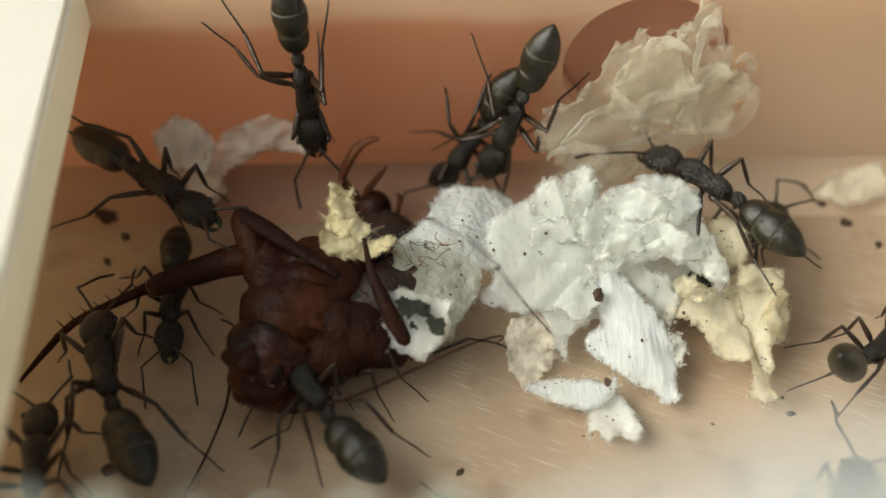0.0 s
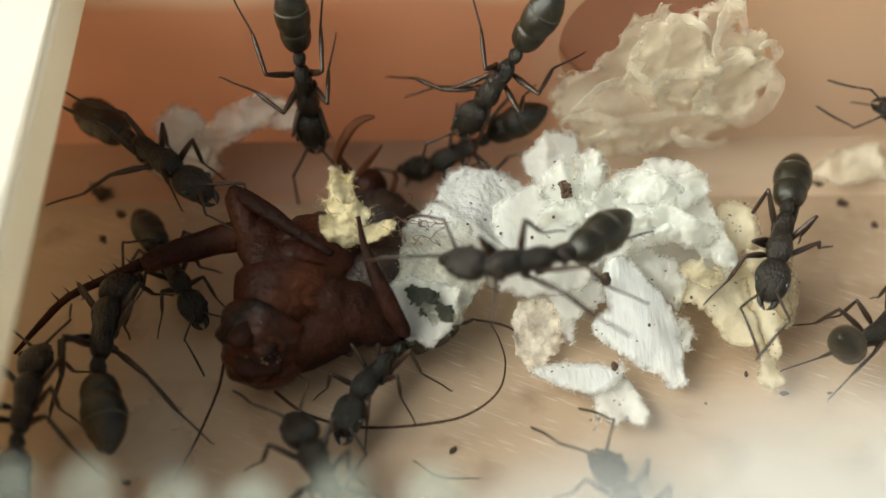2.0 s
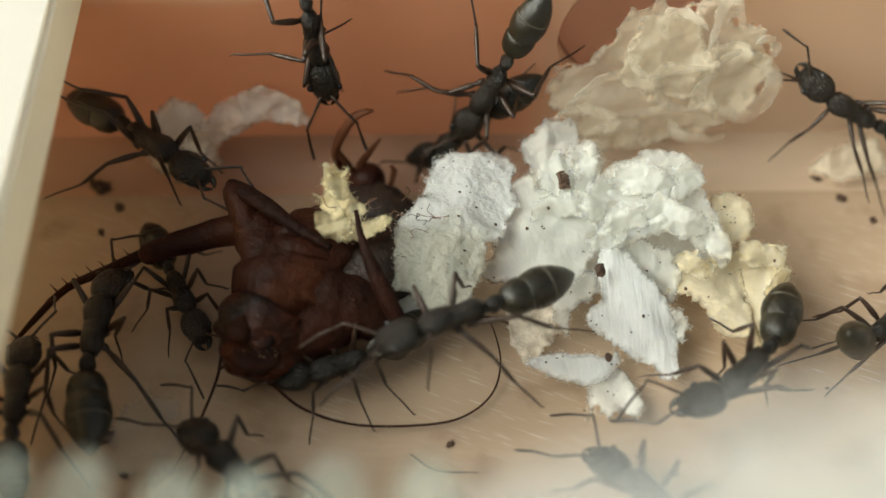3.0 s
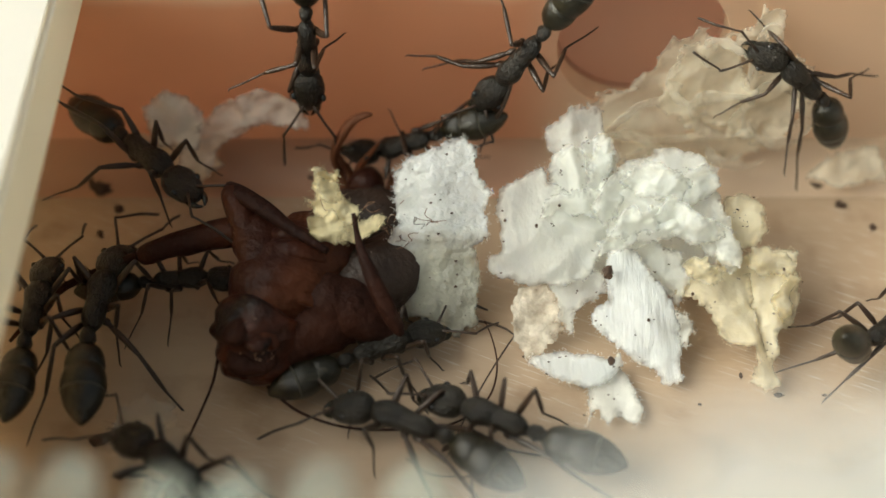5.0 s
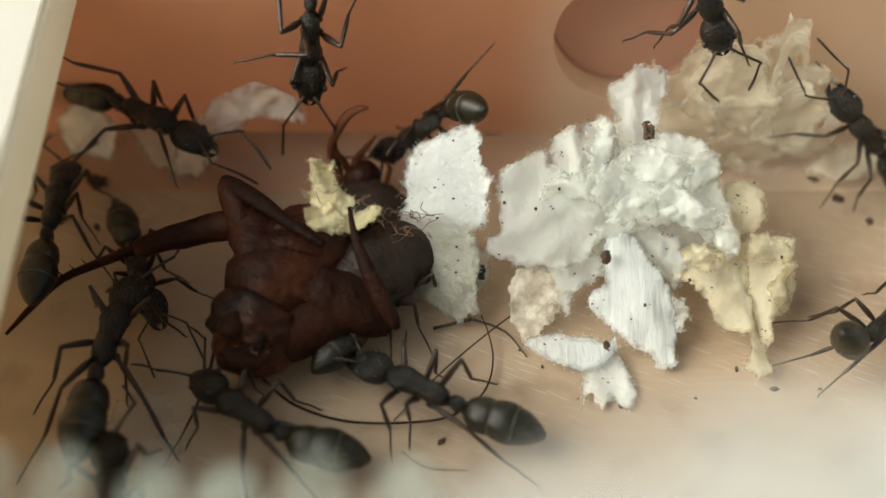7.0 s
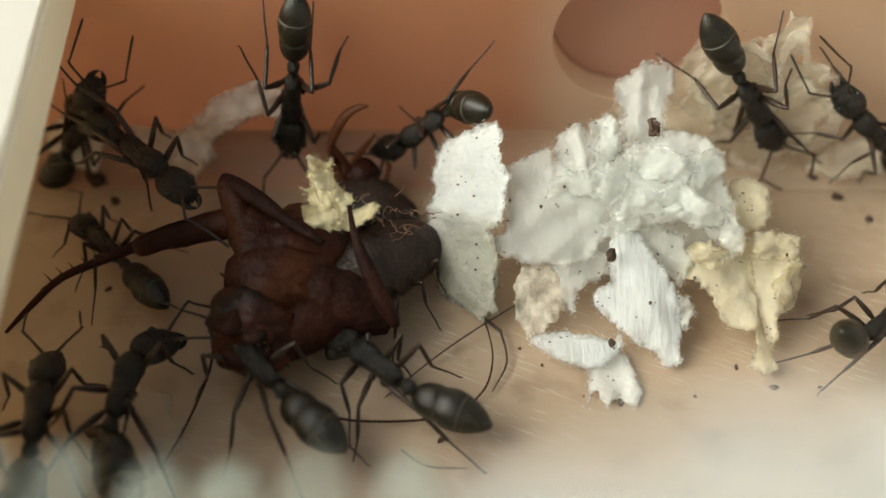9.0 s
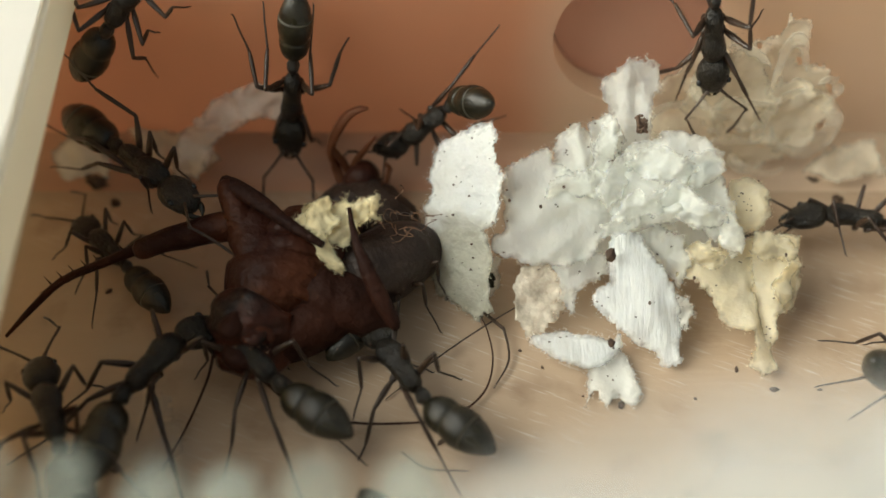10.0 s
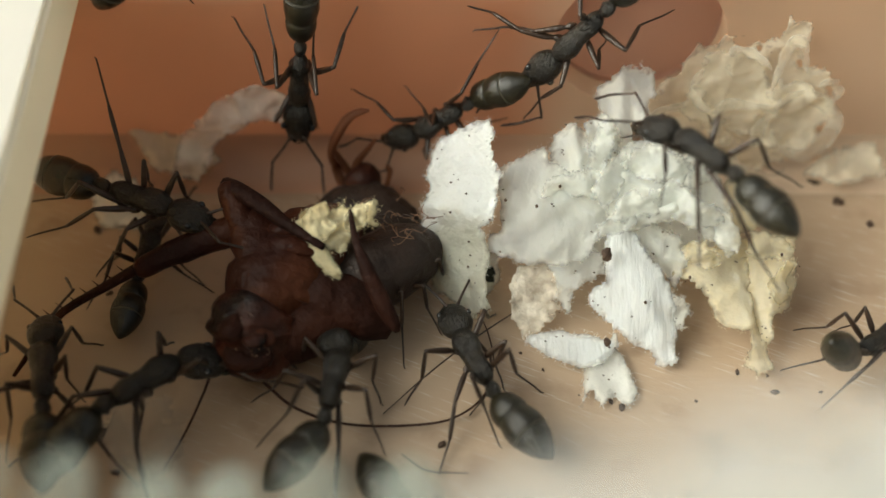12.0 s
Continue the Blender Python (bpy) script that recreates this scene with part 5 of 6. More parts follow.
def motions():
    walk(ANTS["a"][0], [(0, mm(-21.94, 3.91, 7.00, -0, -0, -40)), (0.5, mm(-22.10, 3.99, 7.00, -0, 0, -40)), (1, mm(-21.77, 4.32, 7.00, -0, -0, -41)), (1.5, mm(-21.62, 4.59, 7.00, -0, -0, -40)), (2, mm(-21.73, 4.24, 7.00, -0, -0, -41)), (2.5, mm(-22.10, 4.65, 7.00, -0, -0, -41)), (3, mm(-22.04, 4.95, 7.00, -0, 0, -39)), (3.2, mm(-21.84, 4.68, 7.00, -0, -0, -40)), (4.8, mm(-21.98, 4.20, 7.00, -0, -0, -42)), (5, mm(-22.09, 3.89, 7.00, -0, -0, -43)), (5.5, mm(-22.09, 4.32, 7.00, -0, -0, -41)), (6, mm(-22.38, 5.51, 7.00, -0, 0, -35)), (6.5, mm(-22.21, 6.59, 7.00, -0, -0, -31)), (7, mm(-22.35, 7.06, 7.00, -0, -0, -31)), (7.2, mm(-22.22, 6.39, 7.00, -0, -0, -38)), (8.8, mm(-22.35, 3.36, 7.00, -0, -0, -45)), (9, mm(-22.00, 3.06, 7.00, -0, -0, -44)), (9.5, mm(-21.88, 1.79, 7.00, -0, 0, -44)), (10, mm(-21.88, 2.28, 7.00, -0, 0, -42)), (10.5, mm(-21.64, 1.77, 7.00, -0, -0, -39)), (11, mm(-21.28, 0.82, 7.00, -0, -0, -39)), (11.5, mm(-21.60, -0.46, 7.00, -0, -0, -30)), (12, mm(-21.85, -0.98, 7.00, -0, -0, -22))])
    walk(ANTS["b"][0], [(0, mm(-10.49, 6.80, 13.65, 89, 86, 0)), (0.5, mm(-10.63, 6.80, 13.08, 88, 78, 0)), (1, mm(-9.42, 6.80, 13.54, 88, 74, 0)), (1.5, mm(-9.13, 6.80, 13.15, 88, 79, -0)), (2, mm(-10.24, 6.80, 11.74, 90, 87, -0)), (2.5, mm(-9.65, 6.80, 12.58, 90, 87, 0)), (3, mm(-9.22, 6.80, 15.98, 89, 84, 0)), (3.2, mm(-9.16, 6.80, 16.07, 89, 84, 0)), (4.8, mm(-9.62, 6.80, 14.78, -89, 84, 180)), (5, mm(-9.50, 6.80, 15.38, -89, 87, 180)), (5.5, mm(-8.90, 6.80, 16.74, 90, 87, 0)), (6, mm(-8.27, 6.80, 18.61, 88, 80, 0)), (6.5, mm(-8.25, 6.80, 17.60, 89, 86, 0)), (7, mm(-8.96, 6.80, 15.66, -89, 85, 180)), (7.2, mm(-9.56, 6.80, 14.41, -89, 82, 180)), (8.8, mm(-9.80, 6.80, 10.58, -89, 85, 180)), (9, mm(-10.68, 6.80, 9.93, -89, 83, 180)), (9.5, mm(-10.66, 6.80, 10.52, -89, 85, 180)), (10, mm(-10.68, 6.80, 10.22, -89, 83, 180)), (10.5, mm(-11.29, 6.80, 10.19, -89, 81, 180)), (11, mm(-10.98, 6.80, 11.01, -89, 83, 180)), (11.5, mm(-10.65, 6.80, 11.85, -89, 81, 180)), (12, mm(-10.05, 6.80, 12.07, -89, 84, 180))])
    walk(ANTS["c"][0], [(0, mm(4.27, 6.40, 10.49, -87, 73, 180)), (0.5, mm(3.54, 6.40, 10.44, -86, 65, 180)), (1, mm(3.59, 6.40, 10.57, -87, 69, -180)), (1.5, mm(3.17, 6.40, 12.39, -86, 62, 180)), (2, mm(3.70, 6.40, 12.41, -86, 63, 180)), (2.5, mm(3.03, 6.40, 11.68, -86, 65, -180)), (3, mm(3.34, 6.40, 11.29, -87, 66, 180)), (3.2, mm(3.31, 6.40, 10.88, -87, 66, 180)), (4.8, mm(5.04, 6.40, 14.37, -85, 57, 180)), (5, mm(5.55, 6.40, 14.35, -85, 58, 180)), (5.5, mm(6.07, 6.40, 17.62, -87, 70, 180)), (6, mm(9.36, 6.40, 19.97, 89, 86, 0)), (6.5, mm(14.78, 6.40, 20.91, 87, 72, 0)), (7, mm(16.85, 6.40, 19.68, 87, 69, 0)), (7.2, mm(16.60, 6.40, 18.42, 87, 68, 0)), (8.8, mm(21.39, 6.40, 10.15, 86, 59, 0)), (9, mm(21.72, 6.40, 9.57, 86, 59, 0)), (9.5, mm(20.30, 6.40, 12.66, 86, 65, 0)), (10, mm(18.12, 6.40, 16.33, 89, 81, 0)), (10.5, mm(18.69, 6.40, 15.43, 87, 70, -0)), (11, mm(15.14, 6.40, 18.44, -88, 76, 180)), (11.5, mm(9.35, 6.40, 17.23, -85, 53, 180)), (12, mm(9.76, 6.40, 16.17, -85, 53, 180))])
    walk(ANTS["d"][0], [(0, mm(1.36, 7.5, 7.11, 84) @ pose(0, 0, 0, 0, 0, 241)), (0.5, mm(1.64, 7.5, 4.07, 84) @ pose(0, 0, 0, 0, 0, 221)), (1, mm(2.42, 7.5, 4.71, 84) @ pose(0, 0, 0, 0, 0, 215)), (1.5, mm(1.64, 7.5, 3.83, 84) @ pose(0, 0, 0, 0, 0, 212)), (2, mm(1.22, 7.5, 3.99, 84) @ pose(0, 0, 0, 0, 0, 212)), (2.5, mm(1.37, 7.5, 4.18, 84) @ pose(0, 0, 0, 0, 0, 205)), (3, mm(1.51, 7.5, 5.38, 84) @ pose(0, 0, 0, 0, 0, 222)), (3.2, mm(1.57, 7.5, 5.27, 84) @ pose(0, 0, 0, 0, 0, 221)), (4.8, mm(-2.22, 6.2, 6.14, 84) @ pose(0, 0, 0, 0, 0, 199)), (5, mm(-2.25, 6.2, 5.99, 84) @ pose(0, 0, 0, 0, 0, 200)), (5.5, mm(-1.03, 6.2, 6.55, 84) @ pose(0, 0, 0, 0, 0, 220)), (6, mm(-0.95, 6.2, 6.23, 84) @ pose(0, 0, 0, 0, 0, 222)), (6.5, mm(-1.33, 6.2, 6.77, 84) @ pose(0, 0, 0, 0, 0, 219)), (7, mm(-1.00, 6.2, 7.08, 84) @ pose(0, 0, 0, 0, 0, 224)), (7.2, mm(-1.00, 6.2, 7.07, 84) @ pose(0, 0, 0, 0, 0, 224)), (8.8, mm(-0.86, 6.2, 6.93, 84) @ pose(0, 0, 0, 0, 0, 222)), (9.5, mm(-0.64, 6.2, 7.55, 84) @ pose(0, 0, 0, 0, 0, 221)), (10, mm(-0.66, 6.2, 7.63, 84) @ pose(0, 0, 0, 0, 0, 223)), (10.5, mm(-0.71, 6.2, 7.34, 84) @ pose(0, 0, 0, 0, 0, 224)), (11, mm(-0.59, 6.2, 7.87, 84) @ pose(0, 0, 0, 0, 0, 227)), (11.5, mm(-0.62, 6.2, 8.27, 84) @ pose(0, 0, 0, 0, 0, 220)), (12, mm(0.41, 6.2, 8.22, 84) @ pose(0, 0, 0, 0, 0, 215))])
    walk(ANTS["d"][3], [(t, mm(-2.35 * 0.92, 0, -0.12 * 0.92, 0, a)) for t, a in ((0, 4), (5, 8), (5.6, 44), (7.2, 50), (11, 46), (12, 20))])
    walk(ANTS["e"][0], [(0, mm(18.20, 0.96, 8.00, 0, -0, 134)), (0.5, mm(15.86, 1.38, 10.00, 0, 0, 132)), (1, mm(8.78, -3.00, 14.00, 0, -0, -179)), (1.5, mm(7.12, -11.93, 14.00, 0, -0, -155)), (2, mm(5.04, -10.55, 12.00, 0, -0, -169)), (2.5, mm(2.17, -10.19, 11.00, 0, 0, -164)), (3, mm(1.04, -11.94, 8.00, 0, 0, -158)), (3.2, mm(0.94, -11.91, 7.00, 0, -0, -161)), (4.8, mm(-0.87, -17.35, 3.00, 0, -0, 161)), (5, mm(-1.77, -16.83, 3.00, 0, -0, 156)), (5.5, mm(-1.95, -16.38, 3.00, 0, -0, 141)), (6, mm(-7.25, -18.39, 3.00, 0, -0, 170)), (6.5, mm(-11.94, -16.76, 3.00, 0, -0, 152)), (7, mm(-11.59, -16.83, 3.00, 0, -0, 146)), (7.2, mm(-11.64, -17.14, 3.00, 0, -0, 139)), (8.8, mm(-11.58, -13.92, 4.00, 0, -0, 130)), (9, mm(-11.36, -14.14, 4.00, 0, -0, 131)), (9.5, mm(-12.02, -13.52, 4.00, 0, -0, 127)), (10, mm(-11.58, -13.50, 4.00, 0, -0, 133)), (10.5, mm(-11.59, -14.48, 4.00, 0, -0, 116)), (11, mm(-10.21, -14.45, 4.00, 0, -0, 99)), (11.5, mm(-7.78, -15.33, 4.00, 0, -0, 78)), (12, mm(-7.16, -15.31, 4.00, 0, -0, 82))])
    turn(ANTS["e"][2], [(0, 4), (0.5, 18), (1, 8), (1.5, -2), (2, -50), (2.5, 8), (3, -8), (3.2, -4), (4.8, -1), (5, 11), (5.5, -10), (6, 13), (6.5, 2), (7, -17), (7.2, -32), (8.8, -15), (9, -11), (9.5, -55), (10, -44), (10.5, -39), (11, 3), (11.5, -1), (12, 36)])
    turn(ANTS["e"][3], [(0, -6), (0.5, -11), (1, -6), (1.5, 2), (2, 32), (2.5, -5), (3, 6), (3.2, 2), (4.8, 3), (5, -12), (5.5, 5), (6, -15), (6.5, -1), (7, 20), (7.2, 33), (8.8, 11), (9, 6), (9.5, 20), (10, 12), (10.5, 12), (11, -2), (11.5, 1), (12, -29)])
    walk(ANTS["f"][0], [(0, mm(20.40, -0.07, 3.00, 0, -0, 47)), (0.5, mm(20.57, 0.93, 3.00, 0, -0, 42)), (1, mm(19.61, 0.94, 4.00, 0, -0, 41)), (1.5, mm(20.87, -1.54, 5.00, 0, -0, 29)), (1.8, mm(22.87, -2.04, 6.00, -0, -0, -63)), (2, mm(22.82, -2.82, 6.00, 0, 0, -109)), (2.5, mm(21.05, -6.41, 6.00, 0, -0, -104)), (3, mm(19.22, -13.80, 5.00, 0, 0, -134)), (3.2, mm(16.95, -16.61, 5.00, 0, -0, -157)), (4.8, mm(4.27, -17.61, 3.00, 0, -0, 158)), (5, mm(3.97, -16.62, 3.00, 0, -0, 156)), (5.5, mm(4.28, -15.20, 3.00, 0, -0, 131)), (6, mm(4.95, -15.52, 3.00, 0, -0, 134)), (6.5, mm(0.91, -13.84, 3.00, 0, -0, 144)), (7, mm(-0.63, -14.82, 3.00, 0, -0, 152)), (7.2, mm(-0.97, -14.78, 3.00, 0, -0, 156)), (8.8, mm(-3.52, -13.36, 3.00, 0, -0, 139)), (9, mm(-3.52, -13.37, 3.00, 0, -0, 139)), (9.5, mm(-3.14, -13.13, 3.00, 0, -0, 141)), (10, mm(-2.24, -13.58, 3.00, 0, -0, 123)), (10.5, mm(-0.71, -12.21, 3.00, 0, -0, 118)), (11, mm(-0.10, -12.75, 3.00, 0, -0, 120)), (11.5, mm(1.07, -13.60, 3.00, 0, -0, 127)), (12, mm(2.41, -12.79, 3.00, 0, -0, 115))])
    turn(ANTS["f"][2], [(0, 0), (0.5, 0), (1, 0), (1.5, 0), (1.8, 0), (2, 0), (2.5, 3), (3, -41), (3.2, -37), (4.8, -25), (5, -7), (5.5, -55), (6, -23), (6.5, -1), (7, -7), (7.2, -1), (8.8, -14), (9, -14), (9.5, -6), (10, -16), (10.5, -14), (11, -14), (11.5, -17), (12, -15)])
    turn(ANTS["f"][3], [(0, 0), (0.5, 0), (1, 0), (1.5, 0), (1.8, 0), (2, 0), (2.5, -3), (3, 23), (3.2, 23), (4.8, 18), (5, 4), (5.5, 29), (6, 18), (6.5, 1), (7, 8), (7.2, 1), (8.8, 16), (9, 16), (9.5, 6), (10, 19), (10.5, 15), (11, 15), (11.5, 20), (12, 14)])
    walk(ANTS["g"][0], [(0, mm(-22.88, -11.90, 4.00, 0, -0, 110)), (0.5, mm(-23.02, -11.80, 4.00, 0, -0, 108)), (1, mm(-22.46, -10.14, 4.00, 0, -0, 98)), (1.5, mm(-22.75, -9.46, 4.00, 0, -0, 95)), (2, mm(-23.02, -10.61, 4.00, 0, -0, 92)), (2.5, mm(-22.96, -10.95, 4.00, 0, -0, 91)), (3, mm(-23.42, -10.94, 4.00, 0, -0, 90)), (3.2, mm(-23.31, -11.20, 4.00, 0, -0, 91)), (4.8, mm(-23.64, -9.14, 4.00, 0, -0, 87)), (5, mm(-23.51, -8.70, 4.00, 0, -0, 87)), (5.5, mm(-22.69, -9.41, 4.00, 0, -0, 87)), (6, mm(-23.40, -7.42, 4.00, 0, -0, 95)), (6.5, mm(-22.46, -10.71, 4.00, 0, -0, 91)), (7, mm(-21.95, -12.07, 4.00, 0, -0, 83)), (7.2, mm(-21.97, -13.42, 4.00, 0, -0, 79)), (8.8, mm(-20.36, -16.54, 4.00, 0, -0, 76)), (9, mm(-20.32, -16.15, 4.00, 0, -0, 83)), (9.5, mm(-20.20, -14.81, 4.00, 0, -0, 70)), (10, mm(-19.24, -14.10, 4.00, 0, -0, 57)), (10.5, mm(-20.08, -14.40, 4.00, 0, -0, 48)), (11, mm(-19.92, -14.08, 4.00, 0, -0, 49)), (11.5, mm(-20.04, -13.26, 4.00, 0, -0, 52)), (12, mm(-19.87, -15.04, 4.00, 0, -0, 39))])
    turn(ANTS["g"][2], [(0, -15), (0.5, -19), (1, -19), (1.5, -15), (2, -22), (2.5, -20), (3, -16), (3.2, -15), (4.8, -11), (5, -12), (5.5, 0), (6, 2), (6.5, -5), (7, -4), (7.2, 12), (8.8, -37), (9, -45), (9.5, -55), (10, -26), (10.5, -47), (11, -10), (11.5, -1), (12, -32)])
    turn(ANTS["g"][3], [(0, 10), (0.5, 15), (1, 16), (1.5, 10), (2, 15), (2.5, 11), (3, 12), (3.2, 11), (4.8, 9), (5, 10), (5.5, -0), (6, -1), (6.5, 6), (7, 4), (7.2, -12), (8.8, 39), (9, 29), (9.5, 41), (10, 22), (10.5, 26), (11, 15), (11.5, 2), (12, 18)])
    walk(ANTS["i"][0], [(0, mm(-20.13, -2.80, 2.20, -0, -0, -86)), (0.5, mm(-20.03, -2.94, 2.20, -0, -0, -79)), (1, mm(-19.88, -2.97, 2.20, -0, -0, -70)), (1.5, mm(-19.67, -2.61, 2.20, -0, -0, -65)), (2, mm(-19.94, -2.57, 2.20, -0, -0, -60)), (2.5, mm(-19.27, -3.60, 2.20, -0, -0, -70)), (3, mm(-19.11, -4.74, 2.20, -0, -0, -63)), (3.2, mm(-18.95, -4.89, 2.20, -0, -0, -62)), (4.8, mm(-19.46, -4.05, 2.20, 0, -0, 6)), (5, mm(-19.59, -4.34, 2.20, 0, -0, 6)), (5.5, mm(-19.63, -5.34, 2.20, 0, -0, 7)), (6, mm(-20.57, -3.97, 2.20, -0, -0, -47)), (6.5, mm(-20.95, -3.91, 2.20, -0, -0, -47)), (7, mm(-21.61, -3.32, 2.20, -0, -0, -66)), (7.2, mm(-21.63, -4.36, 2.20, -0, -0, -66)), (8, mm(-22.90, -4.75, 2.20, 0, -0, -141)), (8.8, mm(-23.50, -2.19, 2.20, 0, -0, 132)), (9, mm(-23.50, -2.47, 2.20, 0, -0, 134)), (9.5, mm(-23.23, -2.48, 2.20, 0, -0, 132)), (10, mm(-23.33, -2.54, 2.20, 0, -0, 133)), (10.5, mm(-23.32, -2.93, 2.20, 0, -0, 134)), (11, mm(-22.09, -2.33, 2.20, 0, -0, 119)), (11.5, mm(-21.39, -1.84, 2.20, 0, -0, 105)), (12, mm(-21.28, -2.87, 2.20, 0, -0, 84))])
    walk(ANTS["k"][0], [(0, mm(-26.15, -19.08, 4.00, 0, -0, 97)), (0.5, mm(-26.63, -17.13, 4.00, 0, -0, 93)), (1, mm(-27.04, -15.70, 4.00, 0, -0, 97)), (1.5, mm(-27.07, -15.21, 4.00, 0, -0, 94)), (2, mm(-27.06, -16.25, 4.00, 0, -0, 92)), (2.5, mm(-27.08, -17.22, 4.00, 0, -0, 85)), (3, mm(-27.38, -16.17, 4.00, 0, -0, 96)), (3.2, mm(-27.45, -16.00, 4.00, 0, -0, 94)), (4.8, mm(-27.98, -8.71, 4.00, 0, -0, 90)), (5, mm(-27.65, -9.26, 4.00, 0, -0, 89)), (5.5, mm(-27.89, -5.84, 4.00, 0, -0, 89)), (6, mm(-27.75, -2.00, 4.00, 0, -0, 90)), (6.5, mm(-28.01, -1.16, 4.00, 0, -0, 94)), (7, mm(-27.77, -0.61, 4.00, 0, -0, 90)), (7.2, mm(-28.20, 1.01, 4.00, 0, -0, 91)), (8, mm(-29.25, 5.38, 1.02, 58, -64, 12)), (8.8, mm(-28.48, 6.91, 2.77, 84, -62, 2)), (9, mm(-27.68, 7.00, 4.46, 86, -62, 0)), (9.4, mm(-25.43, 6.60, 8.10, 86, -61, 0)), (9.6, mm(-23.02, 6.60, 12.35, 85, -54, 0)), (9.8, mm(-23.17, 6.60, 14.07, 85, -55, 0)), (10, mm(-21.73, 6.60, 16.85, 85, -56, 0)), (10.3, mm(-20.36, 6.60, 18.84, 85, -57, 0)), (11, mm(-19.36, 6.60, 21.27, 85, -56, 0)), (12, mm(-18.93, 6.60, 23.44, 85, -56, 0))])
    walk(ANTS["m"][0], [(0, mm(-9.38, -13.32, 4.00, 0, -0, 123)), (0.5, mm(-9.02, -14.74, 4.00, 0, -0, 123)), (1, mm(-9.18, -16.75, 4.00, 0, -0, 123)), (1.5, mm(-8.89, -18.53, 4.00, 0, -0, 131)), (2, mm(-7.80, -21.32, 4.00, 0, -0, 115)), (2.5, mm(-9.18, -22.53, 4.00, 0, -0, 127)), (3, mm(-12.62, -21.26, 4.00, 0, -0, 134)), (3.2, mm(-12.39, -20.33, 4.00, 0, -0, 133)), (4.8, mm(-14.09, -20.44, 4.00, 0, -0, 138)), (5, mm(-15.84, -20.81, 4.00, 0, -0, 143)), (5.5, mm(-19.14, -21.19, 4.00, 0, -0, 125)), (6, mm(-20.19, -21.08, 4.00, 0, -0, 107)), (6.5, mm(-19.86, -22.02, 4.00, 0, -0, 104)), (7, mm(-19.34, -23.87, 4.00, 0, -0, 104)), (7.2, mm(-19.72, -23.14, 4.00, 0, -0, 106)), (8, mm(-22.08, -21.30, 4.00, 0, -0, 104)), (8.8, mm(-25.23, -18.01, 4.00, 0, -0, 93)), (9, mm(-25.22, -18.03, 4.00, 0, -0, 93)), (9.5, mm(-25.05, -17.62, 4.00, 0, -0, 102)), (10, mm(-24.06, -17.87, 4.00, 0, -0, 113)), (10.5, mm(-23.72, -17.60, 4.00, 0, -0, 104)), (11, mm(-24.35, -17.49, 4.00, 0, -0, 108)), (11.5, mm(-24.26, -16.71, 4.00, 0, -0, 108)), (12, mm(-25.46, -14.66, 4.00, 0, -0, 101))])
    turn(ANTS["m"][2], [(0, -8), (0.5, -12), (1, 2), (1.5, 5), (2, 0), (2.5, 0), (3, 0), (3.2, 0), (4.8, 35), (5, 4), (5.5, 28), (6, 16), (6.5, 0), (7, 0), (7.2, 0), (8, 0), (8.8, 0), (9, 0), (9.5, 0), (10, 0), (10.5, 0), (11, 0), (11.5, 0), (12, 0)])
    turn(ANTS["m"][3], [(0, 6), (0.5, 8), (1, -1), (1.5, -5), (2, 0), (2.5, 0), (3, 0), (3.2, 0), (4.8, -55), (5, -4), (5.5, -22), (6, -10), (6.5, 0), (7, 0), (7.2, 0), (8, 0), (8.8, 0), (9, 0), (9.5, 0), (10, 0), (10.5, 0), (11, 0), (11.5, 0), (12, 0)])
    walk(ANTS["o"][0], [(0, mm(-6.32, -9.27, 2.50, 0, -0, -147)), (0.5, mm(-6.38, -10.31, 2.50, 0, -0, -152)), (1, mm(-5.66, -10.44, 2.50, 0, -0, -156)), (1.5, mm(-4.61, -11.55, 2.50, 0, -0, -145)), (2, mm(-4.64, -11.58, 2.50, 0, -0, -127)), (2.5, mm(-6.42, -12.27, 2.50, 0, -0, -147)), (3, mm(-6.44, -11.73, 2.50, 0, -0, -159)), (3.2, mm(-6.37, -11.79, 2.50, 0, -0, -162)), (3.7, mm(-5.90, -11.60, 2.50, 0, 0, -222)), (4.3, mm(-5.60, -11.40, 2.50, 0, 0, -282)), (4.8, mm(-5.24, -11.18, 2.50, 0, 0, -328)), (5, mm(-5.27, -10.74, 2.50, 0, 0, -335)), (5.5, mm(-4.74, -10.09, 2.50, 0, 0, -331)), (6, mm(-4.67, -9.22, 2.50, 0, 0, -317)), (6.5, mm(-4.31, -8.10, 2.50, 0, 0, -312)), (7.2, mm(-4.01, -6.90, 2.50, 0, 0, -309)), (9, mm(-3.51, -5.90, 2.50, 0, 0, -306)), (12, mm(-3.51, -5.70, 2.50, 0, 0, -306))])
    turn(ANTS["o"][2], [(0, 0), (0.5, 0), (1, 0), (1.5, -19), (2, 23), (2.5, -9), (3, -33), (3.2, -55), (4.3, 0), (12, 0)])
    turn(ANTS["o"][3], [(0, 0), (0.5, 0), (1, 0), (1.5, 19), (2, -19), (2.5, 22), (3, 26), (3.2, 45), (4.3, 0), (12, 0)])
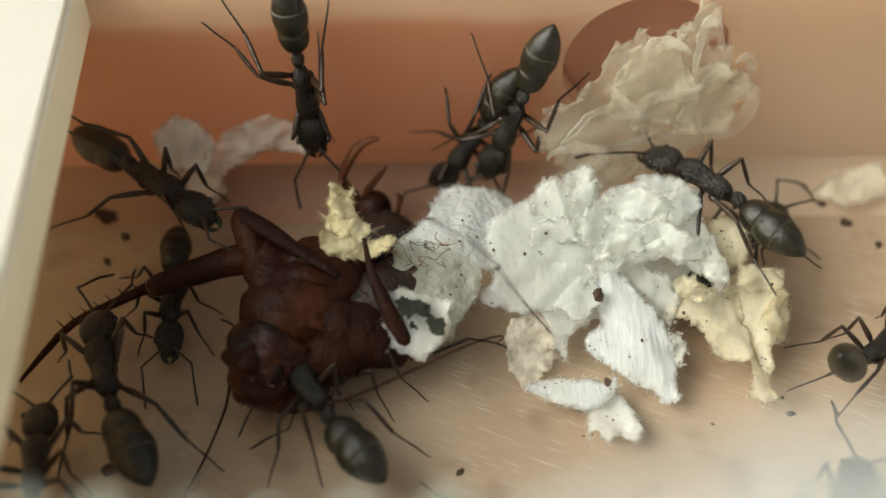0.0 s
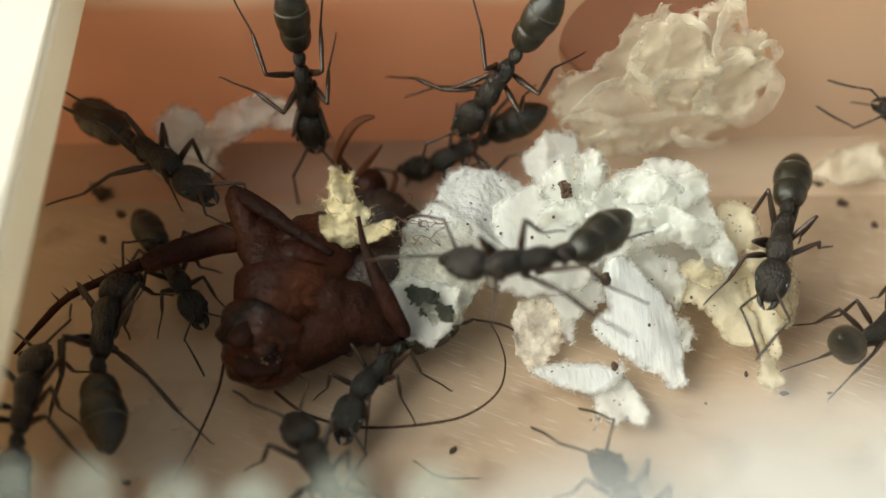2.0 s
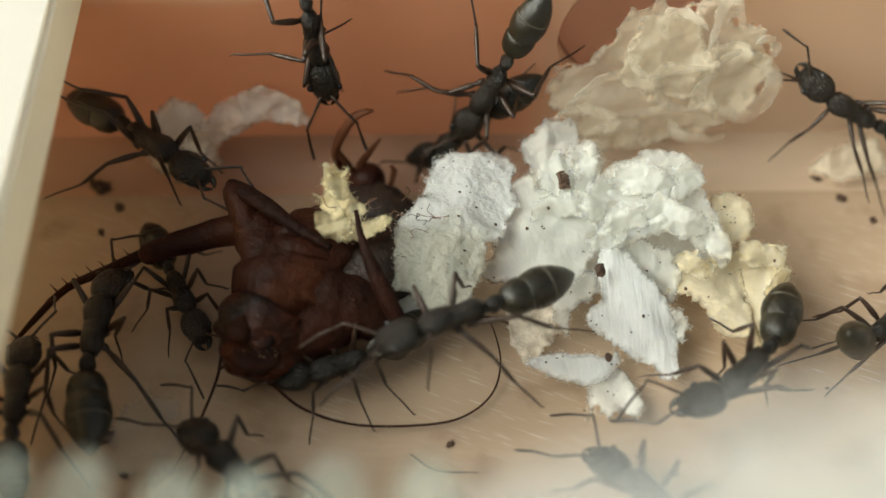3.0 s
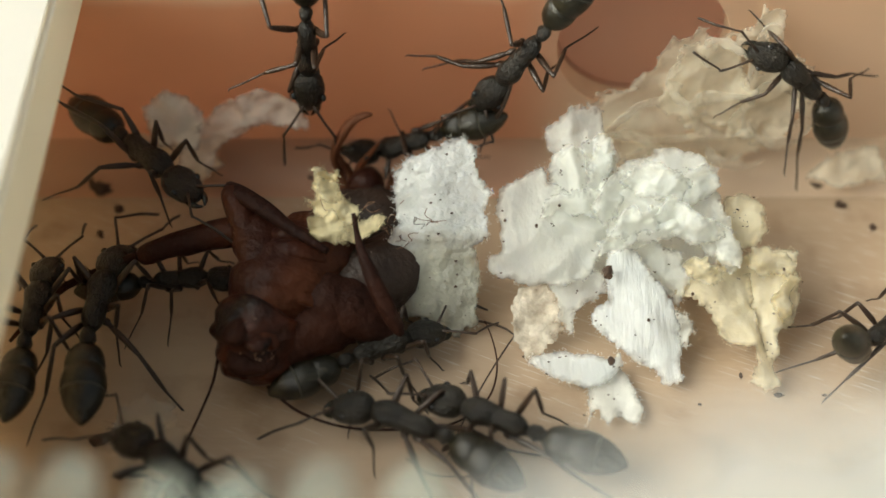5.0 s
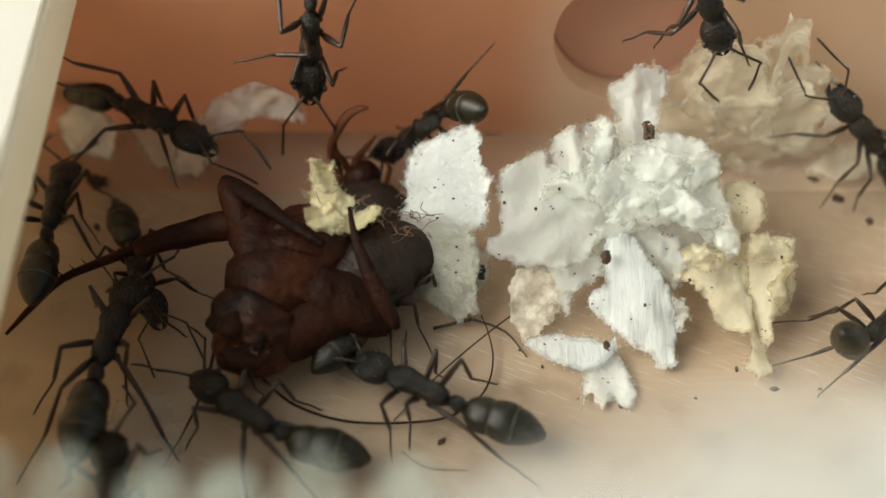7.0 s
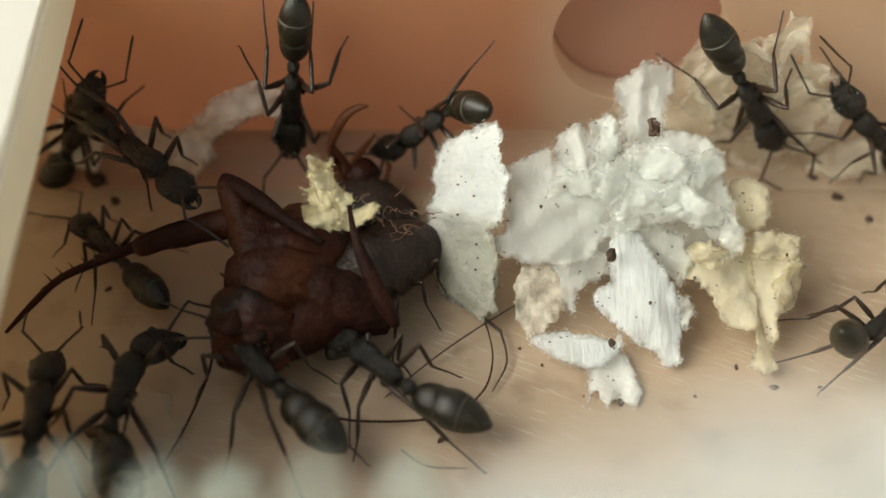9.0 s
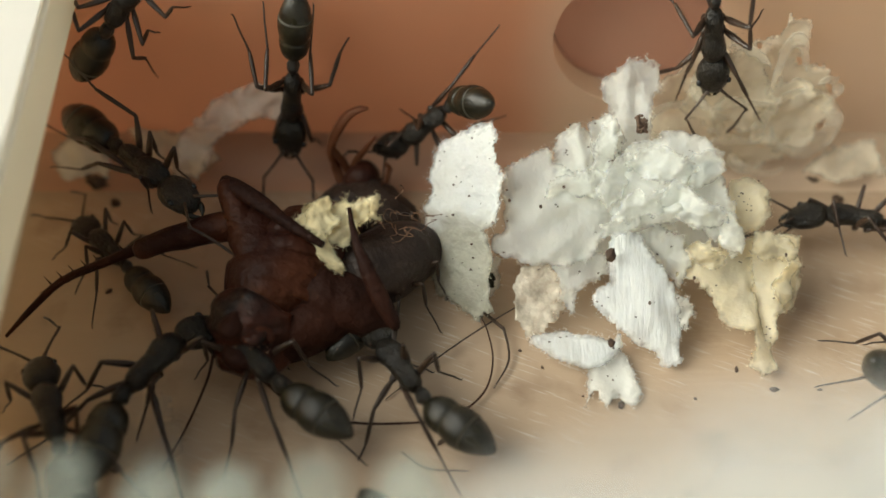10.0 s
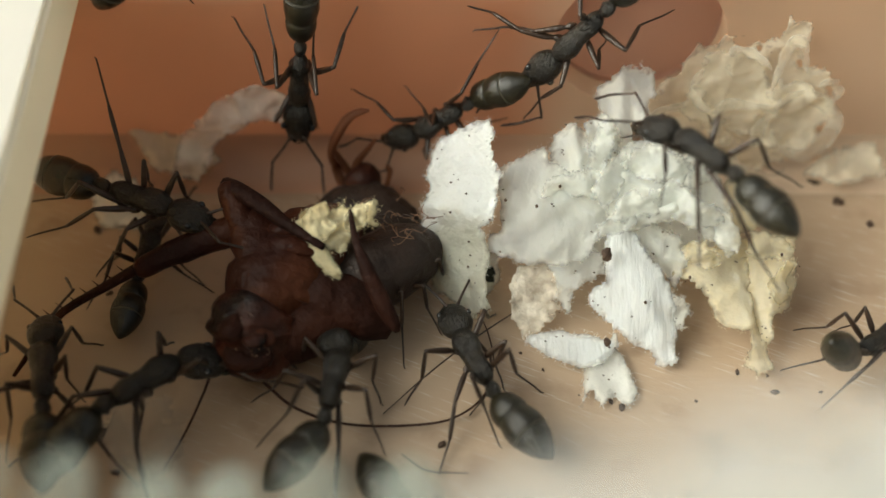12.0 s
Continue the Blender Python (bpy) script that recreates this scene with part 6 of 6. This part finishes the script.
    walk(ANTS["p"][0], [(0, mm(27.73, -9.74, 3.00, 0, -0, 37)), (0.5, mm(27.88, -9.64, 3.00, 0, -0, 37)), (1, mm(27.87, -9.52, 3.00, 0, -0, 36)), (1.5, mm(28.11, -9.36, 3.00, 0, -0, 38)), (2, mm(28.12, -9.89, 3.00, 0, -0, 37)), (2.5, mm(28.33, -9.96, 3.00, 0, -0, 36)), (3, mm(28.80, -9.90, 3.00, 0, -0, 38)), (3.2, mm(28.70, -10.11, 3.00, 0, -0, 37)), (4.8, mm(28.77, -9.67, 3.00, 0, -0, 37)), (6, mm(28.94, -9.77, 3.00, 0, -0, 37)), (9, mm(28.91, -9.87, 3.00, 0, -0, 37)), (9.5, mm(28.80, -9.68, 3.00, 0, -0, 38)), (10, mm(30.82, -12.59, 3.00, 0, -0, 27)), (10.5, mm(28.47, -11.15, 3.00, 0, -0, 23)), (11, mm(28.58, -11.11, 3.00, 0, -0, 24)), (11.5, mm(28.41, -10.62, 3.00, 0, -0, 30)), (12, mm(28.38, -10.73, 3.00, 0, -0, 31))])
    walk(ANTS["q"][0], [(0, mm(22.12, -23.16, 3.00, 0, -0, 61)), (0.5, mm(26.76, -11.25, 3.00, 0, -0, 48)), (1, mm(37.03, -5.86, 3.00, 0, -0, 51)), (3, mm(44.10, -6.21, 3.00, 0, -0, 40)), (12, mm(44.53, -5.69, 3.00, 0, -0, 40))])
    walk(ANTS["r"][0], [(0, mm(48.80, 6.40, 6.96, -82, -11, 180)), (1.5, mm(41.27, 6.40, 6.51, -82, -9, 180)), (2, mm(36.91, 6.40, 7.47, -82, -9, 180)), (2.5, mm(31.39, 6.40, 8.26, -82, -7, 180)), (3, mm(30.13, 6.25, 7.53, -77, -27, 168)), (3.2, mm(28.78, 6.30, 8.02, -78, -32, 172)), (4.8, mm(25.91, 6.37, 10.65, -82, -50, 177)), (5, mm(25.51, 6.40, 10.95, -84, -45, 180)), (5.5, mm(26.22, 6.31, 7.99, -77, -49, 170)), (6, mm(28.20, 6.01, 6.96, -38, -55, 126)), (6.5, mm(30.75, 6.18, 6.17, -64, -53, 154)), (7, mm(31.77, 6.18, 5.05, -81, -50, 176)), (7.2, mm(31.84, 6.29, 6.45, -76, -50, 169)), (8.8, mm(31.03, 6.35, 7.46, -80, -47, 175)), (9, mm(32.08, 6.26, 5.23, -82, -49, 177)), (9.2, mm(33.93, 5.50, 3.21, -49, -29, 180)), (9.5, mm(34.93, 3.02, 3.00, 0, -0, -170)), (10, mm(30.62, 0.00, 3.00, 0, -0, 166)), (10.5, mm(25.12, -1.64, 7.00, 0, -0, 115)), (11, mm(21.09, -5.73, 11.00, 0, -0, 170)), (11.5, mm(20.79, -6.69, 12.00, 0, -0, 145)), (12, mm(16.65, -5.42, 15.00, 0, -0, 132))])
    turn(ANTS["r"][2], [(0, 0), (1.5, 0), (2, 0), (2.5, 0), (3, -10), (3.2, -12), (4.8, 23), (5, 29), (5.5, 24), (6, 20), (6.5, 22), (7, 0), (7.2, 13), (8.8, 25), (9, 0), (9.2, 0), (9.5, 0), (10, 14), (10.5, 15), (11, 55), (11.5, 45), (12, 9)])
    turn(ANTS["r"][3], [(0, 0), (1.5, 0), (2, 0), (2.5, 0), (3, 18), (3.2, 15), (4.8, -24), (5, -24), (5.5, -28), (6, -30), (6.5, -17), (7, 0), (7.2, -9), (8.8, -19), (9, 0), (9.2, 0), (9.5, 0), (10, -5), (10.5, -14), (11, -55), (11.5, -23), (12, -9)])
    walk(ANTS["s"][0], [(0, mm(8.64, -32.62, 3.00, 0, -0, 105)), (1.5, mm(10.19, -27.78, 3.00, 0, -0, 109)), (2, mm(10.99, -23.68, 3.00, 0, -0, 111)), (2.5, mm(11.99, -22.34, 3.00, 0, -0, 134)), (3, mm(12.67, -22.79, 3.00, 0, -0, 134)), (3.2, mm(13.09, -23.92, 3.00, 0, -0, 132)), (4.8, mm(12.65, -31.24, 3.00, 0, -0, 118)), (12, mm(12.15, -38.05, 3.00, 0, -0, 120))])
    walk(ANTS["t"][0], [(0, mm(-14.00, -40.00, 3.00, 0, 0, -70)), (4.8, mm(-13.75, -28.21, 3.00, 0, 0, -64)), (5.2, mm(-13.18, -25.43, 3.00, 0, 0, -59)), (5.6, mm(-13.11, -24.90, 3.00, 0, 0, -58)), (6.2, mm(-11.49, -28.66, 3.00, 0, 0, -57)), (8, mm(-8.00, -38.00, 3.00, 0, 0, -58)), (9.8, mm(-1.66, -28.82, 3.00, 0, 0, -61)), (10.5, mm(-1.15, -26.09, 3.00, 0, 0, -58)), (12, mm(-1.38, -25.09, 3.00, 0, 0, -59))])
    base, tip = Vector((-11.8, -13.2, 2.4)) * MM, Vector((2.6, -6.8, 1.0)) * MM
    walk(feeler, [(t, Matrix.Translation(base) @ Matrix.Rotation(math.radians(a), 4, tip - base) @ Matrix.Translation(-base)) for t, a in ((0, -67), (1.2, -67), (1.8, -33), (2.2, 0), (12, 0))])
    walk(hind_leg, [(t, mm(-12.6, -3.4, 6.2) @ pose(0, 0, 0, 0, 0, a) @ mm(12.6, 3.4, -6.2)) for t, a in ((0, 3), (3.2, 1), (5.5, 0), (9.5, 0), (10.5, 2), (11.2, 6), (12, 11))])
    walk(clump, [(0, mm(9.88, -10.10, 0.90, 28.0, -1.9, 2.3)), (0.5, mm(10.34, -9.82, 0.90, 28.0, -1.9, 2.3)), (1, mm(10.16, -9.70, 0.90, 28.0, -1.9, 2.3)), (1.5, mm(10.42, -10.55, 0.90, 28.0, -1.9, 2.3)), (2, mm(10.73, -10.53, 0.90, 28.0, -1.9, 2.3)), (2.5, mm(10.46, -10.22, 0.90, 28.0, -1.9, 2.3)), (3, mm(10.54, -10.23, 0.90, 28.0, -1.9, 2.3)), (3.2, mm(10.59, -10.25, 0.90, 28.0, -1.9, 2.3)), (4.8, mm(10.95, -9.78, 0.90, 34.9, -0.8, 1.0)), (5, mm(10.98, -9.79, 0.90, 35.7, -0.7, 0.8)), (5.5, mm(10.92, -9.24, 0.90, 37.9, -0.3, 0.4)), (6, mm(11.04, -9.04, 0.90, 40.0, -0.0, 0.0)), (6.5, mm(10.96, -8.85, 0.90, 40.0, -0.0, 0.0)), (7, mm(11.03, -8.86, 0.90, 40.0, -0.0, 0.0)), (9, mm(11.41, -8.82, 0.90, 40.0, -0.0, 0.0)), (9.5, mm(11.24, -8.58, 0.90, 40.0, -0.0, 0.0)), (10, mm(11.38, -8.62, 0.90, 40.0, -0.0, 0.0)), (10.5, mm(11.30, -8.54, 0.90, 40.0, -0.0, 0.0)), (11, mm(11.13, -8.42, 0.90, 40.0, -0.0, 0.0)), (11.5, mm(11.29, -8.39, 0.90, 40.0, -0.0, 0.0)), (12, mm(11.08, -8.37, 0.90, 40.0, -0.0, 0.0))])
    walk(dragged, [(0, mm(-19.76, 7.60, 6.19, 60, 0, 0)), (2.5, mm(-19.62, 7.60, 4.93, 60, 0, 0)), (4.8, mm(-19.99, 7.60, 5.81, 60, 0, 0)), (5.5, mm(-20.19, 7.60, 6.36, 60, 0, 0)), (6, mm(-20.34, 7.60, 6.72, 60, 0, 0)), (6.5, mm(-25.89, 7.60, 4.64, 60, 0, 0)), (7, mm(-26.58, 7.60, 4.18, 60, 0, 0)), (8.8, mm(-27.72, 7.60, 3.12, 60, 0, 0)), (9.4, mm(-28.01, 7.60, 1.51, 60, 0, 0)), (10, mm(-27.77, 7.60, 0.69, 60, 0, 0)), (10.3, mm(-25.46, 4.39, 0.80, 30, 0, 0)), (10.6, mm(-24.95, 3.82, 0.80, 30, 0, 0)), (12, mm(-24.28, 3.59, 0.80, 30, 0, 0))])
    walk(left_sheet, [(t, m @ pose(0, 0, 0, 0, -a, 0)) for t, m, a in (
        (0, mm(-2.42, -8.52, 4.50, 3.5, 15.2, -18.8), 0), (0.5, mm(-1.93, -8.76, 4.50, 3.5, 15.2, -18.8), 0), (1, mm(-1.78, -8.72, 4.50, 3.5, 15.2, -18.8), 0), (1.5, mm(-1.48, -8.70, 4.50, 3.5, 15.2, -18.8), 0),
        (2.5, mm(-1.45, -9.29, 4.50, 5.9, 13.9, -17.2), 0), (3, mm(-1.18, -9.50, 4.50, 11.9, 10.2, -12.4), 0), (3.2, mm(-0.98, -9.71, 4.50, 15.4, 7.7, -9.2), 0), (4.8, mm(0.11, -7.88, 1.00, 44.9, -3.2, 3.8), 0),
        (5, mm(0.14, -7.90, 1.00, 44.9, -3.2, 3.8), 0), (5.5, mm(0.46, -7.39, 1.00, 35.9, -2.6, 3.1), 2), (6, mm(0.56, -7.05, 1.00, 40.0, -1.3, 1.5), 8), (7, mm(0.62, -7.25, 1.00, 40.0, -1.3, 1.5), 24), (9, mm(2.1, -7.15, 1.00, 40.0, 0, 0), 38),
        (9.5, mm(1.51, -6.90, 1.00, 40.0, 0, 0), 40), (10, mm(1.81, -6.95, 1.00, 40.0, 0, 0), 40), (11, mm(1.38, -7.00, 1.00, 40.0, 0, 0), 40), (12, mm(1.57, -6.51, 1.00, 40.0, 0, 0), 40))])
    walk(bit, [(t, m @ mm(-0.3, 2.3, 0, 0, 0, a) @ mm(0.3, -2.3, 0)) for t, m, a in (
        (0, mm(-7.48, -3.66, 6.00, 39.8, 3.9, -4.6), 0), (0.5, mm(-7.18, -3.88, 6.00, 39.8, 3.9, -4.6), 0), (1, mm(-7.29, -4.24, 6.00, 39.8, 3.9, -4.6), 0), (1.5, mm(-6.96, -4.23, 6.00, 39.8, 3.9, -4.6), 0), (2, mm(-7.09, -4.20, 6.00, 39.8, 3.9, -4.6), 0), (2.5, mm(-7.37, -4.01, 6.00, 39.9, 3.2, -3.8), 0), (3.2, mm(-7.18, -4.52, 6.00, 39.9, 3.2, -3.8), 0), (4.8, mm(-7.36, -4.42, 6.00, 40.0, -0.0, 0.0), 0), (5.5, mm(-7.23, -4.18, 6.00, 40.0, -0.0, 0.0), 0), (6.5, mm(-7.28, -4.04, 6.00, 40.0, -0.0, 0.0), 0), (7.2, mm(-7.35, -4.15, 6.00, 40.0, -0.0, 0.0), 0), (8.8, mm(-7.45, -4.06, 6.00, 40.0, -0.0, 0.0), 0), (9.3, mm(-7.37, -4.03, 6.00, 40.0, -0.0, 0.0), 0), (9.5, mm(-7.25, -4.18, 6.00, 39.7, 5.1, -6.1), 0), (10, mm(-7.78, -5.73, 6.00, 27.3, 15.8, -19.7), -55), (10.5, mm(-7.73, -6.15, 6.00, 27.3, 15.8, -19.7), -55), (11, mm(-7.59, -6.37, 6.00, 27.3, 15.8, -19.7), -55), (12, mm(-8.00, -6.03, 6.00, 27.3, 15.8, -19.7), -55))])
    walk(tower, [(t, mm(0, 0.643 * d, -0.766 * d) @ m) for t, m, d in [(0, mm(7.54, -8.41, 8.00, 14.6, -6.4, 7.7), 5.6), (0.5, mm(7.69, -8.02, 8.00, 14.7, -5.1, 6.1), 5.6), (1, mm(7.70, -7.86, 8.00, 14.7, -5.1, 6.1), 5.6), (1.5, mm(7.34, -7.34, 8.00, 24.8, -3.9, 4.6), 5.6), (2, mm(7.34, -6.83, 8.00, 27.8, -3.9, 4.6), 5.6), (2.5, mm(7.22, -6.46, 8.00, 31.9, -3.2, 3.8), 5.6), (3, mm(7.16, -6.38, 8.00, 31.9, -2.6, 3.1), 5.6), (3.2, mm(7.21, -6.36, 8.00, 31.9, -2.6, 3.1), 5.6), (4.8, mm(8.51, -5.17, 8.00, 40.0, -1.9, 2.3), 5.0), (5, mm(8.75, -4.94, 8.00, 40.0, -1.9, 2.3), 5.0), (5.5, mm(10.07, -3.90, 8.00, 40.0, -1.3, 1.5), 4.0), (6, mm(11.25, -2.25, 8.00, 40.0, -0.0, 0.0), 3.0), (6.5, mm(12.42, -1.42, 8.00, 40.0, -0.0, 0.0), 2.4), (7, mm(12.97, -1.80, 8.00, 40.0, -0.0, 0.0), 2.4), (9, mm(13.24, -1.60, 8.00, 40.0, 1.3, -1.5), 2.4), (9.5, mm(12.68, -1.07, 8.00, 40.0, -0.0, 0.0), 2.4), (10, mm(12.58, -1.12, 8.00, 40.0, -0.0, 0.0), 2.4), (10.5, mm(12.72, -1.13, 8.00, 40.0, -0.0, 0.0), 2.4), (11, mm(12.05, -1.43, 8.00, 40.0, -0.6, 0.8), 2.4), (12, mm(12.25, -1.68, 8.00, 40.0, -0.6, 0.8), 2.4)]])
    walk(web, [(0, mm(15.03, 7.40, 3.60, 86.0, 0.0, 15.0)), (0.5, mm(16.03, 7.40, 3.60, 86.0, 0.0, 10.0)), (1, mm(16.32, 7.40, 3.60, 86.0, 0.0, 8.0)), (2, mm(16.69, 7.40, 3.60, 86.0, 0.0, 6.0)), (3, mm(16.61, 7.40, 3.60, 86.0, 0.0, 5.0)), (4.8, mm(19.73, 7.40, 1.71, 86.0, 0.0, 4.0)), (5, mm(19.75, 7.40, 1.48, 86.0, 0.0, 4.0)), (6, mm(21.44, 7.40, 0.30, 86.0, 0.0, 0.0)), (7, mm(21.95, 7.40, 0.30, 86.0, 0.0, 0.0)), (9, mm(22.01, 7.40, 0.30, 86.0, 0.0, 0.0)), (10, mm(21.95, 7.40, 0.30, 86.0, 0.0, 0.0)), (12, mm(21.90, 7.40, 0.30, 86.0, 0.0, 0.0))])
    walk(flap, [(0, mm(-2.69, -8.42, 6.20, 22.0, -0.0, 0.0)), (0.5, mm(-2.03, -8.29, 6.20, 22.0, -0.0, 0.0)), (1, mm(-1.84, -8.39, 6.20, 22.0, -0.0, 0.0)), (1.5, mm(-1.88, -8.13, 6.20, 22.0, -0.0, 0.0)), (2, mm(-1.70, -7.90, 4.50, 20, 0, 0)), (2.4, mm(-1.60, -6.60, 3.00, 18, 0, 0)), (3.2, mm(-1.50, -6.50, 3.00, 18, 0, 0)), (4.8, mm(-0.17, -3.71, 0.60, 15.0, -0.0, 0.0)), (5, mm(-0.14, -3.73, 0.60, 15.0, -0.0, 0.0)), (5.5, mm(0.37, -2.70, 0.60, 15.0, -0.0, 0.0)), (6, mm(0.87, -2.35, 0.60, 15.0, -0.0, 0.0)), (6.5, mm(1.10, -1.79, 0.60, 15.0, -0.0, 0.0)), (7.2, mm(1.33, -2.31, 0.60, 15.0, -0.0, 0.0)), (8.8, mm(1.95, -2.94, 0.60, 15.0, -0.0, 0.0)), (12, mm(1.90, -2.04, 0.60, 15.0, -0.0, 0.0))])
    walk(long_hair, [(0, mm(5.57, -8.96, 4.00, 0, 71, 37)), (1.4, mm(5.57, -8.96, 4.00, 0, 71, 37)), (1.7, mm(9.57, -6.96, 2.5, 0, 35, 18)), (2, mm(17.0, -1.0, 0.9, 0, 0, 0)), (3.2, mm(17.0, -1.0, 0.9, 0, 0, 30)), (4.8, mm(6.99, -5.17, 1.05, 0, 0, 57)), (5.5, mm(7.14, -5.06, 1.05, 0, 0, 59)), (7.2, mm(7.60, -5.28, 1.05, 0, 0, 38)), (9.5, mm(8.04, -4.91, 1.05, 0, 0, 33)), (12, mm(7.44, -5.26, 1.05, 0, 0, 36))])
    walk(loose_leg, [(0, mm(-1.79, -7.15, 0.10, 0, 0, 72)), (1.5, mm(-1.14, -7.33, 0.10, 0, 0, 72)), (3.2, mm(-0.99, -7.36, 0.10, 0, 0, 70)), (5, mm(-0.84, -7.34, 0.10, 0, 0, 68)), (7.2, mm(-0.64, -7.57, 0.10, 0, 0, 60)), (8.8, mm(2.04, -6.46, 0.10, 0, 0, 5)), (9.5, mm(2.34, -5.63, 0.10, 0, 0, 0)), (10.5, mm(2.59, -5.95, 0.10, 0, 0, 0)), (12, mm(1.77, -7.56, 0.10, 0, 0, -8))])

    for it, legs, head, gaster in ANTS.values():
        gait(it, legs)


motions()
